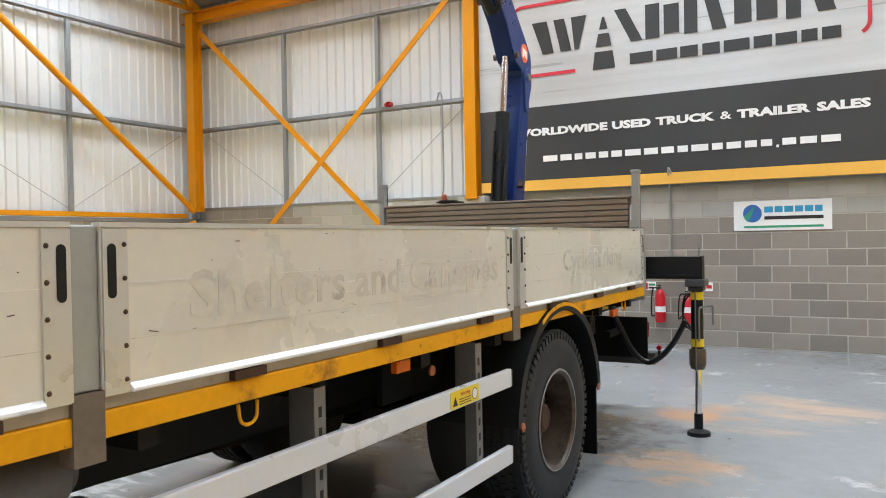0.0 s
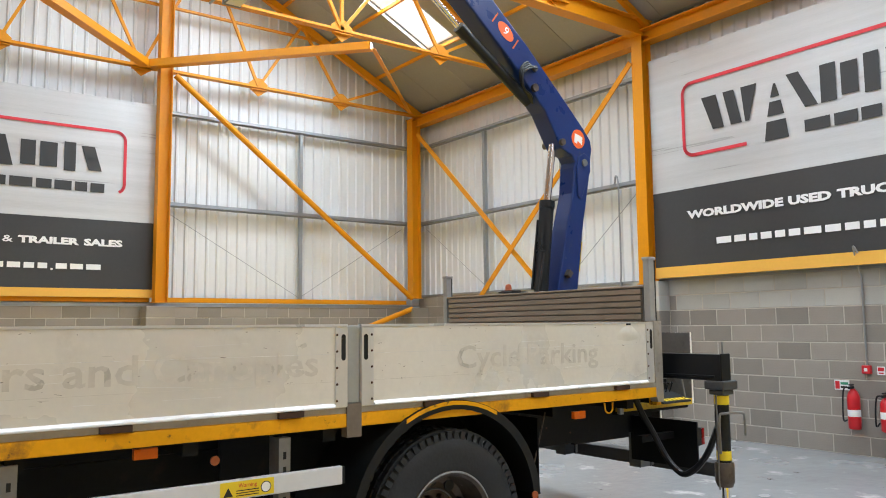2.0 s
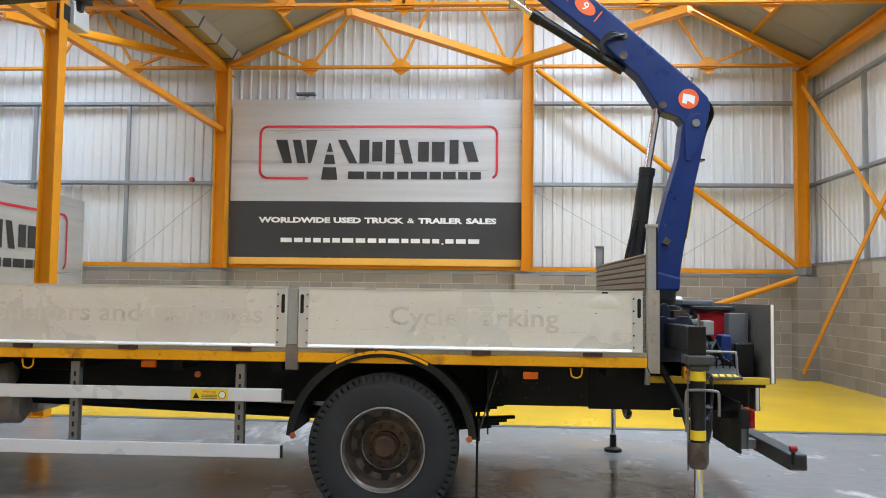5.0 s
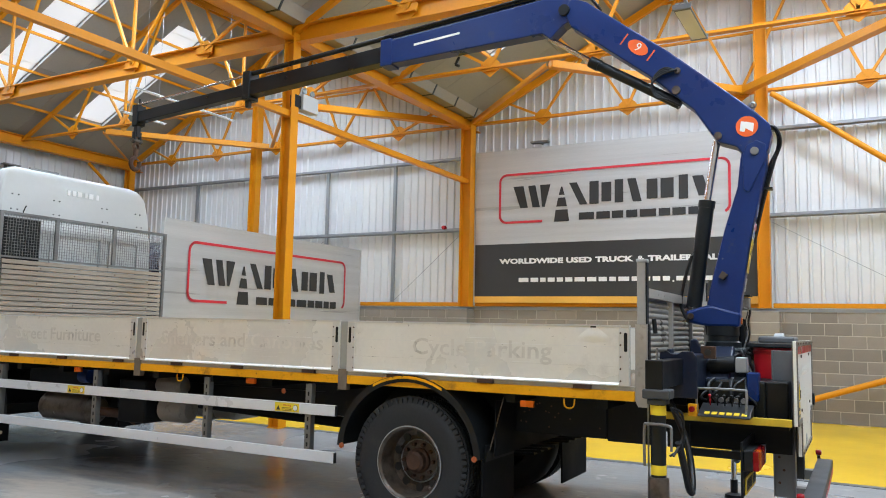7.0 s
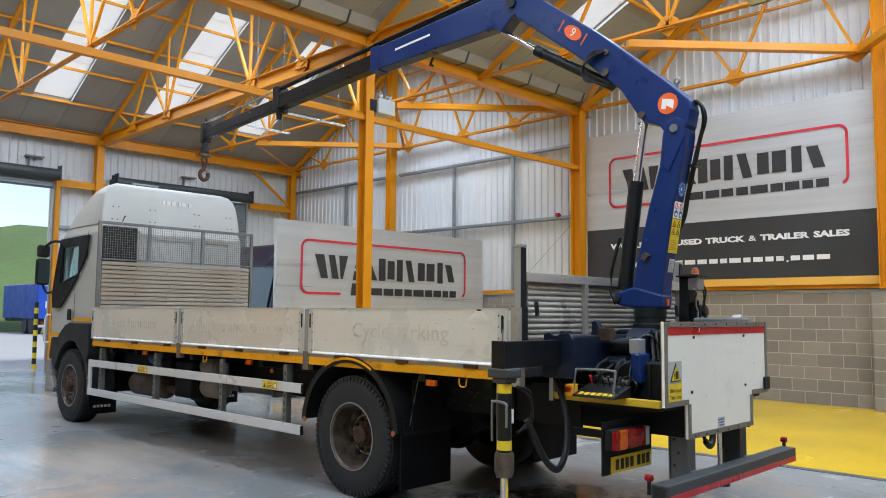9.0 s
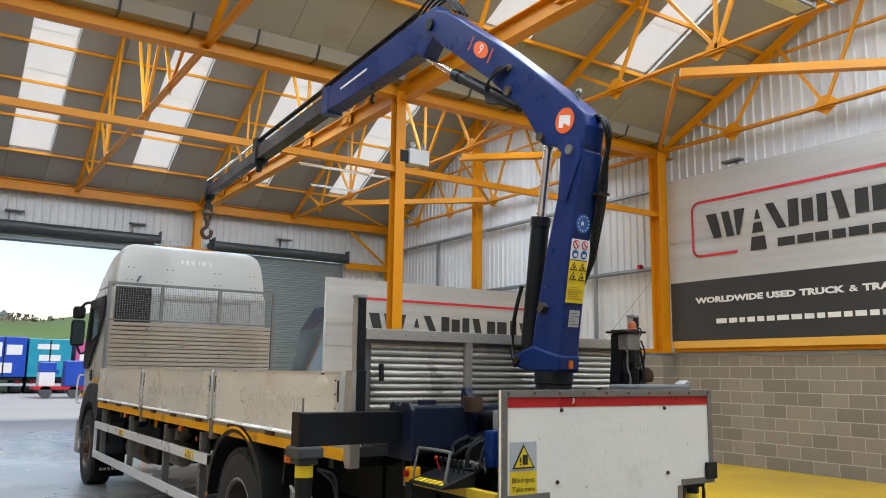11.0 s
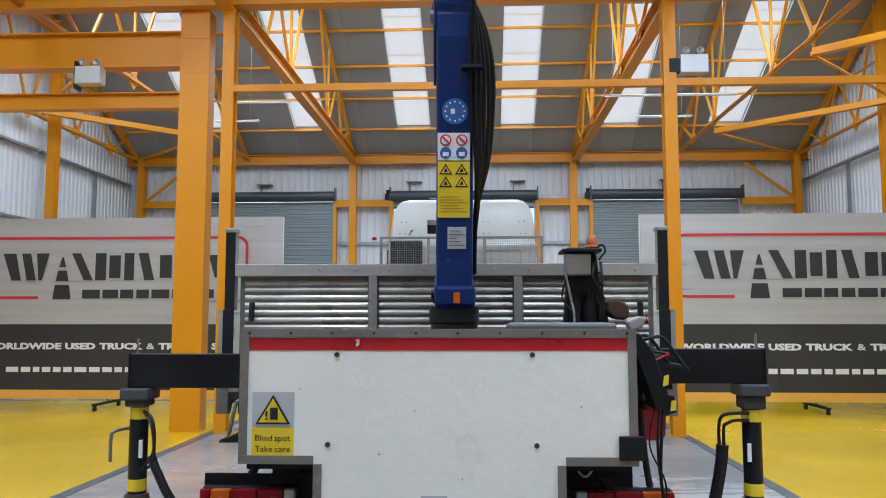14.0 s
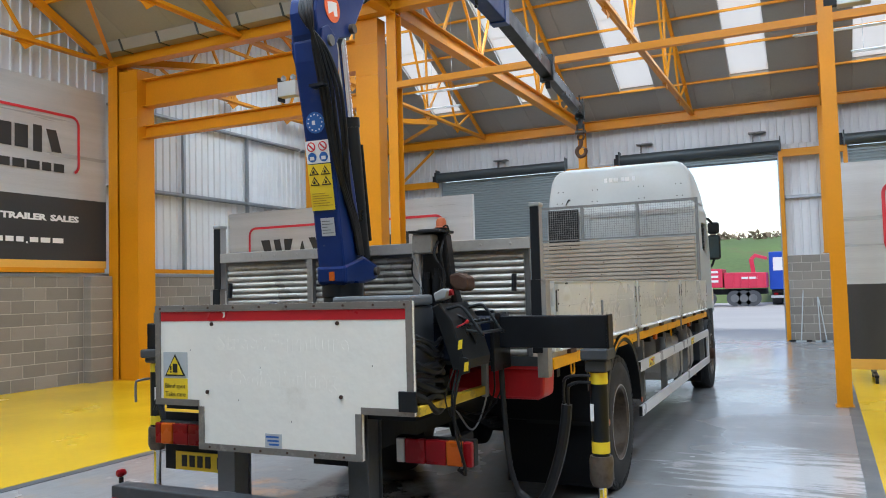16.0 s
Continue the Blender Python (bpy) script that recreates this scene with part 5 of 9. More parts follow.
HW = (WX1 - WX0) / 2
GLAZING = bpy.data.materials.new("cab_glass")
GLAZING.use_nodes = True
gb = GLAZING.node_tree.nodes["Principled BSDF"]
gb.inputs["Base Color"].default_value, gb.inputs["Roughness"].default_value = (0.62, 0.74, 0.73, 1), 0.02
gb.inputs["Transmission Weight"].default_value, gb.inputs["IOR"].default_value = 1.0, 1.05
WINDOW = [(-2.74, 1.98), (-2.70, 2.50), (-2.12, 2.50), (-2.12, 2.10)]


def window_hole(x0, x1):
    h = B(); prism(h, WINDOW, "x", x0, x1)
    return h


g = nose_loft([(1.17, -1.53, -3.10, -3.42, HW), (1.60, -1.53, -3.12, -3.43, HW), (1.86, -1.53, -3.09, -3.38, HW), (2.30, -1.53, -2.95, -3.21, HW), (2.68, -1.54, -2.82, -3.05, HW - 0.01), (2.78, -1.56, -2.74, -2.96, HW - 0.04), (2.81, -1.60, -2.66, -2.86, HW - 0.10)])
core = nose_loft([(1.24, -1.58, -3.03, -3.34, HW - 0.06), (1.60, -1.58, -3.05, -3.35, HW - 0.06), (1.86, -1.58, -3.02, -3.30, HW - 0.06), (2.30, -1.58, -2.88, -3.13, HW - 0.06), (2.66, -1.59, -2.75, -2.97, HW - 0.07), (2.74, -1.62, -2.68, -2.90, HW - 0.10)])
screen = B(); prism(screen, [(-3.6, 1.70), (-3.2, 1.70), (-2.9, 2.56), (-3.6, 2.56)], "x", CX - HW + 0.22, CX + HW - 0.22)
g = carved(g, core, window_hole(CX - 2, CX + 2), screen)
cab = part("cab", g, WHITEPAINT, truck, "white day cab with dark lower trim")
g = nose_loft([(0.36, -2.74, -3.12, -3.46, HW - 0.01), (0.62, -2.78, -3.14, -3.50, HW), (0.95, -2.82, -3.14, -3.50, HW), (1.165, -2.76, -3.10, -3.43, HW - 0.005)])
part("lower_trim", g, CABDARK, cab, "dark grey lower cab trim", bevel=0.015)
g = B(); box(g, WX0 + 0.05, WX1 - 0.05, -2.75, -1.56, 1.13, 1.169); part("cab_floor", g, CABDARK, cab, "dark cab underside")
g = nose_loft([(2.79, -1.55, -2.72, -2.94, 1.10), (2.95, -1.56, -2.49, -2.78, 1.09), (3.10, -1.58, -2.26, -2.55, 1.07), (3.22, -1.59, -2.06, -2.34, 1.045), (3.31, -1.61, -1.92, -2.18, 1.00), (3.37, -1.64, -1.82, -2.06, 0.94), (3.41, -1.70, -1.78, -1.97, 0.84)])
defl = part("roof_deflector", g, WHITEPAINT, truck, "white high roof air deflector", smooth=True, bevel=0.02)
g = B()
for x in (-0.96, -0.88, -0.4, -0.32, 0.32, 0.4, 0.88, 0.96):
    for z in (2.87, 3.05):
        tube(g, (CX + x * (1 - 0.1 * (z - 2.8)), -1.540 - 0.095 * (z - 2.8), z), (CX + x * (1 - 0.1 * (z - 2.8)), -1.56 - 0.095 * (z - 2.8), z), 0.009, 6)
tagged(part("fixing_holes", g, PRINTBLACK, defl), kind="stuff")
g = B()
for k, w in enumerate((0.03, 0.05, 0.03, 0.05, 0.04, 0.03)):
    box(g, CX - 0.26 + 0.085 * k, CX - 0.26 + 0.085 * k + w * 1.3, -1.60, -1.575, 3.15, 3.215)
tagged(part("faded_marks", g, PRINTWHITE, defl, "faded unreadable white lettering"), kind="stuff")
# back wall pressings and the black cooler box
for x0, x1 in ((-2.32, -2.0), (-3.22, -2.5), (-3.82, -3.36)):
    g = B()
    z0, z1 = 2.0, 2.62
    for a in ((x0, x1, z1 - 0.012, z1), (x0, x0 + 0.012, z0, z1 - 0.012), (x1 - 0.012, x1, z0, z1 - 0.012)):
        box(g, a[0], a[1], -1.531, -1.512, a[2], a[3])
    part("pressed_panel", g, PANELEDGE, cab)
g = B(); box(g, -2.33, -1.85, -1.53, -1.46, 2.12, 2.76)
cb = part("cooler", g, GREASE, cab, "black ribbed cooler unit", bevel=0.01)
for k in range(14):
    g = B(); box(g, -2.31 + k * 0.032, -2.295 + k * 0.032, -1.46, -1.453, 2.14, 2.74); part("fin", g, GREASE, cb)
for f, s in ((WX1, 1), (WX0, -1)):
    g = B(); prism(g, [(-2.82, 2.63), (-1.78, 2.64), (-1.86, 2.36), (-2.16, 2.04), (-2.72, 1.63), (-2.82, 1.60), (-3.06, 1.61), (-3.08, 1.84), (-2.95, 2.28)], "x", f - s * 0.02, f + s * 0.004); g = carved(g, window_hole(f - 0.2, f + 0.2))
    dw = part("door_window_surround", g, PLASTICBLK, cab, "black plastic window surround")
    g = B(); prism(g, [(-2.741, 1.979), (-2.701, 2.501), (-2.119, 2.501), (-2.119, 2.099)], "x", f - s * 0.018, f - s * 0.014)
    sw = part("side_window", g, GLAZING, cab, "tinted side window"); sw.visible_shadow = False
    g = B(); beam(g, (f + s * 0.007, -2.78, 1.95), (f + s * 0.007, -2.73, 2.54), 0.014, 0.03, (1, 0, 0)); beam(g, (f + s * 0.007, -2.79, 1.95), (f + s * 0.007, -2.09, 2.08), 0.014, 0.025, (1, 0, 0)); part("window_rubber", g, CABDARK, sw)
    g = B()
    for a in ((-2.20, -2.192, 1.40, 2.0), (-3.06, -3.052, 1.18, 1.60)):
        box(g, f, f + s * 0.003, *a)
    box(g, f, f + s * 0.003, -1.80, -1.792, 2.30, 2.70)
    part("door_gap", g, CABDARK, cab)
    g = B(); box(g, f, f + s * 0.015, -2.42, -2.29, 1.43, 1.59); dh = part("door_handle", g, PLASTICBLK, cab, "black door handle", bevel=0.008)
    g = B(); box(g, f + s * 0.014, f + s * 0.022, -2.40, -2.31, 1.50, 1.53); part("pull", g, CABDARK, dh)
    g = B(); box(g, f, f + s * 0.004, -2.20, -1.56, 1.415, 1.465); part("yellow_strip", g, RAILYELLOW, cab, "yellow strip over the wheel arch")
    g = B(); box(g, f, f + s * 0.004, -3.08, -2.70, 1.185, 1.235); part("yellow_strip", g, RAILYELLOW, cab, "yellow strip below the door")
    for a in ((-2.10, -1.66, 1.86, 1.865), (-2.10, -2.095, 1.50, 1.86), (-1.66, -1.655, 1.50, 1.86)):
        g = B(); box(g, f, f + s * 0.002, *a); part("panel_line", g, PANELEDGE, cab)
    g = B()
    for k in range(4):
        box(g, f, f + s * 0.002, -3.02 + 0.045 * k, -2.99 + 0.045 * k, 1.50, 1.535)
    tagged(part("model_bars", g, PANELEDGE, cab), kind="stuff")
    # front wheel arch, fender and steps
    ia = [(-2.18 + 0.585 * math.cos(a), 0.52 + 0.62 * math.sin(a)) for a in (radians(d) for d in range(28, 166, 9))]
    g = B(); prism(g, [(-1.55, 0.98), (-1.55, 1.395), (-2.28, 1.395), (-2.42, 1.36), (-2.62, 1.24), (-2.80, 1.05), (-2.90, 0.82)] + ia[::-1], "x", f - s * 0.36, f + s * 0.035)
    part("wheel_arch", g, CABDARK, cab, "dark grey wheel arch", bevel=0.012)
    oa = [(-2.18 + 0.66 * math.cos(a), 0.50 + 0.66 * math.sin(a)) for a in (radians(d) for d in range(-8, 73, 8))]
    ib = [(-2.18 + 0.61 * math.cos(a), 0.50 + 0.61 * math.sin(a)) for a in (radians(d) for d in range(-8, 73, 8))]
    g = B(); prism(g, oa + ib[::-1], "x", f - s * 0.34, f + s * 0.03); fd = part("rear_fender", g, FENDER, cab, "blue grey plastic fender behind the front wheel", bevel=0.006)
    g = B(); tube(g, (f + s * 0.028, -1.54, 0.66), (f + s * 0.038, -1.54, 0.66), 0.020, 12); part("fender_reflector", g, AMBERLENS, fd, "small amber reflector", smooth=True)
    g = B(); box(g, f - s * 0.36, f + s * 0.02, -1.505, -1.49, 0.16, 0.46); fl = part("mud_flap", g, FLAP, cab, "black mud flap with white marks")
    g = B()
    for k in range(5):
        box(g, f - s * (0.06 + 0.05 * k) - 0.018, f - s * (0.06 + 0.05 * k) + 0.018, -1.4899, -1.487, 0.245, 0.280)
    part("white_marks", g, GHOST, fl)
    g = B(); prism(g, [(-3.10, 0.36), (-2.80, 0.36), (-2.76, 0.44), (-2.90, 0.60), (-2.90, 0.84), (-3.10, 0.84)], "x", f - s * 0.05, f + s * 0.03); part("step_panel", g, GALVPOST, cab, "grey cab step panel", bevel=0.012)
    for z in (0.37, 0.62):
        g = B(); box(g, f - s * 0.2, f + s * 0.034, -3.08, -2.86, z, z + 0.06); part("step", g, GALVPOST, cab, "grey cab step", bevel=0.01)
    g = B(); sweep(g, [(f - s * 0.03, -3.16, 1.50), (f + s * 0.03, -3.20, 1.47), (f + s * 0.03, -3.24, 1.12), (f - s * 0.03, -3.22, 1.08)], 0.014, 8); part("grab_handle", g, PRINTWHITE, cab, "white grab handle", smooth=True)
    # mirrors
    g = B(); sweep(g, [(f - s * 0.03, -2.86, 2.60), (f + s * 0.03, -3.08, 2.61), (f + s * 0.09, -3.26, 2.52)], 0.022, 8); part("mirror_arm", g, PLASTICBLK, cab, smooth=True)
    g = B(); sweep(g, [(f - s * 0.03, -3.06, 1.86), (f + s * 0.04, -3.20, 1.84), (f + s * 0.09, -3.26, 1.98)], 0.018, 8)
    part("mirror_arm", g, PLASTICBLK, cab, smooth=True)
    g = B(); box(g, f - s * 0.01, f + s * 0.19, -3.32, -3.21, 1.95, 2.36); box(g, f, f + s * 0.18, -3.32, -3.21, 2.375, 2.57)
    mi = part("mirror", g, PLASTICBLK, cab, "black door mirror", bevel=0.04)
    g = B(); box(g, f + s * 0.01, f + s * 0.17, -3.209, -3.205, 1.98, 2.33)
    part("mirror_glass", g, GLASSDARK, mi, "dark mirror glass")
    g = B(); tube(g, (f - s * 0.10, -1.47, 1.0), (f - s * 0.10, -1.47, 0.6), 0.02, 8); part("stack_pipe", g, PLASTICBLK, cab)
g = B(); prism(g, [(-3.09, 2.57), (-3.40, 1.69), (-3.404, 1.69), (-3.094, 2.57)], "x", CX - HW + 0.215, CX + HW - 0.215)
ws = part("windscreen", g, GLAZING, cab, "tinted windscreen"); ws.visible_shadow = False
for x in (CX - 0.62, CX + 0.62):
    g = B(); box(g, x - 0.24, x + 0.24, -2.42, -1.92, 1.45, 1.66); st_ = part("seat", g, CABDARK, cab, "dark driver seat", bevel=0.04)
    g = B(); prism(g, [(-2.00, 1.60), (-1.86, 1.60), (-1.74, 2.30), (-1.84, 2.32)], "x", x - 0.23, x + 0.23); part("backrest", g, CABDARK, st_, bevel=0.04)
    g = B(); box(g, x - 0.18, x + 0.18, -2.35, -1.98, 1.241, 1.449); part("seat_base", g, BLACKPAINT, st_)
g = B(); prism(g, [(-3.30, 1.45), (-2.98, 1.45), (-2.98, 1.72), (-3.10, 1.86), (-3.26, 1.84)], "x", CX - HW + 0.12, CX + HW - 0.12); part("dashboard", g, CABDARK, cab, "dark dashboard", bevel=0.03)
g = B(); lathe(g, [(0.205, -0.012), (0.222, 0.0), (0.205, 0.012), (0.190, 0.0), (0.205, -0.012)], CX - 0.62, -2.72, 1.86, 28, "y"); tube(g, (CX - 0.62, -2.72, 1.86), (CX - 0.62, -3.0, 1.74), 0.03, 10); box(g, CX - 0.815, CX - 0.425, -2.73, -2.71, 1.84, 1.88); part("steering_wheel", g, PLASTICBLK, cab, "black steering wheel", smooth=True)
g = B(); box(g, WX0 + 0.40, WX1 - 0.40, -3.56, -3.47, 0.35, 0.75); part("front_bumper", g, mat("grey_bumper", (0.18, 0.19, 0.2), 0.5), cab, bevel=0.03)
g = B(); sweep(g, [(WX1 - 0.42, -1.60, 2.80), (WX1 - 0.42, -1.575, 2.90), (WX1 - 0.40, -1.545, 2.92), (WX1 - 0.36, -1.53, 2.84)], 0.008, 6); part("cable_loop", g, HOSE, cab, "small black cable loop", smooth=True)
g = B(); box(g, CX + 0.12, CX + 0.52, -1.93, -1.89, 3.455, 3.475)
for x in (CX + 0.16, CX + 0.48):
    tube(g, (x, -1.91, 3.36), (x, -1.91, 3.456), 0.010, 6)
part("roof_rail", g, GALVPOST, defl, "short grey rail on the roof")

# ---- rear platform, board and lights ----
g = B(); box(g, -3.76, -2.12, 6.02, 6.86, 0.93, 0.965); part("rear_platform", g, BLACKPAINT, truck, "black steel rear platform")
for x in (-2.11, -3.77):
    g = B(); box(g, x - 0.022, x + 0.022, 6.0, 6.88, 0.955, 1.005); part("platform_edge", g, DIRTYYELLOW, truck, "yellow platform edge", bevel=0.005)
g = B()
outl = [(-2.10, 1.528), (-3.78, 1.528), (-3.78, 0.962), (-3.48, 0.962), (-3.48, 0.725), (-2.42, 0.725), (-2.42, 0.962), (-2.10, 0.962)]
prism(g, outl, "y", 6.895, 6.915)
rp = part("rear_board", g, WHITEBOARD, truck, "white rear panel with red band", bevel=0.002)
g = B()
for k in range(8):
    (x0, z0), (x1, z1) = outl[k], outl[(k + 1) % 8]
    inx = 0.018
    if abs(x0 - x1) < 1e-6:
        d = -1 if x0 > CX else 1
        box(g, min(x0, x0 + d * 0.035), max(x0, x0 + d * 0.035), 6.9155, 6.924, min(z0, z1), max(z0, z1))
    else:
        d = 1 if z0 < 1.3 else -1
        box(g, min(x0, x1), max(x0, x1), 6.9165, 6.925, min(z0, z0 + d * 0.035), max(z0, z0 + d * 0.035))
part("board_frame", g, FRAMEM, rp, "dull steel edge frame")
g = B(); prism(g, outl, "y", 6.8885, 6.8935); part("back_panel", g, FRAMEM, rp, "dirty grey back of the panel")
g = B(); box(g, -3.742, -2.138, 6.9155, 6.9175, 1.438, 1.491); part("red_band", g, RED, rp, "red reflective band")
g = B()
for x, z in [(-2.515, 1.42), (-3.345, 1.42), (-2.48, 1.043), (-3.36, 1.043)]:
    tube(g, (x, 6.915, z), (x, 6.922, z), 0.011, 10)
for k in range(10):
    tube(g, (-2.14 - k * 0.178, 6.925, 1.511), (-2.14 - k * 0.178, 6.929, 1.511), 0.007, 6)
for k in range(6):
    tube(g, (-2.5 - k * 0.175, 6.925, 0.742), (-2.5 - k * 0.175, 6.929, 0.742), 0.007, 6)
tagged(part("bolts", g, HUB, rp), kind="stuff")
g = B(); box(g, -2.335, -2.155, 6.9155, 6.9175, 1.115, 1.262); sg = part("warning_sign", g, LAMPGREY, rp, "blind spot warning sign")
g = B(); box(g, -2.335, -2.155, 6.9155, 6.9175, 0.975, 1.113); part("sign_field", g, STICKER, sg)
g = B(); outline(g, [(-0.075, -0.058), (0.075, -0.058), (0, 0.066)]); onto(g, (-2.245, 6.9178, 1.185), (-1, 0, 0), (0, 0, 1)); part("triangle_edge", g, PRINTBLACK, sg)
g = B(); outline(g, [(-0.060, -0.050), (0.060, -0.050), (0, 0.050)]); onto(g, (-2.245, 6.9212, 1.185), (-1, 0, 0), (0, 0, 1)); part("triangle", g, STICKER, sg)
g = B(); rect(g, -0.010, 0.022, -0.038, 0.012); rect(g, -0.030, -0.022, -0.026, -0.002); rect(g, -0.030, -0.022, -0.040, -0.032); onto(g, (-2.245, 6.9246, 1.185), (-1, 0, 0), (0, 0, 1)); part("pictogram", g, PRINTBLACK, sg)
for k, s_ in enumerate(("Blind spot", "Take care")):
    
    for t in words(s_, 0.026, 0.0004, 0.15):
        onto(t, (-2.245, 6.9182, 1.068 - 0.045 * k), (-1, 0, 0), (0, 0, 1)); part("lettering", t, PRINTBLACK, sg)
g = B(); box(g, -2.985, -2.875, 6.9155, 6.918, 0.76, 0.835); mp_ = part("maker_plate", g, LAMPGREY, rp, "small grey plate with blue print")
g = B()
for k in range(3):
    box(g, -2.965, -2.90 + 0.01 * k, 6.918, 6.9188, 0.773 + 0.02 * k, 0.783 + 0.02 * k)
part("print_bars", g, BLUEPRINT, mp_)
g = B(); box(g, -3.80, -3.70, 6.918, 6.935, 0.985, 1.085); part("latch_plate", g, DARKPOST, rp, bevel=0.004)
g = B()
for x, z, w in ((-2.85, 1.18, 0.004), (-2.7, 1.0, 0.006), (-3.55, 1.2, 0.005), (-3.05, 0.9, 0.004), (-2.36, 1.27, 0.003)):
    box(g, x, x + w, 6.9152, 6.9162, z, z + 0.008)
tagged(part("scratches", g, STEELGREY, rp), kind="stuff")
for k, (s_, w_) in enumerate((("Street Furniture", 0.86), ("Cycle Parking", 0.70))):
    for t in words(s_, 0.085, 0.0003, w_, 0.002):
        onto(t, (-2.98, 6.9154, 1.315 - 0.19 * k), (-1, 0, 0), (0, 0, 1)); part("faded_lettering", t, PANELGHOST, rp, "ghost of removed lettering")
g = B(); prism(g, [(-2.61, 1.461), (-2.595, 1.453), (-2.60, 1.475), (-2.59, 1.485), (-2.612, 1.487)], "y", 6.9172, 6.9182); part("torn_patch", g, WHITEBOARD, rp)
for x, zt in ((-2.56, 1.455), (-3.42, 0.955)):
    zb, w_ = 0.42, 0.06
    g = B(); box(g, x - w_, x + w_, 6.72, 6.73, zb, zt); box(g, x - w_, x + w_, 6.855, 6.865, zb, zt); box(g, x - 0.045, x - 0.035, 6.73, 6.855, zb, zt); box(g, x + 0.035, x + 0.045, 6.73, 6.855, zb, zt)
    up = part("bumper_post", g, PLAINGREY if x > CX else BUMPERPOST, truck, "blue grey steel post behind the rear panel", bevel=0.003)
    for k in range(6):
        z = zb + 0.10 + 0.09 * k
        g = B(); tube(g, (x + 0.044, 6.76 + 0.03 * (k % 2), z), (x + 0.052, 6.76 + 0.03 * (k % 2), z), 0.010, 6); part("bolt", g, HUB, up)
g = B(); box(g, -4.00, -1.88, 6.93, 7.05, 0.40, 0.51)
bp_ = part("underrun_bar", g, BUMPERPOST, truck, "dark grey underrun bar", bevel=0.008)
for x in (-1.881, -3.999):
    g = B(); box(g, x - 0.002, x + 0.002, 6.945, 7.035, 0.415, 0.495); part("open_end", g, PRINTBLACK, bp_, "dark open end of the bar")
g = B(); box(g, -3.99, -1.89, 7.0505, 7.0525, 0.405, 0.445); part("red_band", g, RED, bp_)
for x in (-2.58, -3.45):
    g = B(); box(g, x - 0.05, x + 0.05, 6.865, 6.93, 0.42, 0.49); part("bracket", g, STEELGREY, bp_)
for x in (-1.84, -4.04):
    g = B(); tube(g, (x, 6.94, 0.45), (x, 6.94, 0.53), 0.014, 8); mk = part("marker_stalk", g, PLASTICBLK, truck)
    g = B(); lathe(g, [(0, -0.026), (0.020, -0.022), (0.025, 0), (0.020, 0.022), (0, 0.026)], x, 6.94, 0.555, 14, "y"); part("end_marker", g, REDLENS, mk, "red round end marker", smooth=True)
for x0, x1, d in ((-2.30, -1.86, 1), (-3.98, -3.53, -1)):
    g = B(); box(g, x0, x1, 6.60, 6.66, 0.678, 0.813); lt = part("tail_lamp_box", g, PLASTICBLK, truck, "black tail lamp housing", bevel=0.008)
    edge = x1 if d > 0 else x0
    g = B(); box(g, min(edge - d * 0.140, edge - d * 0.05), max(edge - d * 0.140, edge - d * 0.05), 6.66, 6.70, 0.683, 0.808); part("amber_lens", g, AMBERLENS, lt, "amber indicator lens", bevel=0.008)
    for q0, q1, mt in ((0.0, 0.047, REDLENS), (0.143, 0.26, REDLENS), (0.263, 0.38, REDLENS), (0.383, 0.43, LAMPGREY)):
        a, b = edge - d * q0, edge - d * q1
        g = B(); box(g, min(a, b), max(a, b), 6.66, 6.695, 0.683, 0.808); part("red_lens" if mt is REDLENS else "clear_lens", g, mt, lt, "red tail lamp lens" if mt is REDLENS else "clear lamp lens", bevel=0.006)
    g = B(); box(g, (x0 + x1) / 2 - 0.025, (x0 + x1) / 2 + 0.025, 6.2, 6.599, 0.72, 0.77); part("lamp_arm", g, BLACKPAINT, lt)
g = B(); box(g, -2.46, -1.94, 6.60, 6.606, 0.513, 0.623); bk_ = part("lamp_backing", box(B(), -2.48, -1.85, 6.585, 6.598, 0.51, 0.86), BLACKPAINT, truck, "dark brown lamp backing plate"); npl = part("number_plate", g, STICKER, truck, "yellow rear number plate")
for k in range(7):
    g = B(); x = -1.99 - 0.062 * k - (0.03 if k > 3 else 0)
    box(g, x - 0.042, x, 6.6065, 6.6085, 0.533, 0.603)
    part("plate_bar", g, PRINTBLACK, npl)

# ---- outriggers ----
OILBLACK = mat("oily_black_casting", (0.006, 0.006, 0.007), 0.45, 0, 0.3, 5, 40, 0.1, stain=[((0.035, 0.028, 0.022), 0.64, 0.8, 9)], spec=0.3)
DARKBLUE = mat("dark_blue_black_steel", (0.007, 0.012, 0.030), 0.42, 0, 0.2, 3, 30, 0.06, stain=[((0.04, 0.036, 0.032), 0.52, 0.8, 7)], spec=0.35)
g = B(); box(g, -3.95, -1.95, 6.07, 6.28, 1.17, 1.42)
of = part("outrigger_beam_box", g, DARKBLUE, truck, "dark blue outrigger beam box", bevel=0.012)
for x in (-1.95, -3.95):
    g = B(); prism(g, [(6.04, 1.12), (6.30, 1.12), (6.30, 1.40), (6.27, 1.44), (6.20, 1.44), (6.17, 1.42), (6.13, 1.42), (6.10, 1.44), (6.05, 1.43)], "x", x - 0.012, x + 0.012); part("collar_plate", g, DARKBLUE if x > CX else OILBLACK, of, bevel=0.004)
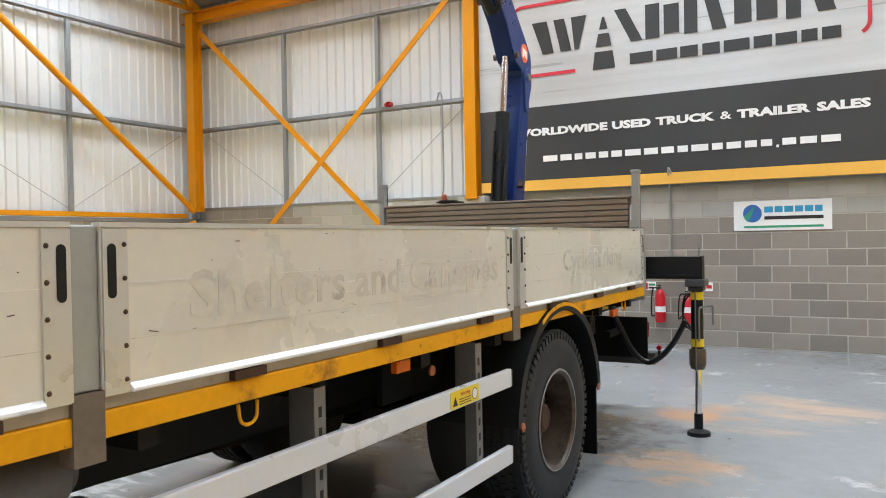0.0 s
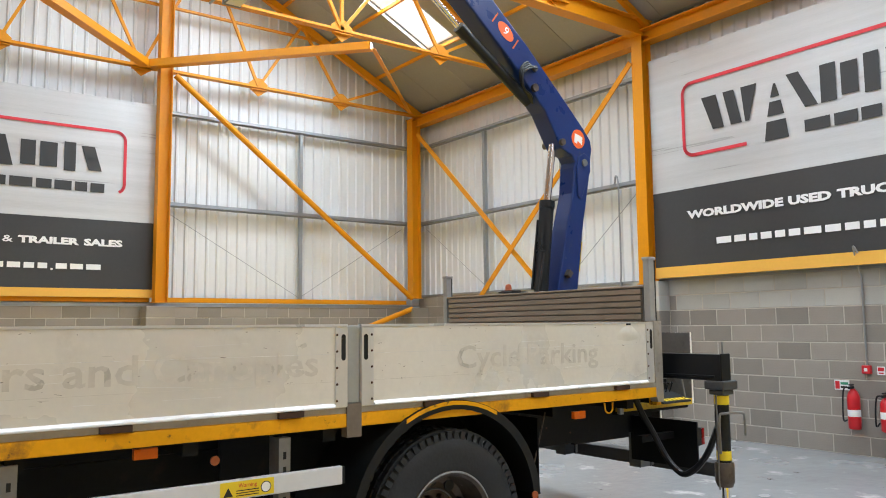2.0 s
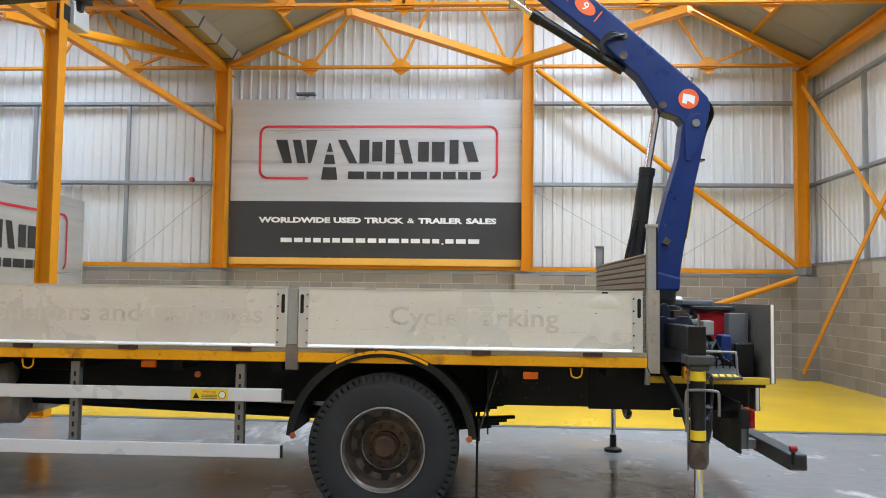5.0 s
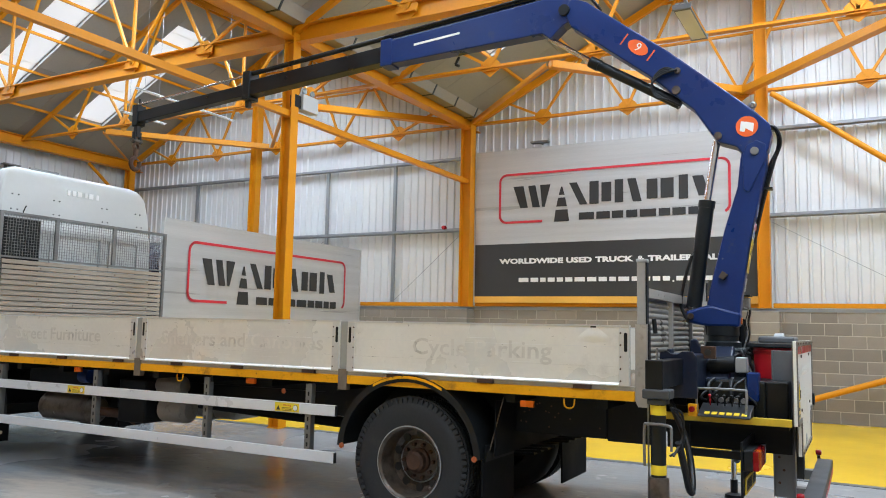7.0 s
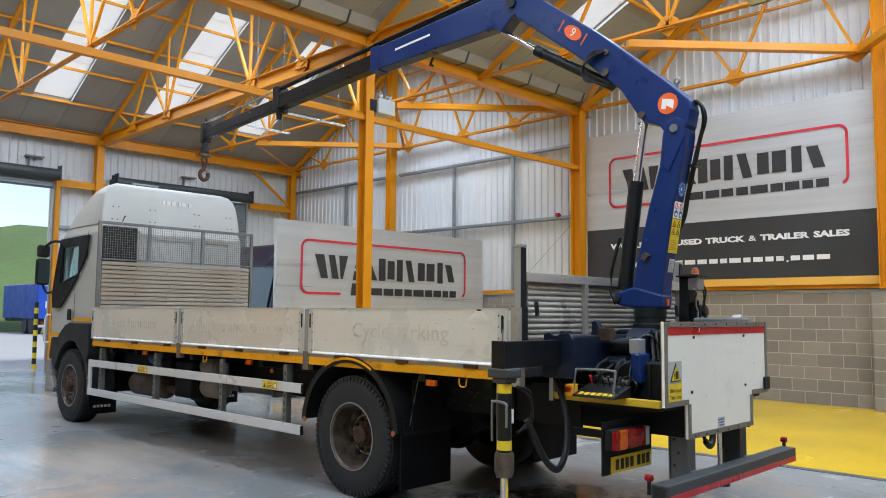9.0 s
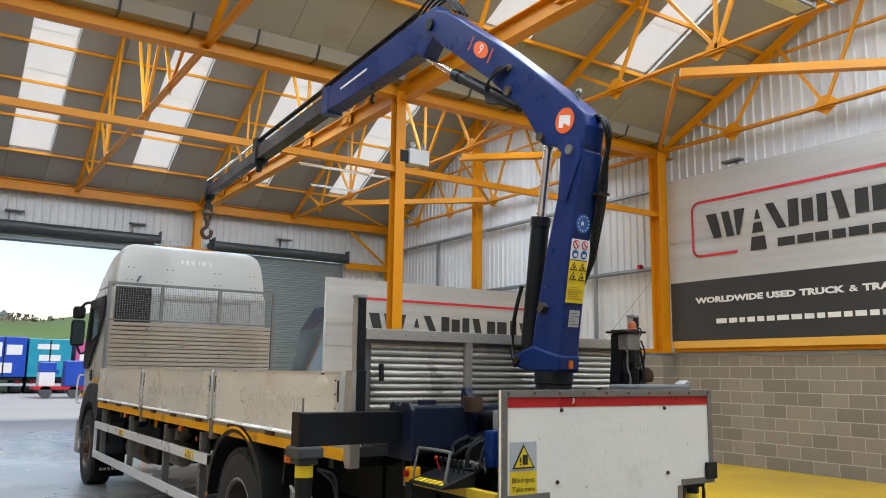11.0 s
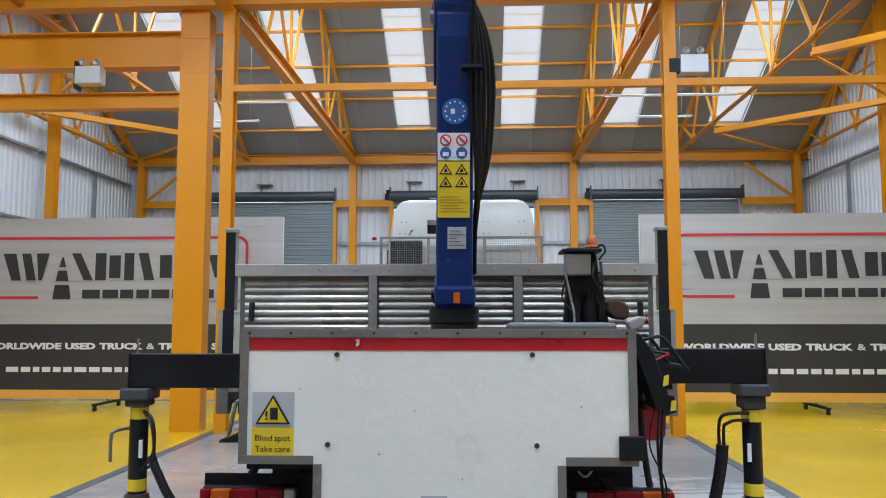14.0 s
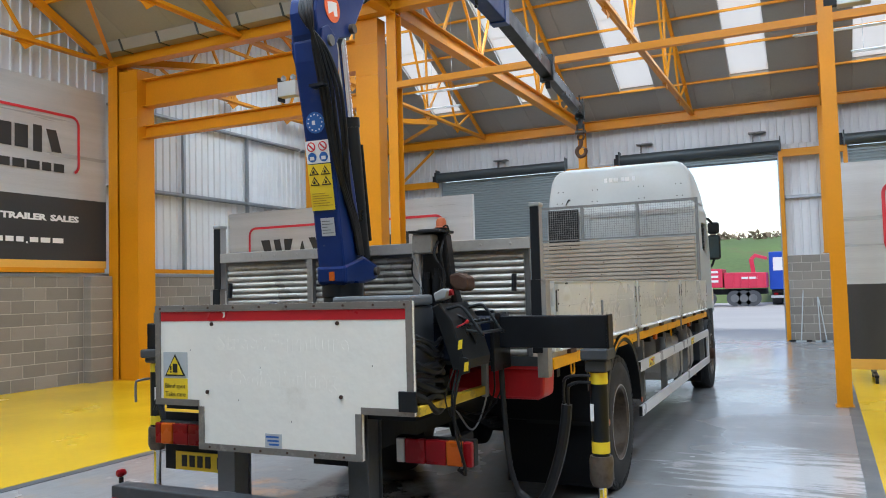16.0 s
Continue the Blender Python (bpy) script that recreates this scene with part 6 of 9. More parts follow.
for x0, x1, s in ((-1.95, -1.30, 1), (-4.57, -3.95, -1)):
    bz = 0.0 if s > 0 else 0.03
    g = B(); box(g, x0, x1, 6.105, 6.205, 1.215 + bz, 1.39 + bz); box(g, x0 + 0.05, x1 - 0.05, 6.095, 6.1045, 1.235 + bz, 1.25 + bz)
    ob_ = part("outrigger_beam", g, WEATHERED, truck, "black extended outrigger beam", bevel=0.010)
    e = x1 if s > 0 else x0
    g = B(); box(g, e - 0.008, e + 0.004, 6.10, 6.21, 1.21 + bz, 1.395 + bz); part("end_plate", g, WEATHERED, ob_, bevel=0.006)
    g = B(); tube(g, (e - s * 0.03, 6.17, 1.385 + bz), (e - s * 0.03, 6.17, 1.47 + bz), 0.006, 6); part("pin", g, STEELGREY, ob_)
    lx = -1.35 if s > 0 else -4.505
    g = B(); box(g, lx - 0.075, lx + 0.075, 6.085, 6.255, 1.155 + bz, 1.2145 + bz); box(g, lx - 0.058, lx + 0.058, 6.11, 6.23, 1.12, 1.155 + bz); part("leg_clamp", g, BUMPERPOST, truck, "grey leg clamp", bevel=0.01)
    g = B(); lathe(g, [(0.0, 1.16), (0.047, 1.16), (0.047, 0.64), (0.0, 0.64)], lx, 6.17, 0, 20, "z"); leg = part("outrigger_leg", g, GREASE, truck, "black outrigger leg with yellow bands", smooth=True)
    for z0, z1 in ((1.055, 1.115), (0.69, 0.75)):
        g = B(); lathe(g, [(0.047, z0), (0.0485, z0), (0.0485, z1), (0.047, z1)], lx, 6.17, 0, 20, "z"); part("yellow_band", g, STICKER, leg, smooth=True)
    g = B(); lathe(g, [(0.0, 0.675), (0.058, 0.675), (0.064, 0.655), (0.064, 0.55), (0.050, 0.515), (0.0, 0.515)], lx, 6.17, 0, 20, "z"); part("collar", g, RIM, leg, "greasy collar", smooth=True)
    g = B(); lathe(g, [(0.0, 0.53), (0.025, 0.53), (0.025, 0.14), (0.0, 0.14)], lx, 6.17, 0, 16, "z"); part("leg_rod", g, CHROME, leg, smooth=True)
    g = B(); box(g, lx - 0.008, lx + 0.008, 6.1935, 6.1965, 0.22, 0.50); part("yellow_strip", g, STICKER, leg)
    g = B(); lathe(g, [(0.0, 0.17), (0.034, 0.17), (0.034, 0.05), (0.085, 0.03), (0.09, 0.0), (0.0, 0.0)], lx, 6.17, 0, 24, "z"); part("foot", g, DARKPOST, leg, "steel foot plate", smooth=True)
    g = B(); box(g, lx - s * 0.030 - 0.009, lx - s * 0.030 + 0.009, 6.205, 6.2165, 0.86, 0.95); part("paper_label", g, PRINTWHITE, leg)
    if s > 0:
      g = B(); sweep(g, [(lx + s * 0.03, 6.09, 0.74), (lx + s * 0.03, 6.09, 0.97), (lx + s * 0.05, 6.12, 1.0), (lx + s * 0.09, 6.25, 1.0), (lx + s * 0.10, 6.27, 0.97), (lx + s * 0.10, 6.27, 0.85)], 0.009, 6); part("leg_handle", g, STEELGREY, leg, "bent steel handle", smooth=True)
    if s < 0:
        g = B(); sweep(g, [(lx + 0.44, 6.25, 0.45), (lx + 0.50, 6.22, 0.60), (lx + 0.54, 6.18, 0.86), (lx + 0.56, 6.16, 1.16)], 0.017, 8); part("hose_tail", g, HOSE, leg, "thin black hose", smooth=True)
        g = B(); sweep(g, [(lx + 0.165, 6.22, 0.945), (lx + 0.175, 6.22, 0.85), (lx + 0.205, 6.22, 0.70), (lx + 0.25, 6.23, 0.55), (lx + 0.30, 6.24, 0.44), (lx + 0.37, 6.25, 0.41), (lx + 0.445, 6.25, 0.455)], 0.030, 10)
    else:
        g = B(); sweep(g, [(lx - 0.11, 6.27, 0.88), (lx - 0.15, 6.28, 0.80), (lx - 0.22, 6.29, 0.68), (lx - 0.32, 6.29, 0.57), (lx - 0.43, 6.29, 0.525), (lx - 0.54, 6.27, 0.62), (lx - 0.62, 6.23, 0.79), (lx - 0.67, 6.16, 0.95), (lx - 0.69, 6.08, 1.12)], 0.023, 9)
    part("leg_hose", g, HOSE, leg, "sheathed black hose", smooth=True)
    for k in range(2):
        if s > 0:
            g = B(); sweep(g, [(lx - s * 0.05, 6.23 + 0.02 * k, 0.80), (lx - s * 0.13, 6.29, 0.86 + 0.05 * k), (lx - s * 0.12, 6.29, 1.02 + 0.04 * k), (lx - s * 0.05, 6.23, 1.10)], 0.008, 6)
        else:
            g = B(); sweep(g, [(lx + 0.03, 6.22, 1.10 - 0.035 * k), (lx + 0.11 - 0.01 * k, 6.225, 1.10 - 0.035 * k), (lx + 0.165 - 0.025 * k, 6.225, 1.085 - 0.035 * k), (lx + 0.18 - 0.025 * k, 6.22, 1.03), (lx + 0.18 - 0.022 * k, 6.22, 0.93)], 0.0085, 7)
        part("thin_hose", g, HOSE, leg, smooth=True)
    g = B(); tube(g, (lx, 6.17 - 0.062, 1.12), (lx, 6.17 - 0.062, 0.50), 0.006, 6); part("gauge_rod", g, STEELGREY, leg)

# ---- crane ----
KX, KY = -3.00, 6.30
TURNED = Matrix.Translation((KX, KY, 0)) @ Matrix.Rotation(radians(2.4), 4, "Z") @ Matrix.Translation((-KX, -KY, 0))


def crane(name, bm, material, label="", parent=None, **kw):
    bm.transform(TURNED)
    return part(name, bm, material, parent or truck, label, **kw)


g = B(); prism(g, [(6.05, 0.97), (6.62, 0.97), (6.58, 1.22), (6.48, 1.46), (6.12, 1.46), (6.05, 1.25)], "x", KX - 0.2, KX + 0.2)
base = crane("crane_pedestal", g, GREASE, "black greasy crane pedestal", bevel=0.02)
g = B(); prism(g, [(KX - 0.62, 1.16), (KX - 0.62, 1.24), (KX - 0.2, 1.47), (KX + 0.2, 1.47), (KX + 0.62, 1.24), (KX + 0.62, 1.16), (KX + 0.3, 1.20), (KX - 0.3, 1.20)], "y", 6.24, 6.42)
crane("crane_base", g, DARKBLUE, "dirty dark blue crane base casting", base, bevel=0.02)
for s in (1, -1):
    g = B(); prism(g, [(6.14, 1.36), (6.23, 1.36), (6.23, 1.46), (6.19, 1.53), (6.15, 1.52)], "x", KX + s * 0.60 - 0.03, KX + s * 0.60 + 0.03)
    crane("base_lug", g, DARKBLUE, "", base, bevel=0.012)
    g = B(); box(g, KX + s * 0.64 - 0.04, KX + s * 0.64 + 0.04, 6.23, 6.33, 1.385, 1.475); rb2 = crane("base_bracket", g, HUB, "rusty square bracket", base, bevel=0.004)
    g = B(); tube(g, (KX + s * 0.675, 6.28, 1.43), (KX + s * 0.683, 6.28, 1.43), 0.024, 14); crane("bracket_hole", g, PRINTBLACK, "", rb2)
    g = B(); box(g, KX + s * 0.80 - 0.06, KX + s * 0.80 + 0.06, 6.02, 6.05, 1.16, 1.45); crane("beam_collar", g, DARKBLUE if s > 0 else OILBLACK, "", base, bevel=0.006)
g = B(); lathe(g, [(0.0, 1.44), (0.14, 1.44), (0.14, 1.50), (0.118, 1.51), (0.118, 1.55), (0.125, 1.555), (0.125, 1.63), (0.0, 1.63)], KX, 6.315, 0, 32, "z")
crane("slew_ring", g, GREASE, "black slewing ring", smooth=True)
mast_o = [(6.20, 1.64), (6.44, 1.62), (6.47, 1.86), (6.56, 2.42), (6.67, 2.90), (6.68, 3.02), (6.60, 3.07), (6.49, 3.05), (6.475, 2.98), (6.45, 2.75), (6.35, 2.42), (6.235, 1.96), (6.20, 1.78)]
g = B(); prism(g, mast_o, "x", KX - 0.089, KX + 0.089)
mast = crane("crane_mast", g, BLUE, "scuffed blue crane mast", bevel=0.015)
g = B(); prism(g, [(6.03, 1.665), (6.10, 1.645), (6.22, 1.625), (6.45, 1.625), (6.46, 1.735), (6.22, 1.80), (6.17, 1.785), (6.04, 1.745)], "x", KX - 0.099, KX + 0.099); crane("mast_foot", g, BLUE, "", mast, bevel=0.02)
for x in (-0.096, 0.096):
    g = B(); prism(g, [(6.50, 2.72), (6.54, 2.70), (6.67, 2.96), (6.67, 3.08), (6.60, 3.12), (6.52, 3.08), (6.49, 2.98)], "x", KX + x - 0.007, KX + x + 0.007); crane("pivot_plate", g, BLUE, "", mast, bevel=0.006)
g = B(); tube(g, (KX - 0.118, 6.585, 3.03), (KX + 0.118, 6.585, 3.03), 0.032, 18); crane("pivot_pin", g, STEELGREY, "", mast, smooth=True)
g = B(); tube(g, (KX - 0.118, 6.08, 1.705), (KX + 0.118, 6.08, 1.705), 0.026, 14); crane("lower_pin", g, RIM, "", mast, smooth=True)
g = B(); box(g, KX - 0.026, KX + 0.006, 6.452, 6.464, 1.648, 1.70); crane("orange_tag", g, AMBERLENS, "orange sticker", mast)
g = B(); prism(g, [(6.30, 2.02), (6.335, 2.0), (6.37, 2.04), (6.33, 2.07)], "x", KX + 0.085, KX + 0.135); crane("bracket", g, RIM, "", mast)

# main boom
b1 = [(6.26, 3.20), (6.31, 3.13), (6.45, 3.08), (6.52, 2.98), (6.64, 2.96), (6.69, 3.05), (6.715, 3.17), (6.70, 3.25), (6.61, 3.345), (6.46, 3.48), (5.92, 3.95), (5.20, 4.51), (5.06, 4.57), (4.98, 4.46), (5.06, 4.30), (5.75, 3.76), (6.12, 3.42)]
g = B(); prism(g, b1, "x", KX - 0.088, KX + 0.088)
boom = crane("main_boom", g, BLUE, "blue main boom with round orange badges", bevel=0.012)
for s in (1, -1):
    sx = KX + s * 0.089
    for (y, z), r in (((6.53, 3.24), 0.085),):
        g = B(); tube(g, (sx - s * 0.002, y, z), (sx + s * 0.0025, y, z), r, 28); bd = crane("badge", g, ORANGELOGO, "round orange badge with white mark", boom)
        g = B(); prism(g, [(y - 0.055, z - 0.035), (y - 0.02, z - 0.045), (y - 0.01, z - 0.015), (y + 0.045, z - 0.05), (y + 0.055, z + 0.02), (y + 0.01, z + 0.035), (y - 0.045, z + 0.045)], "x", sx + s * 0.0022, sx + s * 0.004); crane("white_mark", g, PRINTWHITE, "", bd)
    g = B(); c, d = Vector((5.66, 4.02)), Vector((-0.79, 0.61))
    n_ = Vector((0.61, 0.79))
    pts = [c + d * (0.10 * math.cos(a)) + n_ * (0.058 * math.sin(a)) for a in (2 * math.pi * k / 24 for k in range(24))]
    prism(g, [tuple(p) for p in pts], "x", sx - s * 0.002, sx + s * 0.0025); bd = crane("badge", g, ORANGELOGO, "oval orange badge with number", boom)
    t = letters("9", 0.075, 0.0008); onto(t, (sx + s * 0.0032, 5.66, 4.02), (0, s * 0.79, -s * 0.61) if s > 0 else (0, -0.79, 0.61), (0, 0.61, 0.79)); crane("number", t, PRINTWHITE, "", bd)
    for e in (-1, 1):
        g = B(); p = c + d * (0.145 * e)
        prism(g, [tuple(p + n_ * 0.055), tuple(p + n_ * -0.055), tuple(p + n_ * -0.055 + d * 0.012), tuple(p + n_ * 0.055 + d * 0.012)], "x", sx - s * 0.002, sx + s * 0.002); crane("bracket_mark", g, ORANGELOGO, "", bd)
    g = B(); tube(g, (KX + s * 0.085, 5.98, 3.60), (KX + s * 0.115, 5.98, 3.60), 0.035, 16); crane("boss", g, RIM, "", boom, smooth=True)
    g = B(); tube(g, (KX + s * 0.085, 5.99, 3.77), (KX + s * 0.11, 5.99, 3.77), 0.026, 14); crane("boss", g, RIM, "", boom, smooth=True)
    g = B(); tube(g, (KX + s * 0.085, 6.31, 3.18), (KX + s * 0.115, 6.31, 3.18), 0.03, 16); crane("boss", g, RIM, "", boom, smooth=True)
g = B(); lathe(g, [(0.018, -0.010), (0.032, 0), (0.018, 0.010), (0.018, -0.010)], KX, 6.57, 3.435, 14, "x"); tube(g, (KX, 6.57, 3.37), (KX, 6.57, 3.41), 0.012, 8); crane("lifting_eye", g, STEELGREY, "", boom, smooth=True)
# lift cylinder
g = B(); tube(g, (KX, 6.09, 1.78), (KX, 6.20, 2.62), 0.062, 20); tube(g, (KX, 6.198, 2.60), (KX, 6.206, 2.66), 0.068, 20)
cy = crane("lift_cylinder", g, GREASE, "black hydraulic lift cylinder", smooth=True)
g = B(); tube(g, (KX, 6.20, 2.62), (KX, 6.29, 3.17), 0.032, 16); crane("piston_rod", g, CHROME, "chromed piston rod", cy, smooth=True)
g = B(); tube(g, (KX - 0.05, 6.05, 1.9), (KX - 0.05, 6.14, 2.5), 0.012, 8); crane("pipe", g, HOSE, "", cy)
g = B(); tube(g, (KX, 6.00, 3.50), (KX, 5.27, 3.95), 0.045, 18); tube(g, (KX, 5.30, 3.93), (KX, 5.22, 3.98), 0.052, 18)
cy = crane("boom_cylinder", g, GREASE, "black hydraulic boom cylinder", smooth=True)
g = B(); tube(g, (KX, 5.24, 3.97), (KX, 4.83, 4.25), 0.024, 14); crane("piston_rod", g, CHROME, "chromed piston rod", cy, smooth=True)
# second boom and extensions
g = B(); prism(g, [(5.13, 4.50), (5.05, 4.62), (4.85, 4.61), (3.07, 4.44), (3.07, 4.20), (4.78, 4.28), (4.86, 4.22), (4.98, 4.33), (5.10, 4.38)], "x", KX - 0.078, KX + 0.078)
b2 = crane("second_boom", g, BLUE, "blue second boom box", bevel=0.010)
g = B(); prism(g, [(3.20, 4.19), (3.07, 4.19), (3.07, 4.46), (3.20, 4.47)], "x", KX - 0.086, KX + 0.086); crane("boom_collar", g, BLUE, "", b2, bevel=0.006)
for s in (1, -1):
    g = B(); prism(g, [(3.45, 4.352), (3.95, 4.398), (3.95, 4.42), (3.45, 4.374)], "x", KX + s * 0.0775, KX + s * 0.0795); crane("white_bar", g, PRINTWHITE, "unreadable white lettering", b2)
    for y, z in ((4.95, 4.46),):
        g = B(); tube(g, (KX + s * 0.075, y + 0.05, z), (KX + s * 0.115, y + 0.05, z), 0.05, 18); crane("elbow_pin", g, GREASE, "", b2, smooth=True)
g = B(); tube(g, (KX - 0.03, 3.9, 4.21), (KX - 0.03, 3.86, 4.14), 0.014, 8); tube(g, (KX - 0.03, 3.86, 4.14), (KX - 0.03, 3.90, 4.12), 0.014, 8); crane("rope_lug", g, GREASE, "", b2)
g = B(); prism(g, [(3.07, 4.40), (1.34, 4.245), (1.34, 4.08), (3.07, 4.235)], "x", KX - 0.068, KX + 0.068); ex = crane("extension_outer", g, GREASE, "black telescopic extension", bevel=0.006)
g = B(); prism(g, [(1.34, 4.225), (-0.36, 4.075), (-0.36, 3.945), (1.34, 4.095)], "x", KX - 0.052, KX + 0.052); ex2 = crane("extension_inner", g, GREASE, "black inner extension", bevel=0.006)
g = B(); prism(g, [(1.40, 4.36), (1.30, 4.36), (1.30, 4.04), (1.40, 4.04)], "x", KX - 0.085, KX + 0.085); prism(g, [(1.36, 4.04), (1.30, 4.04), (1.31, 3.96), (1.35, 3.96)], "x", KX - 0.03, KX + 0.03); crane("end_collar", g, GREASE, "", ex, bevel=0.008)
g = B(); prism(g, [(-0.30, 4.16), (-0.38, 4.16), (-0.38, 3.90), (-0.30, 3.92)], "x", KX - 0.065, KX + 0.065); tube(g, (KX, -0.34, 4.15), (KX, -0.34, 4.25), 0.012, 8); tube(g, (KX - 0.04, -0.36, 4.15), (KX - 0.04, -0.36, 4.21), 0.010, 8); crane("end_collar", g, GREASE, "", ex2, bevel=0.006)
g = B(); tube(g, (KX + 0.03, 4.7, 4.65), (KX + 0.03, 1.36, 4.335), 0.026, 12); ec = crane("extension_cylinder", g, GREASE, "black extension cylinder on the boom", smooth=True)
g = B(); tube(g, (KX + 0.03, 1.36, 4.335), (KX + 0.03, -0.34, 4.165), 0.014, 10); crane("piston_rod", g, CHROME, "", ec, smooth=True)
for s in (1, -1):
    g = B(); tube(g, (KX + s * 0.06, 4.8, 4.67), (KX + s * 0.06, 3.1, 4.50), 0.014, 8); crane("boom_pipe", g, HOSE, "", b2, smooth=True)
# hook
g = B(); box(g, KX - 0.03, KX + 0.03, -0.385, -0.325, 3.78, 3.93); box(g, KX - 0.055, KX - 0.035, -0.38, -0.33, 3.70, 3.84); box(g, KX + 0.035, KX + 0.055, -0.38, -0.33, 3.70, 3.84); hk = crane("hook_link", g, GREASE, "dark steel hook link", bevel=0.006)
g = B(); tube(g, (KX - 0.075, -0.355, 3.73), (KX + 0.075, -0.355, 3.73), 0.026, 12); crane("link_pin", g, RIM, "", hk, smooth=True)
g = B(); lathe(g, [(0.030, -0.020), (0.058, 0), (0.030, 0.020), (0.030, -0.020)], KX, -0.355, 3.66, 18, "y"); tube(g, (KX, -0.355, 3.62), (KX, -0.355, 3.56), 0.03, 12); crane("shackle", g, HUB, "rusty swivel", hk, smooth=True)
g = B(); sweep(g, [(KX, -0.355, 3.57), (KX + 0.01, -0.355, 3.53), (KX + 0.055, -0.355, 3.49), (KX + 0.060, -0.355, 3.43), (KX + 0.02, -0.355, 3.385), (KX - 0.04, -0.355, 3.40), (KX - 0.062, -0.355, 3.45), (KX - 0.055, -0.355, 3.49)], 0.027, 9); crane("hook", g, HUB, "rusty steel hook", hk, smooth=True)
g = B(); tube(g, (KX - 0.05, -0.355, 3.50), (KX + 0.03, -0.355, 3.54), 0.008, 6); crane("hook_latch", g, STEELGREY, "", hk)
# hoses over the joints
rng = random.Random(5)
for k in range(6):
    o = -0.070 + 0.011 * k
    j = rng.uniform(-0.012, 0.012)
    g = B()
    dx, dy = -0.075 - 0.021 * k, (0.018 + 0.004 * (k % 2) if k < 3 else 0.006 - 0.012 * (k - 3))
    sweep(g, [(KX + o, 6.62, 3.225), (KX + o, 6.725, 3.235 + j), (KX + o - 0.02, 6.755 + 0.008 * (k % 3), 3.12), (KX + 0.3 * o + 0.7 * dx, 6.70 + 0.8 * dy, 2.96), (KX + dx, 6.64 + dy, 2.76), (KX + dx - 0.010 + j, 6.58 + dy, 2.52), (KX + dx * 0.6 - 0.062 + j, 6.53 + dy, 2.32), (KX - 0.108 - 0.004 * (k % 3), 6.46 - 0.012 * k, 2.14), (KX - 0.104, 6.36 - 0.012 * k, 1.98), (KX - 0.104, 6.30 - 0.01 * k, 1.80)], 0.0115, 7)
    crane("mast_hose", g, HOSE, "black hydraulic hose", mast, smooth=True)
for z, y in ((2.74, 6.67),):
    g = B(); box(g, KX - 0.125, KX - 0.03, y - 0.05, y + 0.035, z, z + 0.016); crane("hose_clamp", g, GREASE, "", mast)
for k in range(4):
    o = 0.09 + 0.010 * k
    g = B(); sweep(g, [(KX + o, 5.99, 3.77), (KX + o + 0.02, 5.88, 3.80 - 0.02 * k), (KX + o + 0.03, 5.79, 3.71 - 0.015 * k), (KX + o + 0.02, 5.81, 3.60 - 0.015 * k), (KX + o, 5.91, 3.52), (KX + 0.05, 6.0, 3.48)], 0.009, 7); crane("boom_hose", g, HOSE, "black looped hose", boom, smooth=True)
    g = B(); sweep(g, [(KX - 0.06 + 0.04 * k, 5.30, 4.47), (KX - 0.06 + 0.04 * k, 5.12, 4.68), (KX - 0.06 + 0.04 * k, 4.92, 4.72), (KX - 0.06 + 0.04 * k, 4.72, 4.63)], 0.012, 7); crane("elbow_hose", g, HOSE, "black hose over the elbow", b2, smooth=True)
g = B(); sweep(g, [(KX + 0.07, 6.09, 2.2), (KX + 0.08, 6.03, 2.0), (KX + 0.08, 6.0, 1.8), (KX + 0.10, 6.06, 1.66)], 0.014, 7); crane("mast_hose", g, HOSE, "black hydraulic hose", mast, smooth=True)
# stickers on the mast's back
UPV = Vector((0, 0.168, 0.986))


def mast_sticker(name, z0, z1, x0, x1, material, label):
    g = B(); rect(g, x0, x1, 0, (z1 - z0) / 0.986, 0, 0.002)
    y = 6.47 + (z0 - 1.86) * 0.171
    onto(g, (KX, y + 0.0035, z0), (-1, 0, 0), UPV)
    return crane(name, g, material, label, mast)


mast_sticker("pictogram_label", 2.33, 2.46, -0.083, 0.072, PRINTWHITE, "white pictogram label")
mast_sticker("warning_label", 2.06, 2.325, -0.083, 0.072, STICKER, "yellow warning label")
mast_sticker("data_plate", 1.91, 2.015, -0.035, 0.055, LAMPGREY, "grey data plate")
for cxk, czk, mt in ((-0.044, 2.425, LOGORED), (0.033, 2.425, LOGORED), (-0.044, 2.365, BLUEPRINT), (0.033, 2.365, BLUEPRINT)):
    g = B()
    outline(g, [(cxk + 0.028 * math.cos(a), 0.028 * math.sin(a)) for a in (2 * math.pi * k / 16 for k in range(16))], 0, 0.002)
    onto(g, (KX, 6.47 + (czk - 1.86) * 0.171 + 0.006, czk), (-1, 0, 0), UPV); pg = crane("pictogram", g, mt, "", mast)
    g = B()
    if mt is LOGORED:
        outline(g, [(cxk + 0.021 * math.cos(a), 0.021 * math.sin(a)) for a in (2 * math.pi * k / 16 for k in range(16))], 0, 0.002)
    else:
        rect(g, cxk - 0.014, cxk + 0.014, -0.016, 0.004, 0, 0.002)
    onto(g, (KX, 6.47 + (czk - 1.86) * 0.171 + 0.0085, czk), (-1, 0, 0), UPV); crane("pictogram_field", g, PRINTWHITE, "", pg)
    if mt is LOGORED:
        g = B(); outline(g, [(cxk - 0.018, 0.012), (cxk - 0.012, 0.018), (cxk + 0.018, -0.012), (cxk + 0.012, -0.018)], 0, 0.002)
        onto(g, (KX, 6.47 + (czk - 1.86) * 0.171 + 0.011, czk), (-1, 0, 0), UPV); crane("pictogram_bar", g, LOGORED, "", pg)
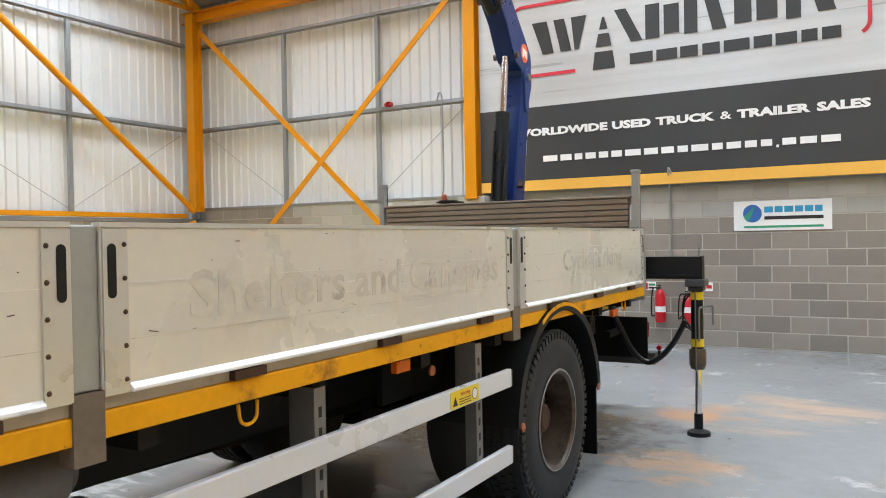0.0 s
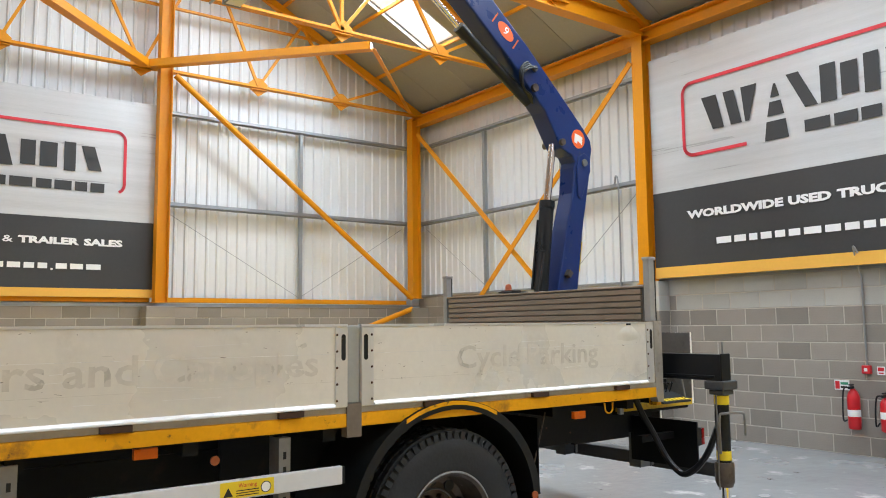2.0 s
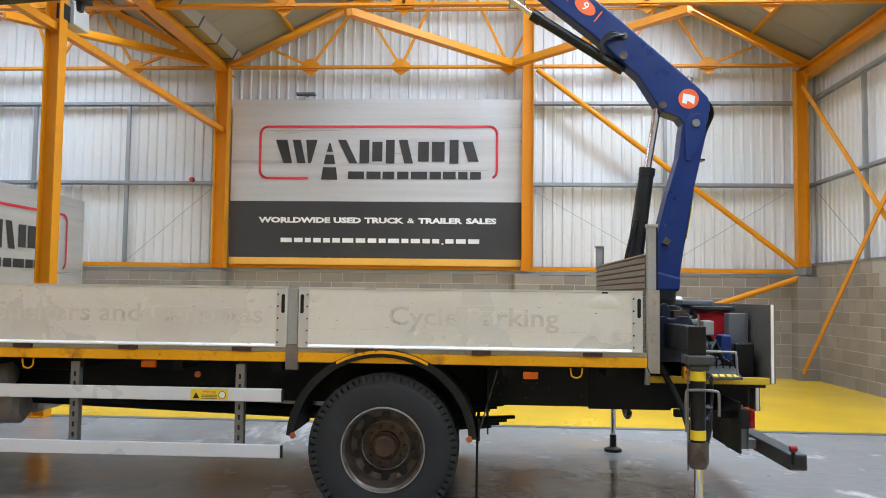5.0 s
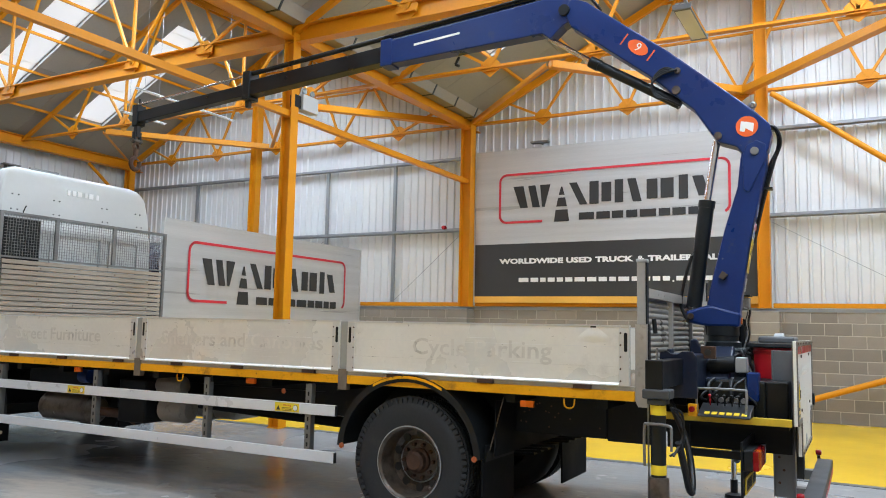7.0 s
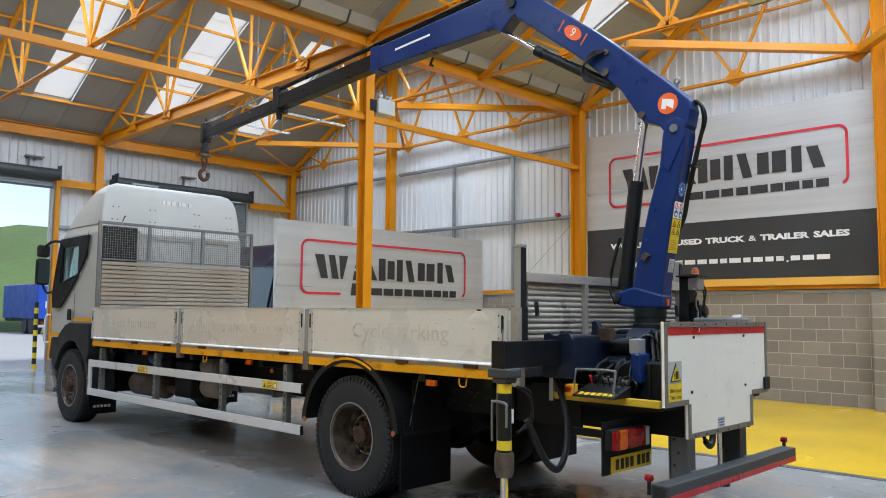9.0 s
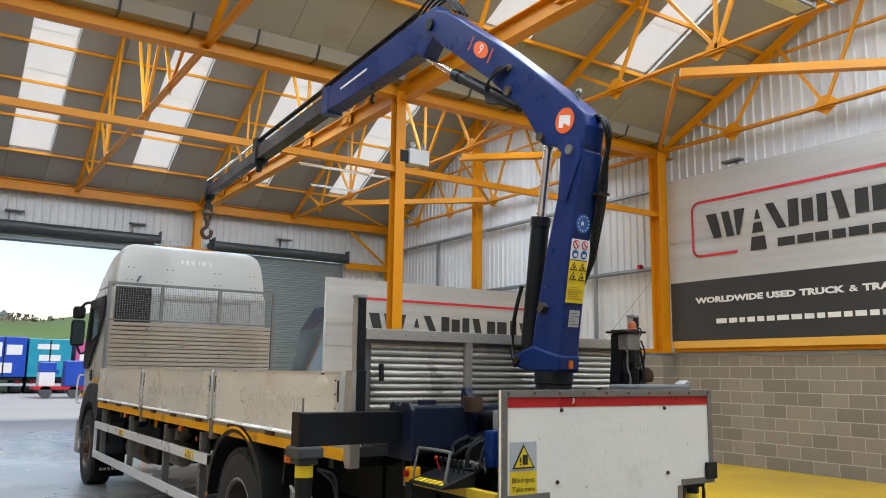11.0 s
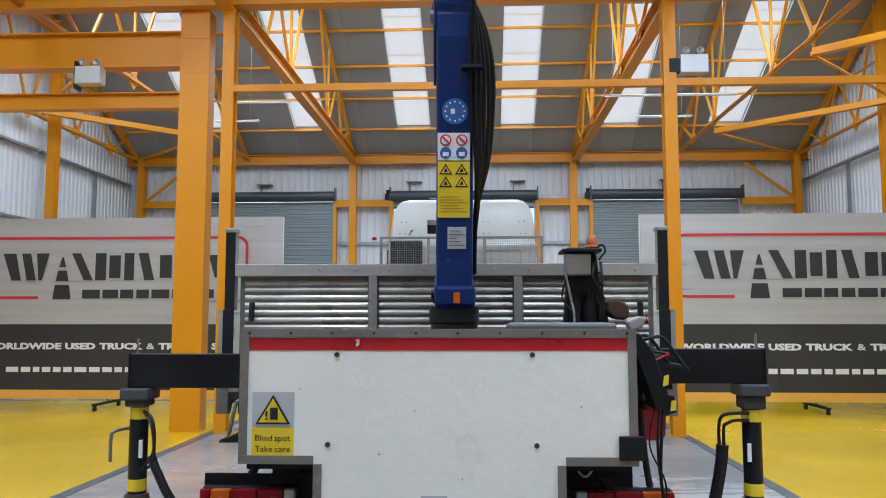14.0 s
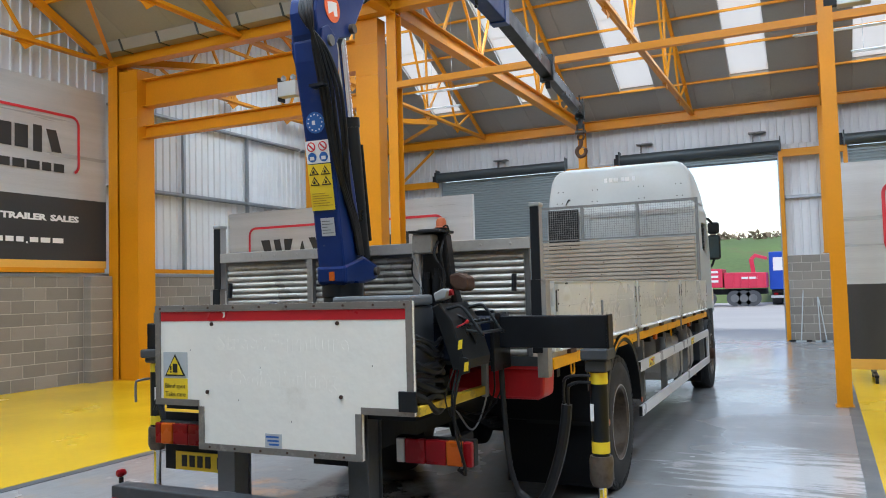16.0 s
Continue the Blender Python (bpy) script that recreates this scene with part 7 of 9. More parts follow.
for cxk in (-0.044, 0.033):
    for czk in (2.285, 2.225):
        g = B(); outline(g, [(cxk - 0.032, -0.022), (cxk + 0.032, -0.022), (cxk, 0.03)], 0, 0.002)
        onto(g, (KX, 6.47 + (czk - 1.86) * 0.171 + 0.006, czk), (-1, 0, 0), UPV); crane("triangle", g, PRINTBLACK, "", mast)
        g = B(); outline(g, [(cxk - 0.022, -0.016), (cxk + 0.022, -0.016), (cxk, 0.018)], 0, 0.002)
        onto(g, (KX, 6.47 + (czk - 1.86) * 0.171 + 0.0085, czk), (-1, 0, 0), UPV); tf = crane("triangle_field", g, STICKER, "", mast)
        g = B(); outline(g, [(cxk - 0.010, -0.012), (cxk + 0.009, -0.012), (cxk + 0.003, 0.008), (cxk - 0.004, 0.004)], 0, 0.002)
        onto(g, (KX, 6.47 + (czk - 1.86) * 0.171 + 0.011, czk), (-1, 0, 0), UPV); crane("triangle_mark", g, PRINTBLACK, "", tf)
g = B(); outline(g, [(0.062 * math.cos(a), 0.062 * math.sin(a)) for a in (2 * math.pi * k / 24 for k in range(24))], 0, 0.002)
onto(g, (KX, 6.47 + (2.56 - 1.86) * 0.171 + 0.004, 2.56), (-1, 0, 0), UPV); crane("round_sticker", g, BLUEPRINT, "round blue sticker", mast)
g = B()
for k in range(12):
    a = 2 * math.pi * k / 12
    rect(g, 0.046 * math.cos(a) - 0.004, 0.046 * math.cos(a) + 0.004, 0.046 * math.sin(a) - 0.004, 0.046 * math.sin(a) + 0.004, 0, 0.002)
rect(g, -0.02, 0.0, -0.012, 0.012, 0, 0.002)
onto(g, (KX, 6.47 + (2.56 - 1.86) * 0.171 + 0.0065, 2.56), (-1, 0, 0), UPV); crane("sticker_marks", g, PRINTWHITE, "", mast)

for lines, z0, dz, x0, x1, m in ((6, 2.085, 0.014, -0.070, 0.060, mat("ochre_print", (0.42, 0.26, 0.02), 0.5)), (5, 1.925, 0.017, -0.028, 0.048, PLAINGREY)):
    for k in range(lines):
        z = z0 + dz * k
        b_ = B(); rect(b_, x0, x1 - 0.02 * (k % 3), 0, 0.004, 0, 0.001)
        onto(b_, (KX, 6.47 + (z - 1.86) * 0.171 + 0.0062, z), (-1, 0, 0), UPV)
        crane("text_bar", b_, m, "", mast)

# crane valve gear, consoles and beacon
g = B(); tube(g, (-2.47, 6.30, 1.33), (-2.47, 6.48, 1.35), 0.062, 18); tube(g, (-2.47, 6.27, 1.327), (-2.47, 6.30, 1.33), 0.04, 14); part("hydraulic_motor", g, WEATHERED, truck, "grey hydraulic motor", smooth=True)
g = B(); box(g, -2.47, -2.37, 6.49, 6.57, 1.29, 1.40); part("valve_block", g, GALVPOST, truck, "pale grey valve block", bevel=0.008)
g = B(); box(g, -2.37, -2.24, 6.58, 6.66, 1.10, 1.30); part("blue_bracket", g, BLUE, truck, bevel=0.01)
g = B(); box(g, -2.90, -2.30, 6.30, 6.70, 0.97, 1.24); part("valve_chest", g, GREASE, truck, "black hydraulic valve chest", bevel=0.015)
for k in range(5):
    g = B(); tube(g, (-2.29, 6.36 + 0.05 * k, 1.10), (-2.22, 6.36 + 0.05 * k, 1.10), 0.018, 10); part("hose_union", g, STEELGREY, truck, smooth=True)
for k in range(4):
    g = B(); box(g, -2.95 + 0.13 * k, -2.85 + 0.13 * k, 6.52, 6.70, 1.0 + 0.03 * (k % 2), 1.24); part("valve_bank", g, GREASE, truck, "black hydraulic valve", bevel=0.01)
for s, x in ((1, -2.02),):
    g = B(); prism(g, [(x - 0.12, 1.005), (x + 0.10, 1.005), (x + 0.09, 1.02), (x - 0.12, 1.085)] if s > 0 else [(x + 0.10, 1.01), (x - 0.16, 1.01), (x - 0.10, 1.04), (x + 0.10, 1.16)], "y", 6.30, 6.64)
    cs = part("control_console", g, PLASTICBLK, truck, "black control console with levers", bevel=0.006)
    for k in range(6):
        g = B(); y = 6.36 + 0.048 * k; tube(g, (x - 0.08, y, 1.06), (x - 0.05, y, 1.135), 0.005, 6); lathe(g, [(0, -0.012), (0.010, -0.007), (0.011, 0.004), (0, 0.012)], x - 0.05, y, 1.14, 8, "z"); part("lever", g, REDPLASTIC if k == 0 else GREASE, cs, smooth=True)
        g = B(); prism(g, [(x + 0.045, 1.0352), (x + 0.085, 1.0232), (x + 0.085, 1.0262), (x + 0.045, 1.0382)], "y", y - 0.017, y + 0.017); part("yellow_label", g, STICKER, cs)
    g = B(); sweep(g, [(x + 0.06, 6.29, 1.03), (x + 0.03, 6.29, 1.17), (x + 0.02, 6.32, 1.19), (x + 0.02, 6.58, 1.19), (x + 0.03, 6.61, 1.17), (x + 0.06, 6.61, 1.03)], 0.009, 8); part("guard_hoop", g, STEELGREY, cs, "bent steel guard hoop", smooth=True)
    g = B(); box(g, x + 0.01, x + 0.08, 6.235, 6.295, 1.0, 1.085); part("stop_box", g, RAILYELLOW, cs, "yellow stop button box", bevel=0.006)
    g = B(); tube(g, (x + 0.08, 6.265, 1.05), (x + 0.10, 6.265, 1.05), 0.02, 12); part("stop_button", g, REDLENS, cs, smooth=True)
g = B(); prism(g, [(-3.79, 1.49), (-3.835, 1.51), (-3.90, 1.42), (-3.965, 1.22), (-3.955, 1.17), (-3.90, 1.17), (-3.86, 1.30)], "y", 6.36, 6.72)
cs = part("control_console", g, PLASTICBLK, truck, "dark tilted control console with steel hoop", bevel=0.006)
g = B(); prism(g, [(-3.80, 1.515), (-3.86, 1.535), (-3.875, 1.575), (-3.845, 1.585), (-3.79, 1.56)], "y", 6.62, 6.70); sb = part("stop_box", g, GALVPOST, cs, "grey stop button box", bevel=0.008)
g = B(); tube(g, (-3.86, 6.66, 1.56), (-3.885, 6.66, 1.565), 0.016, 12); part("stop_button", g, REDLENS, sb, smooth=True)
for k in range(6):
    y = 6.40 + 0.055 * k
    g = B(); tube(g, (-3.90, y, 1.38), (-3.965, y, 1.41), 0.005, 6); lathe(g, [(0, -0.012), (0.010, -0.007), (0.011, 0.004), (0, 0.012)], -3.968, y, 1.413, 8, "z"); part("lever", g, REDPLASTIC if k == 5 else GREASE, cs, smooth=True)
for x, z in ((-3.945, 1.30), (-3.975, 1.19)):
    g = B(); prism(g, [(x - 0.012, z - 0.02), (x + 0.012, z - 0.026), (x + 0.006, z + 0.02), (x - 0.016, z + 0.026)], "y", 6.7225, 6.7245); part("yellow_label", g, STICKER, cs)
for y in (6.40, 6.68):
    g = B(); sweep(g, [(-3.85, y, 1.475), (-3.93, y, 1.492), (-3.97, y, 1.46), (-4.045, y, 1.355), (-4.06, y, 1.35)], 0.0085, 8); part("hoop_arm", g, GREASE, cs, "bent black steel guard hoop", smooth=True)
g = B(); tube(g, (-4.045, 6.40, 1.357), (-4.045, 6.68, 1.357), 0.0085, 8); tube(g, (-3.965, 6.68, 1.37), (-4.045, 6.68, 1.357), 0.007, 8); tube(g, (-3.985, 6.40, 1.40), (-3.985, 6.70, 1.40), 0.006, 8); part("hoop_bar", g, GREASE, cs, smooth=True)
g = B(); prism(g, [(-3.93, 1.14), (-3.99, 1.16), (-3.985, 1.23), (-3.94, 1.24)], "y", 6.70, 6.7215); part("label_plate", g, PLASTICBLK, cs, bevel=0.003)
for k in range(3):
    r_ = random.Random(70 + k)
    g = B(); sweep(g, [(-3.90 - 0.02 * k, 6.70, 1.18), (-3.89 + r_.uniform(-0.03, 0.03), 6.74, 1.02), (-3.92 + r_.uniform(-0.03, 0.03), 6.73, 0.86), (-3.93 - 0.01 * k, 6.70, 0.72 - 0.03 * k), (-3.89, 6.66, 0.66)], 0.004 + 0.002 * k, 7); part("hanging_cable", g, HOSE, cs, "thin black hanging cable", smooth=True)
for k in range(6):
    r_ = random.Random(90 + k)
    g = B(); sweep(g, [(-3.80 - 0.02 * k, 6.45 + 0.03 * k, 1.20), (-3.90 + r_.uniform(-0.05, 0.03), 6.55 + r_.uniform(-0.06, 0.08), 1.30), (-3.89 + r_.uniform(-0.05, 0.03), 6.58, 1.42), (-3.80, 6.50 + 0.03 * k, 1.46)], 0.009, 7); part("console_hose", g, HOSE, cs, "black control hose", smooth=True)
rng = random.Random(9)
for k in range(14):
    x0, x1 = rng.uniform(-3.7, -2.3), rng.uniform(-3.7, -2.3)
    g = B(); sweep(g, [(x0, 6.35, 1.05), (x0 * 0.7 + x1 * 0.3, 6.45 + rng.uniform(-0.05, 0.12), 1.36 + rng.uniform(-0.05, 0.12)), (x0 * 0.3 + x1 * 0.7, 6.55, 1.30 + rng.uniform(-0.1, 0.1)), (x1, 6.66, 1.05)], 0.013, 7)
    part("base_hose", g, HOSE, truck, "black hydraulic hose", smooth=True)
rng = random.Random(33)
for k in range(9):
    z = 1.04 + 0.045 * k
    g = B(); sweep(g, [(-3.30 + rng.uniform(-0.1, 0.1), 6.86, z), (-3.62, 6.865 - 0.005 * (k % 3), z + rng.uniform(-0.05, 0.05)), (-3.76, 6.82, z + rng.uniform(-0.08, 0.03)), (-3.79, 6.70, z - 0.06 + rng.uniform(-0.05, 0.05)), (-3.76, 6.55, z - 0.08)], rng.uniform(0.012, 0.022), 8)
    part("coiled_hose", g, HOSE, truck, "black hydraulic hose behind the rear panel", smooth=True)
for k in range(8):
    y0, z0 = rng.uniform(6.30, 6.60), rng.uniform(1.12, 1.30)
    g = B(); sweep(g, [(-2.30, y0, z0), (-2.22 + rng.uniform(-0.03, 0.04), y0 + rng.uniform(-0.08, 0.1), z0 - 0.06), (-2.20, y0 + rng.uniform(-0.1, 0.1), 1.08), (-2.28, y0 + rng.uniform(-0.1, 0.1), 1.0)], rng.uniform(0.007, 0.014), 7)
    part("valve_hose", g, HOSE, truck, "short black valve hose", smooth=True)
g = B(); box(g, -3.25, -2.85, 6.62, 6.84, 1.43, 1.475); part("hose_cover", g, PLASTICBLK, truck, "black cover plate", bevel=0.01)
g = B(); box(g, -2.72, -2.30, 6.70, 6.845, 0.967, 1.24); part("valve_cover", g, OILBLACK, truck, "oily black valve cover", bevel=0.012)
g = B(); lathe(g, [(0.0, 1.08), (0.125, 1.08), (0.14, 1.42), (0.146, 1.425), (0.146, 1.445), (0.14, 1.45), (0.14, 1.47), (0.0, 1.47)], -2.86, 6.70, 0, 28, "z"); dr = part("red_drum", g, REDPLASTIC, truck, "red plastic drum with black lid", smooth=True)
g = B(); lathe(g, [(0.0, 1.471), (0.17, 1.471), (0.175, 1.48), (0.17, 1.50), (0.15, 1.505), (0.0, 1.498)], -2.84, 6.69, 0, 28, "z"); part("lid", g, PLASTICBLK, dr, "flat black lid", smooth=True)
g = B(); box(g, -3.72, -3.25, 6.55, 6.82, 1.50, 1.555); part("oil_tank_lid", g, PLAINGREY, truck, "grey tank lid", bevel=0.015)
g = B(); box(g, -3.70, -3.28, 6.5, 6.80, 1.0, 1.50); part("oil_tank", g, mat("dark_grey_tank", (0.06, 0.065, 0.075), 0.45), truck, "dark grey oil tank", bevel=0.02)
g = B(); prism(g, [(-3.56, 1.38), (-3.77, 1.38), (-3.775, 1.50), (-3.745, 1.60), (-3.73, 1.70), (-3.71, 1.895), (-3.565, 1.895), (-3.56, 1.70), (-3.545, 1.56)], "y", 6.27, 6.36)
bu = part("beacon_column", g, OILBLACK, truck, "oily black crane column with beacon", bevel=0.012)
for x, z0, z1, r in ((-3.60, 1.46, 1.64, 0.030), (-3.67, 1.42, 1.66, 0.036), (-3.72, 1.40, 1.55, 0.026)):
    g = B(); tube(g, (x, 6.38, z0), (x, 6.38, z1), r, 14); tube(g, (x, 6.38, z1), (x, 6.38, z1 + 0.04), r * 0.55, 10); part("valve", g, OILBLACK, bu, "black oily valve", smooth=True)
g = B(); box(g, -3.668, -3.545, 6.362, 6.45, 1.782, 1.888); jb = part("junction_box", g, FRAMEM, bu, "grey junction box", bevel=0.008)
for x, z in ((-3.557, 1.794), (-3.656, 1.794), (-3.557, 1.876), (-3.656, 1.876)):
    g = B(); tube(g, (x, 6.449, z), (x, 6.4525, z), 0.005, 8); part("screw", g, STEELGREY, jb)
g = B(); box(g, -3.72, -3.53, 6.26, 6.46, 1.897, 1.912); box(g, -3.70, -3.56, 6.28, 6.40, 1.9115, 1.922); part("box_lid", g, OILBLACK, bu, "black bent cover plate", bevel=0.003)
g = B(); lathe(g, [(0.0, 1.912), (0.036, 1.912), (0.036, 1.930), (0.030, 1.934), (0.029, 1.962), (0.022, 1.978), (0.010, 1.984), (0.0, 1.985)], -3.688, 6.36, 0, 20, "z"); part("beacon", g, DULLAMBER, bu, "amber warning beacon", smooth=True)
g = B(); lathe(g, [(0.0365, 1.912), (0.040, 1.912), (0.040, 1.925), (0.0365, 1.925)], -3.688, 6.36, 0, 20, "z"); part("beacon_base", g, OILBLACK, bu, smooth=True)
for k in range(5):
    r_ = random.Random(40 + k)
    x0 = (-3.552, -3.548, -3.69, -3.705, -3.72)[k]
    g = B(); sweep(g, [(x0, 6.41, 1.85 - 0.05 * (k % 2)), (x0 + r_.uniform(-0.02, 0.03), 6.44, 1.77), (x0 + r_.uniform(-0.04, 0.03), 6.42, 1.67), (x0 + r_.uniform(-0.05, 0.02), 6.43, 1.57), (x0 - 0.02, 6.40, 1.45)], 0.0045 + 0.002 * (k % 3), 6); part("cable", g, GALVPOST if k == 1 else HOSE, bu, smooth=True)
g = B(); sweep(g, [(-3.70, 6.38, 1.925), (-3.735, 6.39, 1.935), (-3.748, 6.39, 1.905), (-3.73, 6.39, 1.88), (-3.715, 6.385, 1.86)], 0.005, 6); part("cable", g, HOSE, bu, smooth=True)
g = B(); prism(g, [(-3.745, 1.66), (-3.80, 1.672), (-3.855, 1.64), (-3.86, 1.585), (-3.835, 1.565), (-3.78, 1.575), (-3.745, 1.61)], "y", 6.29, 6.40); part("rust_bracket", g, HUB, bu, "rusty brown bracket", bevel=0.012)

# ---- roller shutters on the far wall ----
def shutter(name, x0, x1, z0, label):
    """Slatted curtain from z0 up to the drum."""
    d = thing(name, ((x0 + x1) / 2, YF - 0.1, z0), label, "shutter", "", "structure")
    g = B()
    pts, z = [], z0
    while z < 4.98:
        pts += [(YF - 0.115, z), (YF - 0.10, z + 0.015), (YF - 0.10, z + 0.055), (YF - 0.115, z + 0.072)]
        z += 0.075
    prism(g, pts + [(YF - 0.13, z), (YF - 0.13, z0)], "x", x0 + 0.02, x1 - 0.02)
    part("curtain", g, SHUTTER, d, "grey slatted curtain")
    g = B(); box(g, x0 + 0.02, x1 - 0.02, YF - 0.13, YF - 0.085, z0 - 0.03, z0 + 0.02); part("bottom_bar", g, SHUTDARK, d)
    g = B(); lathe(g, [(0, x0 - 0.05), (0.15, x0 - 0.05), (0.15, x1 + 0.05), (0, x1 + 0.05)], 0, YF + 0.03, 5.13, 24, "x")
    part("drum", g, SHUTDARK, d, "dark roller drum", smooth=True)
    for x in (x0 - 0.08, x1 + 0.05):
        g = B(); box(g, x, x + 0.03, YF - 0.05, YF + 0.20, 4.97, 5.36); part("end_bracket", g, SHUTDARK, d)
    g = B(); box(g, x1 + 0.09, x1 + 0.22, YF - 0.02, YF + 0.14, 5.0, 5.18); tube(g, (x1 + 0.14, YF + 0.06, 5.18), (x1 + 0.14, YF + 0.06, 5.30), 0.05, 12); part("motor", g, DARKPOST, d, "dark drive motor")
    for x in (x0 - 0.005, x1 - 0.025):
        g = B(); box(g, x, x + 0.03, YF - 0.14, YF - 0.06, 0.0, 5.0); part("guide", g, GALV, d)


shutter("door_1", 1.13, 5.22, 0.04, "closed grey roller shutter"); shutter("door_2", -4.70, -0.60, 4.80, "raised roller shutter over the open doorway"); shutter("door_3", -10.46, -6.33, 0.04, "closed grey roller shutter")

# ---- banners ----
def cloth(u0, u1, v0, v1, seed, wave=0.006):
    g = B()
    nu, nv = max(2, int((u1 - u0) / 0.12)), max(2, int((v1 - v0) / 0.12))
    rows = []
    for j in range(nv + 1):
        row = []
        for i in range(nu + 1):
            u, v = u0 + (u1 - u0) * i / nu, v0 + (v1 - v0) * j / nv
            w = wave * noise.noise((u * 1.1 + seed, v * 0.5, seed)) + wave * 0.5 * noise.noise((u * 3.0, v * 1.2 + seed, 3.0))
            row.append(g.verts.new((u, v, w)))
        rows.append(row)
    for j in range(nv):
        for i in range(nu):
            g.faces.new((rows[j][i], rows[j][i + 1], rows[j + 1][i + 1], rows[j + 1][i]))
    return g


def rounded_track(x0, x1, y0, y1, r, t, gap):
    """A rounded rectangular band, open along part of its lower edge."""
    pts = []
    for cx, cy, a0 in ((x1 - r, y0 + r, -90), (x1 - r, y1 - r, 0), (x0 + r, y1 - r, 90), (x0 + r, y0 + r, 180)):
        for k in range(7):
            a = radians(a0 + 15 * k)
            pts.append((cx + r * math.cos(a), cy + r * math.sin(a)))
    pts = pts[2:] + [(x0 + gap, y0)]
    g = B()
    for p, q in zip(pts, pts[1:]):
        d = (Vector(q) - Vector(p)).normalized()
        n = Vector((-d.y, d.x)) * t / 2
        e = d * t * 0.12
        outline(g, [tuple(Vector(p) - n - e), tuple(Vector(q) - n + e), tuple(Vector(q) + n + e), tuple(Vector(p) + n - e)], 0.012, 0.014)
    return g


def banner(th, origin, right, W, seed, vs, hem, su=1.0):
    """Silver over charcoal cloth. vs: heights of the foot, the colour change and the top over the origin."""
    v0, v1, v2 = vs
    up = (0, 0, 1)
    k = W / 6.1

    def lay(name, g, m, label="", parent=None):
        onto(g, origin, right, up)
        return part(name, g, m, parent or th, label)
    sil = lay("silver_field", cloth(0, W, v1, v2, seed), SILVER, "brushed silver print")
    cha = lay("charcoal_field", cloth(0, W, v0, v1, seed + 2), CHARCOAL, "charcoal print")
    g = B(); rect(g, 0, W, v0 - hem, v0, -0.01, 0.004); lay("gold_hem", g, BANNERGOLD, "gold lower band")
    g = B(); rect(g, -0.01, W + 0.01, v0 - hem, v2, -0.05, -0.012); lay("backing", g, GALV, "steel backing frame")
    f0, f1 = v1 + 0.475, v1 + 1.545
    lay("logo_outline", rounded_track(0.60 * k, 5.46 * k, f0, f1, 0.16, 0.05, 1.0 * k), LOGORED, "red rounded outline", sil)
    # logo drawn as plain dark shapes
    a, b = v1 + 0.785, v1 + 1.272
    shapes = [[(0.92, b), (1.16, b), (1.27, a), (1.09, a)], [(1.27, b), (1.44, b), (1.55, a), (1.38, a)], [(1.55, b), (1.79, b), (1.66, a), (1.60, a)],
              [(2.03, b - 0.07), (2.06, b - 0.07), (2.11, b - 0.25), (1.98, b - 0.25)], [(1.965, b - 0.31), (2.125, b - 0.31), (2.165, b - 0.50), (1.925, b - 0.50)], [(1.91, b - 0.57), (2.18, b - 0.57), (2.215, b - 0.825), (1.875, b - 0.825)],
              [(2.21, b), (2.38, b), (2.62, a), (2.45, a)]]
    for x0, x1, lean in ((2.66, 2.86, 0), (2.92, 3.13, 0), (3.20, 3.38, 0), (3.46, 3.64, 0.12), (3.86, 4.08, 0), (4.14, 4.40, 0), (4.50, 4.68, 0), (4.76, 4.97, 0.12)):
        low = a if x1 - x0 < 0.205 else a + 0.04
        shapes.append([(x0 + lean, low), (x1 + lean, low), (x1, b - (low - a)), (x0, b - (low - a))])
    for s_ in shapes:
        g = B(); outline(g, [(x * k, y) for x, y in s_], 0.012, 0.014); lay("logo_shape", g, LOGODARK, "", sil)
    # second line of the logo: plain bars
    lo, hi = a - 0.322, a - 0.168
    for x0, x1 in ((2.43, 2.76), (2.81, 3.10), (3.14, 3.38), (3.44, 3.67), (3.72, 4.05), (4.10, 4.33), (4.37, 4.63), (4.68, 4.87), (4.92, 5.14)):
        g = B(); rect(g, x0 * k, x1 * k, lo, hi, 0.012, 0.014); lay("logo_block", g, LOGODARK, "", sil)
    for t in words("WORLDWIDE USED TRUCK & TRAILER SALES", 0.104, 0.001, 4.86 * k, 0.0075, 0.42):
        for v in t.verts:
            v.co += Vector((3.03 * k, v1 - 0.395, 0.012))
        lay("lettering", t, PRINTWHITE, "white lettering", cha)
    # the line below is left as plain bars
    x, z_ = 1.07, v1 - 0.872
    for w in (0.28, 0.225, 0.17, 0.205, 0.19, 0.205, 0.275, 0.245, 0.225, 0.19, 0.275, 0.19, 0.235, 0.20, 0.19, 0.075, 0.215, 0.245, 0.275):
        g = B()
        if w < 0.1:
            rect(g, x * k, (x + 0.033) * k, z_, z_ + 0.034, 0.012, 0.014)
        else:
            rect(g, x * k, (x + w - 0.05) * k, z_ + 0.025, z_ + 0.115, 0.012, 0.014)
        lay("lettering_bar", g, PRINTWHITE, "", cha)
        x += w - 0.0005
    g = B()
    n = int(W / 0.5)
    for i in range(n + 1):
        for v in (v2 - 0.04,):
            lathe(g, [(0.012, 0.006), (0.02, 0.01), (0.012, 0.012)], W * i / n * 0.995 + 0.01, v, 0, 8, "z")
    tagged(lay("eyelets", g, LAMPGREY, "", sil), kind="stuff")


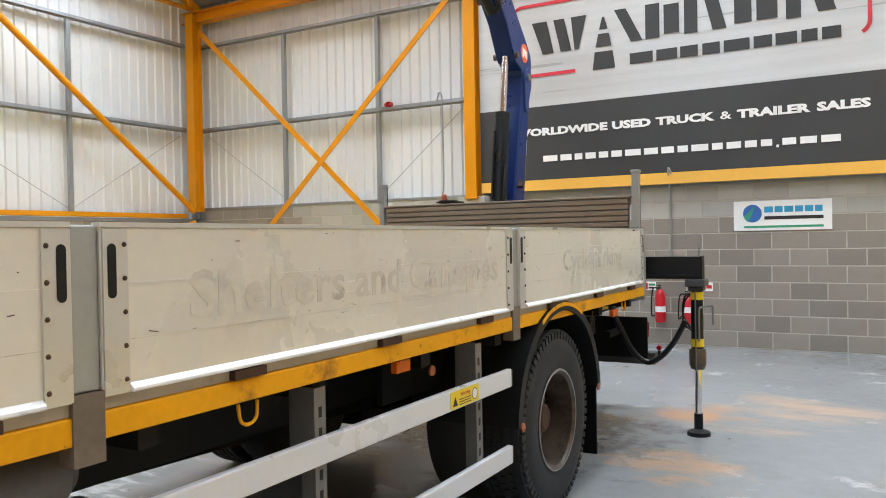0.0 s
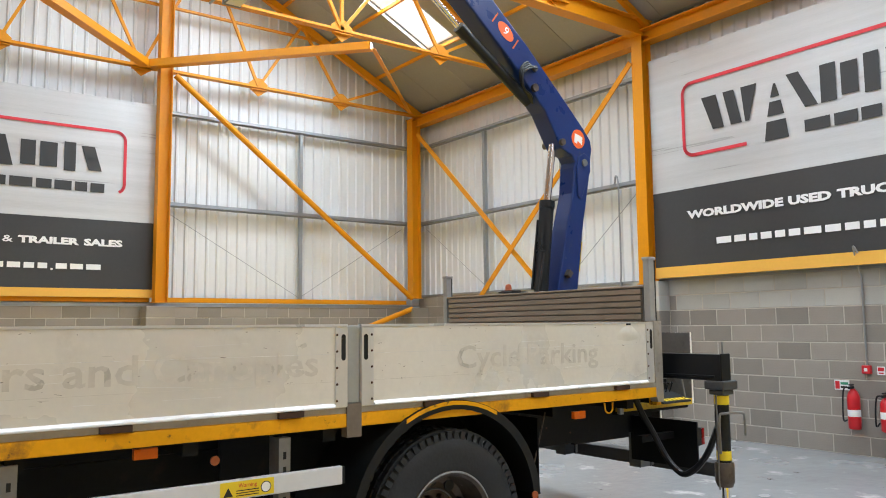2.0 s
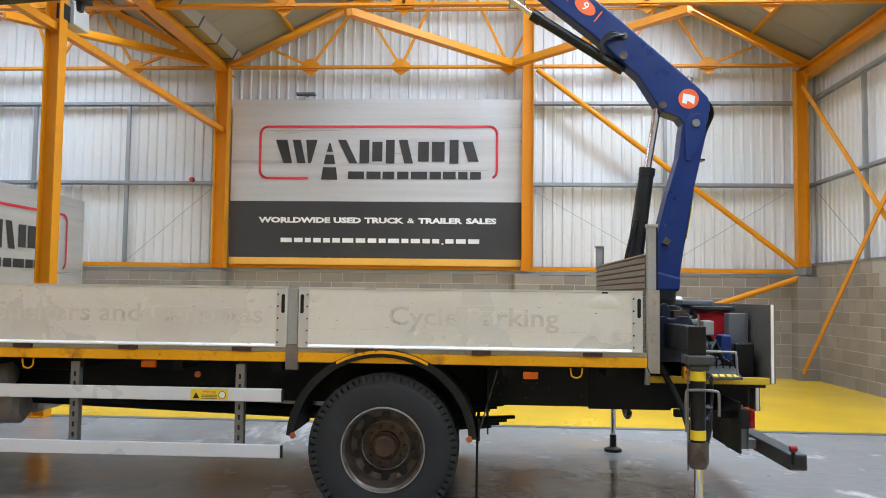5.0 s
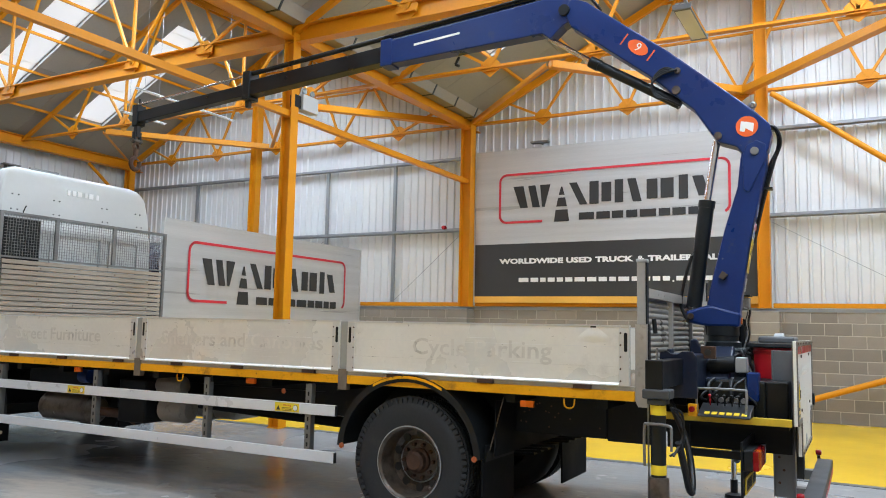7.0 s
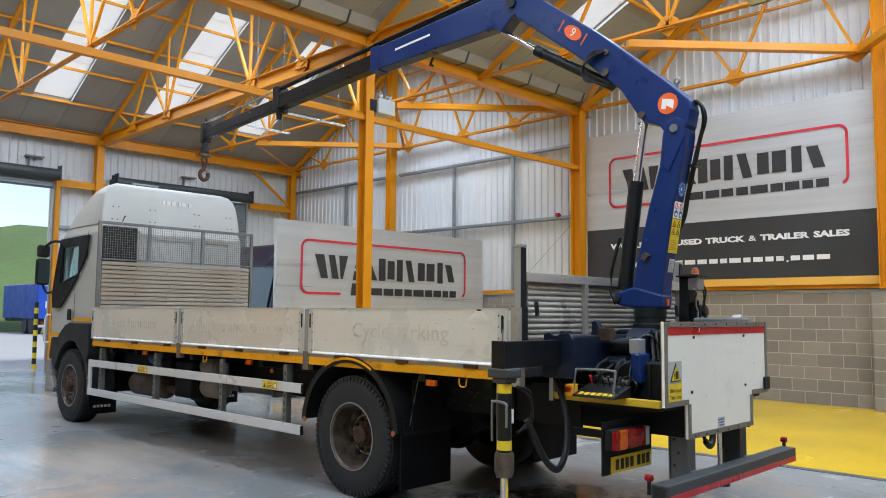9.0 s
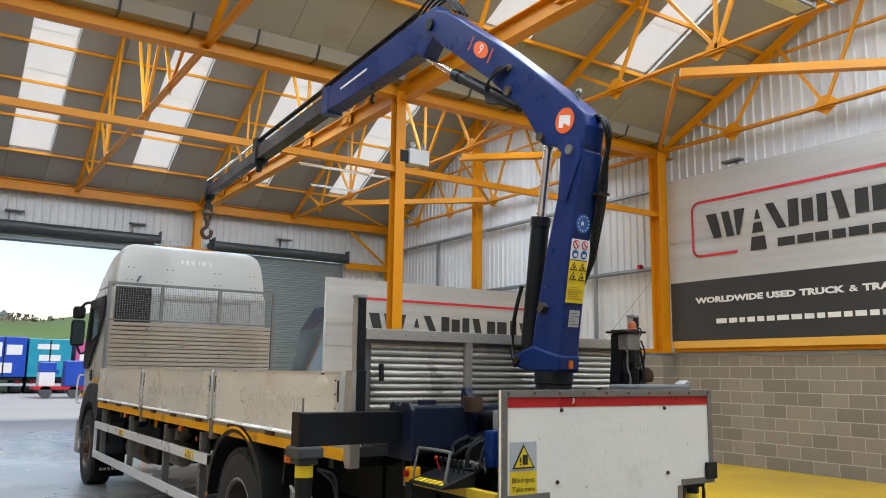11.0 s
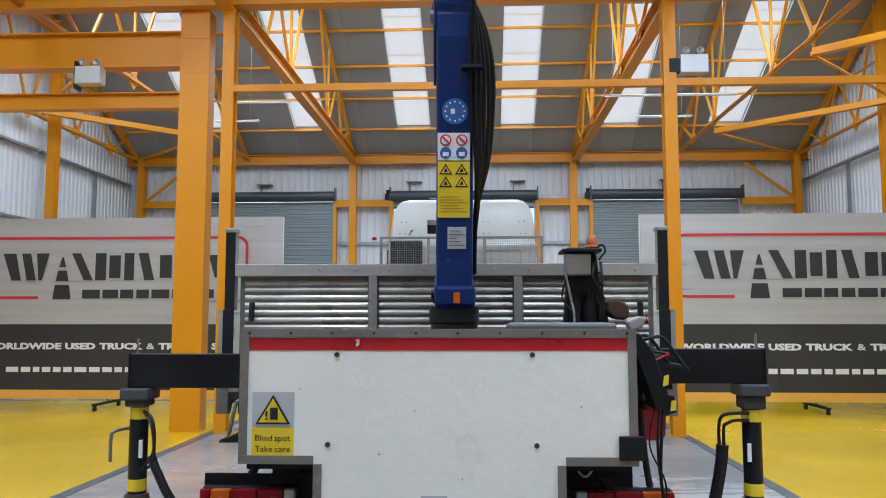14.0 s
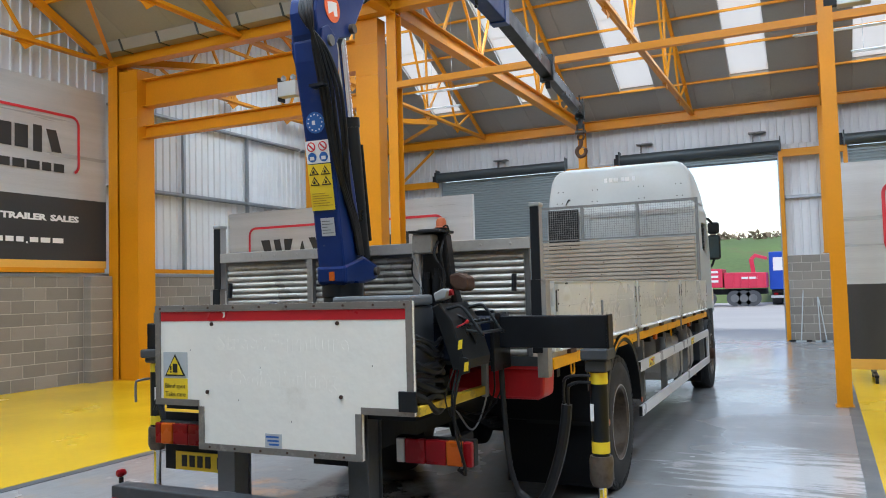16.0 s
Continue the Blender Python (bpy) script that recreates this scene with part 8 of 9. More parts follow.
LAB = "large silver and charcoal printed banner with red outlined logo"
b = thing("wall_banner", (-12.13, 2.55, 2.16), LAB + " on wall", "banner", "wall banners"); banner(b, (-12.13, -0.48, 2.29), (0, 1, 0), 6.13, 1, (0.0, 1.16, 3.28), 0.14)
b = thing("wall_banner", (-2.68, 11.08, 2.28), LAB + " on wall", "banner", "wall banners"); banner(b, (-5.72, 11.08, 2.44), (1, 0, 0), 6.1, 7, (0.0, 1.12, 3.2), 0.16)
b = thing("wall_banner", (6.98, 2.55, 2.16), LAB + " on wall", "banner", "wall banners"); banner(b, (6.98, 5.45, 2.3), (0, -1, 0), 6.05, 12, (0.0, 1.16, 3.3), 0.14)


def display(x_left, seed):
    th = thing("banner_stand", (x_left - 3.0, -3.54, 0), "free-standing printed banner display on black castors", "banner stand", "banner stands")
    banner(th, (x_left, -3.48, 0.12), (-1, 0, 0), 6.0, seed, (0.21, 1.37, 3.28), 0.16)
    for u in (0.35, 2.9, 5.6):
        g = B(); box(g, x_left - u - 0.03, x_left - u + 0.03, -4.02, -3.02, 0.09, 0.13); ft = part("foot", g, DARKPOST, th, "black foot bar")
        for y in (-3.97, -3.07):
            g = B(); tube(g, (x_left - u - 0.02, y, 0.045), (x_left - u + 0.02, y, 0.045), 0.045, 14); part("castor", g, PLASTICBLK, ft, smooth=True)
        g = B(); box(g, x_left - u - 0.025, x_left - u + 0.025, -3.58, -3.535, 0.13, 3.35); part("upright", g, GALV, th)
    for x in (x_left + 0.008, x_left - 6.0 - 0.018):
        g = B(); box(g, x, x + 0.01, -3.54, -3.465, 0.16, 3.4); part("edge_strip", g, ALUEDGE, th)


display(-5.92, 20); display(6.40, 31)

# ---- a dark lorry cab parked behind the stand ----
NAVY = mat("dark_navy_paint", (0.012, 0.014, 0.03), 0.25, 0, 0.1, 1, 20, 0.01, coat=0.5)
lor = thing("parked_lorry", (-8.2, -6.4, 0), "dark navy lorry cab parked behind the banner stand", "lorry")
g = B(); prism(g, [(-9.6, 0.5), (-6.95, 0.5), (-6.90, 1.4), (-7.15, 2.6), (-7.5, 3.15), (-9.6, 3.2)], "y", -7.6, -5.2); part("cab", g, NAVY, lor, bevel=0.06)
g = B(); prism(g, [(-6.898, 1.5), (-7.13, 2.55), (-7.11, 2.56), (-6.878, 1.5)], "y", -7.45, -5.35); part("windscreen", g, GLASSDARK, lor, "dark reflective windscreen")
g = B(); box(g, -6.93, -6.80, -7.55, -5.25, 0.4, 0.8); part("bumper", g, ALUEDGE, lor, bevel=0.03)
g = B(); tube(g, (-7.3, -5.5, 3.1), (-7.3, -5.5, 3.4), 0.04, 12); part("exhaust_stack", g, CHROME, lor, smooth=True)
for x in (-7.6, -9.2):
    g = B(); lathe(g, [(0.0, 0.0), (0.48, 0.0), (0.5, 0.05), (0.5, 0.25), (0.48, 0.3), (0, 0.3)], x, -5.5, 0.5, 28, "y"); part("wheel", g, RUBBER, lor, smooth=True)

# ---- fittings on the walls and columns ----
def extinguisher(x, h, label):
    th = thing("fire_extinguisher", (x, YN - 0.09, 0.32), label, "fire extinguisher", "wall extinguishers")
    y = YN - 0.09
    g = B(); lathe(g, [(0.0, 0.32), (0.06, 0.32), (0.072, 0.34), (0.072, 0.32 + h * 0.8), (0.05, 0.32 + h * 0.92), (0.02, 0.32 + h), (0.0, 0.32 + h)], x, y, 0, 22, "z"); part("cylinder", g, REDPLASTIC, th, "red cylinder", smooth=True)
    g = B(); lathe(g, [(0.0728, 0.47), (0.0732, 0.47), (0.0732, 0.55), (0.0728, 0.55)], x, y, 0, 22, "z"); part("label", g, PRINTWHITE, th, smooth=True)
    g = B(); box(g, x - 0.012, x + 0.012, y - 0.10, y + 0.01, 0.32 + h, 0.35 + h); box(g, x - 0.012, x + 0.012, y - 0.08, y + 0.01, 0.36 + h, 0.375 + h); part("handle", g, DARKPOST, th)
    g = B(); sweep(g, [(x - 0.02, y - 0.03, 0.33 + h), (x - 0.10, y - 0.03, 0.30 + h), (x - 0.12, y - 0.03, 0.15 + h * 0.6), (x - 0.075, y - 0.02, 0.42)], 0.010, 7); part("hose", g, HOSE, th, smooth=True)
    g = B(); box(g, x - 0.03, x + 0.03, YN - 0.02, YN, 0.62, 0.68); part("bracket", g, DARKPOST, th)


extinguisher(-2.93, 0.48, "red fire extinguisher with hose on the block wall"); extinguisher(-2.55, 0.40, "slim red fire extinguisher on the block wall")


def sign(name, x0, x1, z0, z1, field, label, marks):
    th = thing(name, ((x0 + x1) / 2, YN, z0), label, "sign")
    g = B(); box(g, x0, x1, YN - 0.012, YN - 0.004, z0, z1); part("panel", g, field, th)
    for mx0, mx1, mz0, mz1, m in marks:
        g = B(); box(g, x0 + (x1 - x0) * mx0, x0 + (x1 - x0) * mx1, YN - 0.0145, YN - 0.0122, z0 + (z1 - z0) * mz0, z0 + (z1 - z0) * mz1); part("print", g, m, th)


sign("fire_sign", -3.19, -3.01, 0.77, 0.89, PRINTWHITE, "small white and green safety sign", ((0.05, 0.35, 0.1, 0.9, REDPLASTIC), (0.42, 0.92, 0.55, 0.8, GREENPRINT), (0.42, 0.85, 0.2, 0.4, PRINTBLACK)))
sign("fire_sign", -2.40, -2.22, 0.77, 0.89, PRINTWHITE, "small white and red safety sign", ((0.05, 0.45, 0.1, 0.9, REDPLASTIC), (0.52, 0.92, 0.3, 0.7, REDPLASTIC)))
sign("fire_sign", -2.67, -2.58, 0.97, 1.07, PRINTWHITE, "small white call point sign", ((0.1, 0.9, 0.45, 0.9, REDPLASTIC), (0.2, 0.8, 0.15, 0.3, REDPLASTIC)))
SKYBLUE = mat("sky_blue_print", (0.03, 0.30, 0.52), 0.5, 0, 0.03)
# flooring sign with a round mark and plain bars
th = thing("flooring_sign", (-1.32, YN, 1.60), "white company sign with green and blue mark on wall", "sign")
g = B(); box(g, -1.93, -0.72, YN - 0.014, YN - 0.004, 1.60, 2.0); part("panel", g, PRINTWHITE, th, bevel=0.002)
g = B(); tube(g, (-1.69, YN - 0.0165, 1.83), (-1.69, YN - 0.0145, 1.83), 0.12, 26); part("round_mark", g, BLUEPRINT, th)
g = B(); prism(g, [(-1.80, 1.79), (-1.66, 1.93), (-1.70, 1.80), (-1.76, 1.72)], "y", YN - 0.019, YN - 0.0168); part("green_mark", g, GREENPRINT, th)
x = -1.54
for w in (0.13, 0.12, 0.13, 0.12, 0.12, 0.11):
    g = B(); box(g, x, x + w - 0.02, YN - 0.0165, YN - 0.0145, 1.84, 1.92); part("blue_bar", g, SKYBLUE, th); x += w
for z0, z1, m in ((1.745, 1.79, PRINTBLACK), (1.635, 1.665, GREENPRINT)):
    g = B(); box(g, -1.54 if z1 > 1.7 else -1.80, -0.82, YN - 0.0165, YN - 0.0145, z0, z1); part("text_bar", g, m, th)
# call point and conduits
th = thing("call_point", (-2.78, YN, 0.98), "red fire alarm call point on grey conduit", "call point")
g = B(); box(g, -2.83, -2.73, YN - 0.06, YN - 0.003, 0.98, 1.08); part("case", g, REDPLASTIC, th, bevel=0.008)
g = B(); box(g, -2.80, -2.76, YN - 0.062, YN - 0.06, 1.01, 1.05); part("plate", g, PRINTWHITE, th)
g = B(); tube(g, (-2.78, YN - 0.02, 1.08), (-2.78, YN - 0.02, 2.15), 0.012, 8); sweep(g, [(-2.78, YN - 0.02, 2.15), (-2.78, YN - 0.10, 2.28), (-2.76, YN - 0.22, 2.50), (-2.72, YN - 0.2, 2.42)], 0.012, 8); part("conduit", g, GALV, th, "grey conduit", smooth=True)
th = thing("wall_conduit", (-6.45, YN - 0.05, 0.9), "grey conduit with switch box on block wall", "conduit")
g = B(); sweep(g, [(-6.60, 11.22, 3.86), (-6.52, 11.16, 3.98), (-6.46, 11.14, 3.90), (-6.45, 11.14, 3.5), (-6.45, 11.14, 2.5), (-6.50, 11.18, 2.3), (-6.52, 11.215, 2.15), (-6.52, 11.215, 1.02)], 0.014, 8); part("conduit", g, GALV, th, smooth=True)
g = B(); box(g, -6.57, -6.47, YN - 0.06, YN - 0.003, 0.92, 1.02); part("switch_box", g, LAMPGREY, th, bevel=0.006)
for i, p in enumerate(((-7.52, 11.16, 3.84), (-12.17, -1.32, 3.84), (-0.05, YC_F + 0.17, 3.86))):
    th = thing("alarm_sounder", p, "small red alarm sounder on grey wall rail", "alarm", "alarm sounders")
    g = B(); lathe(g, [(0, -0.05), (0.05, -0.045), (0.055, 0.0), (0.04, 0.04), (0, 0.05)], p[0], p[1], p[2] + 0.055, 16, "z"); part("dome", g, REDLENS, th, smooth=True)
    g = B(); tube(g, (p[0] - 0.07, p[1], p[2] + 0.05), (p[0] + 0.07, p[1], p[2] + 0.05), 0.035, 12); part("horn", g, REDPLASTIC, th, smooth=True)


def emergency_light(x, y, z, drop):
    th = thing("emergency_light", (x, y, z), "grey twin spot emergency light box", "emergency light", "emergency lights")
    g = B(); box(g, x - 0.19, x + 0.19, y - 0.08, y + 0.10, z, z + 0.26); part("case", g, LAMPGREY, th, bevel=0.01)
    for s in (-0.10, 0.10):
        g = B(); lathe(g, [(0.0, 0.0), (0.040, 0.01), (0.052, 0.05), (0.046, 0.052), (0.0, 0.03)], x + s, y + 0.0, z + 0.33, 16, "y"); tube(g, (x + s, y, z + 0.26), (x + s, y, z + 0.30), 0.012, 8); part("spot", g, GALV, th, "clear lamp reflector", smooth=True)
    if drop:
        g = B(); box(g, x + 0.19, x + 0.22, y - 0.12, y + 0.06, z - 0.06, z + 0.35); tube(g, (x, y, z + 0.26), (x, y, z + drop), 0.006, 6); part("hanger", g, DARKPOST, th)
    else:
        g = B(); box(g, x + 0.19, x + 0.34, y - 0.05, y + 0.05, z + 0.02, z + 0.22); part("bracket", g, DARKPOST, th)


emergency_light(-6.12, -0.60, 4.99, 0); emergency_light(2.55, -0.65, 4.98, 0.34)


def batten(x0, x1, y, z):
    th = thing("batten_light", ((x0 + x1) / 2, y, z), "slim grey batten light hung below the roof", "light", "batten lights")
    g = B(); box(g, x0, x1, y - 0.03, y + 0.03, z, z + 0.025); part("body", g, LAMPGREY, th, bevel=0.01)
    g = B(); box(g, x0 + 0.03, x1 - 0.03, y - 0.022, y + 0.022, z - 0.015, z); part("diffuser", g, PRINTWHITE, th, bevel=0.01)
    for x in (x0 + 0.2, x1 - 0.2):
        g = B(); tube(g, (x, y, z + 0.025), (x, y, roofline(y)), 0.003, 5); part("wire", g, GALV, th)


for x0, x1, y, z in ((0.35, 1.75, -3.85, 5.60), (-7.75, -5.35, -3.75, 5.60), (1.35, 2.25, -5.2, 5.60), (-7.35, -6.25, -5.25, 5.60)):
    batten(x0, x1, y, z)
th = thing("high_bay_light", (-7.31, 5.25, 5.9), "long pale high bay light with grey edges", "light")
g = B(); prism(g, [(5.13, 5.90), (5.15, 5.885), (5.35, 5.885), (5.37, 5.90), (5.34, 5.955), (5.16, 5.955)], "x", -7.90, -6.72); part("body", g, PLAINGREY, th, bevel=0.006)
g = B(); box(g, -7.87, -6.75, 5.15, 5.35, 5.880, 5.8845); part("diffuser", g, mat("cream_diffuser", (0.62, 0.60, 0.53), 0.4, 0, 0.04), th, "cream diffuser")
for x in (-7.92, -6.70):
    g = B(); box(g, x - 0.018, x + 0.018, 5.125, 5.375, 5.882, 5.957); part("end_cap", g, PLAINGREY, th, bevel=0.005)
for x in (-7.7, -6.92):
    g = B(); tube(g, (x, 5.25, 5.955), (x, 5.225, 6.16), 0.004, 6); part("wire", g, GALV, th)
th = thing("conduit_bar", (-7.25, 5.22, 6.17), "grey conduit bar between two trusses", "conduit")
g = B(); tube(g, (-8.66, 5.22, 6.175), (-5.80, 5.22, 6.175), 0.02, 10); part("bar", g, GALV, th, smooth=True)
# brackets above the shutters and banners
for p in ((-12.24, 1.03, 5.68), (-1.2, YC_F + 0.14, 5.55), (-4.2, YC_F + 0.14, 5.55), (3.2, YC_F + 0.14, 5.5), (-8.5, YC_F + 0.14, 5.55), (7.2, 2.0, 5.75)):
    g = B()
    if abs(p[0]) > 5 and abs(p[1]) < 5:
        box(g, p[0] - 0.06, p[0] + 0.10, p[1] - 0.20, p[1] + 0.20, p[2], p[2] + 0.04); box(g, p[0] - 0.15, p[0] - 0.06, p[1] - 0.02, p[1] + 0.02, p[2], p[2] + 0.03)
    else:
        box(g, p[0] - 0.22, p[0] + 0.22, p[1] - 0.1, p[1] + 0.10, p[2], p[2] + 0.03); box(g, p[0] + 0.10, p[0] + 0.13, p[1] - 0.10, p[1], p[2] - 0.22, p[2])
    single("wall_bracket", g, STEELGREY, "dark steel bracket fixed to the wall sheeting", "bracket", "wall brackets")

# ---- things by the shutter pier ----
CARDTAPE = mat("clear_tape", (0.5, 0.38, 0.24), 0.25, 0, 0.05)
def carton(x0, x1, y0, y1, z0, z1, m, label):
    th = thing("carton", ((x0 + x1) / 2, (y0 + y1) / 2, z0), label, "box", "stored boxes")
    g = B(); box(g, x0, x1, y0, y1, z0, z1); part("body", g, m, th, bevel=0.008)
    g = B(); box(g, x0 + 0.004, x1 - 0.004, (y0 + y1) / 2 - 0.03, (y0 + y1) / 2 + 0.03, z1, z1 + 0.002); part("tape", g, CARDTAPE, th)
    for s in (0, 1):
        g = B(); y = y0 if s == 0 else y1; d = 1 if s == 0 else -1
        prism(g, [(y, z1 + 0.001), (y + d * (y1 - y0) * 0.47, z1 + 0.012), (y + d * (y1 - y0) * 0.47, z1 + 0.018), (y, z1 + 0.007)], "x", x0, x1); part("flap", g, m, th)


pal = thing("pallet", (0.72, -5.3, 0.0), "low wooden pallet under cardboard box", "pallet")
for k in range(5):
    g = B(); box(g, 0.34 + 0.165 * k, 0.45 + 0.165 * k, -6.15, -4.45, 0.08, 0.10); part("board", g, CARD, pal)
for y in (-6.1, -5.35, -4.6):
    g = B(); box(g, 0.36, 1.10, y, y + 0.1, 0.0045 if y > -4.7 else 0.0, 0.08); part("block", g, DARKPOST, pal)
WHITECARD = mat("white_carton", (0.62, 0.60, 0.56), 0.8, 0, 0.06)
carton(0.33, 1.12, -6.15, -4.42, 0.101, 0.52, CARD, "brown cardboard box on pallet")
carton(0.36, 1.10, -7.6, -6.4, 0.0, 0.50, CARD, "brown cardboard box behind the pallet"); carton(0.36, 1.10, -7.6, -6.4, 0.525, 0.74, WHITECARD, "flat white carton stacked on cardboard box")
BENCHWOOD = mat("bench_wood", (0.42, 0.19, 0.05), 0.6)
bench = thing("workbench", (1.4, -10.9, 0), "cluttered workbench beside the shutter", "workbench")
g = B(); box(g, 0.62, 2.4, -11.3, -10.5, 0.70, 0.75); part("top", g, BENCHWOOD, bench)
for x, y in ((0.65, -11.25), (0.65, -10.6), (2.3, -11.25), (2.3, -10.6)):
    g = B(); box(g, x, x + 0.06, y, y + 0.06, 0, 0.70); part("leg", g, DARKPOST, bench)
g = B(); box(g, 0.63, 2.39, -10.52, -10.49, 0.25, 0.70); part("front_panel", g, BENCHWOOD, bench)
rng = random.Random(21)
for k in range(9):
    x, y, h_, r = 0.72 + 0.17 * k, rng.uniform(-11.1, -10.7), rng.uniform(0.10, 0.28), rng.uniform(0.035, 0.06)
    m = (REDPLASTIC, LAMPGREY, PLASTICBLK, PRINTWHITE, BLUEPRINT)[k % 5]
    g = B(); lathe(g, [(0, 0.751), (r, 0.751), (r, 0.751 + h_ * 0.8), (r * 0.4, 0.751 + h_ * 0.9), (r * 0.4, 0.751 + h_), (0, 0.751 + h_)], x, y, 0, 14, "z")
    single("bottle", g, m, "small container standing on the workbench", "bottle", "bench clutter", smooth=True)
th = thing("bucket", (0.45, -11.45, 0.0), "blue plastic bucket by the block pier", "bucket")
g = B(); lathe(g, [(0.0, 0.0), (0.17, 0.0), (0.21, 0.50), (0.22, 0.52), (0.20, 0.52), (0.16, 0.02), (0.0, 0.02)], 0.45, -11.45, 0, 26, "z"); part("body", g, mat("blue_plastic", (0.02, 0.12, 0.36), 0.4), th, smooth=True)
g = B(); sweep(g, [(0.24, -11.45, 0.5), (0.28, -11.30, 0.36), (0.45, -11.24, 0.30), (0.62, -11.30, 0.36), (0.66, -11.45, 0.5)], 0.006, 6); part("handle", g, GALV, th, smooth=True)
th = thing("plastic_bag", (0.30, -11.55, 0.0), "white plastic refuse bag", "bag")
g = B(); bmesh.ops.create_icosphere(g, subdivisions=3, radius=0.2)
for v in g.verts:
    v.co *= 1 + 0.25 * noise.noise(v.co * 7)
    v.co = Vector((v.co.x + 0.30, v.co.y - 11.5, max(0.0, v.co.z * 1.1 + 0.2)))
part("sack", g, WHITECARD, th, smooth=True)
g = B(); tube(g, (0.30, -11.5, 0.38), (0.31, -11.5, 0.47), 0.03, 8, 0.06); part("neck", g, WHITECARD, th)
for x in (-0.22, -0.46):
    th = thing("fire_extinguisher", (x, -11.92, 0.50), "red fire extinguisher hung on the block pier", "fire extinguisher", "pier extinguishers")
    g = B(); lathe(g, [(0, 0.50), (0.07, 0.50), (0.075, 0.53), (0.075, 0.86), (0.05, 0.93), (0.02, 0.97), (0, 0.97)], x, -11.93, 0, 18, "z"); part("cylinder", g, REDPLASTIC, th, smooth=True)
    g = B(); box(g, x - 0.015, x + 0.015, -11.95, -11.83, 0.97, 1.02); part("handle", g, DARKPOST, th)
    g = B(); sweep(g, [(x + 0.02, -11.92, 0.98), (x + 0.10, -11.90, 0.93), (x + 0.10, -11.89, 0.72), (x + 0.07, -11.88, 0.60)], 0.010, 7); part("hose", g, HOSE, th, smooth=True)
    g = B(); box(g, x - 0.03, x + 0.03, -12.02, -11.99, 0.62, 0.72); part("bracket", g, DARKPOST, th)
    th = thing("fire_sign", (x, -12.02, 1.15), "small white and red fire sign on pier", "sign")
    g = B(); box(g, x - 0.09, x + 0.09, -12.026, -12.016, 1.12, 1.32); part("panel", g, PRINTWHITE, th)
    g = B(); box(g, x - 0.07, x + 0.07, -12.016, -12.013, 1.22, 1.30); part("print", g, PRINTBLACK if x > -0.3 else REDPLASTIC, th)
    g = B(); box(g, x - 0.07, x + 0.07, -12.016, -12.013, 1.14, 1.19); part("print", g, REDPLASTIC, th)
th = thing("dustpan", (-0.22, -11.75, 0.0), "red plastic dustpan leaning on pier", "dustpan")
g = B(); prism(g, [(-11.60, 0.0), (-11.90, 0.36), (-11.93, 0.36), (-11.64, 0.0)], "x", -0.40, -0.04); part("pan", g, REDPLASTIC, th, bevel=0.006)
g = B(); tube(g, (-0.22, -11.915, 0.36), (-0.22, -11.945, 0.50), 0.015, 8); part("handle", g, REDPLASTIC, th)
for x, h_, m in ((0.10, 1.25, BLUEPRINT), (0.0, 1.15, DARKPOST)):
    g = B(); tube(g, (x, -11.6, 0.02), (x - 0.04, -11.98, h_), 0.012, 8); box(g, x - 0.10, x + 0.10, -11.63, -11.56, 0.0, 0.05)
    single("floor_brush", g, m, "long handled floor brush leaning on the pier", "brush", "leaning brushes")
for x, d_, h_ in ((-5.05, -0.10, 1.38), (-5.50, 0.03, 1.22), (-5.64, 0.16, 1.20)):
    g = B(); tube(g, (x, -11.75, 0.01), (x + d_, -11.99, h_), 0.014, 8); box(g, x - 0.12, x + 0.12, -11.78, -11.70, 0.0, 0.035)
    single("floor_brush", g, LAMPGREY, "pale squeegee leaning on the block pier", "brush", "leaning brushes")
for x, z in ((-0.36, 1.55), (-4.95, 1.60)):
    g = B(); box(g, x - 0.08, x + 0.08, -12.026, -12.016, z, z + 0.24); single("pier_notice", g, STICKER, "yellow safety notice on the block pier", "notice", "pier notices")
g = B(); box(g, -0.50, -0.42, -12.026, -11.99, 1.40, 1.52); single("switch_box", g, LAMPGREY, "small grey switch box on pier", "switch", bevel=0.006)


g = B(); box(g, -5.30, -4.76, -11.98, -11.72, 0.0, 0.03); single("floor_mat", g, FLAP, "black rubber mat by the block pier", "mat", bevel=0.008)


def trestle(x, y):
    th = thing("folding_stand", (x, y, 0), "black folding stand beside the banner display", "stand", "folding stands")
    for dx, dy in ((-0.22, -0.2), (0.22, -0.2), (-0.22, 0.2), (0.22, 0.2)):
        g = B(); tube(g, (x + dx, y + dy, 0.0), (x + dx * 0.15, y - dy * 0.1, 0.95), 0.014, 8); part("leg", g, PLASTICBLK, th)
    g = B(); tube(g, (x - 0.2, y - 0.16, 0.35), (x + 0.2, y + 0.16, 0.35), 0.010, 8); part("cross_bar", g, PLASTICBLK, th)
    g = B(); box(g, x - 0.06, x + 0.06, y - 0.05, y + 0.05, 0.94, 0.97); part("top", g, PLASTICBLK, th)


trestle(-6.05, -6.1)

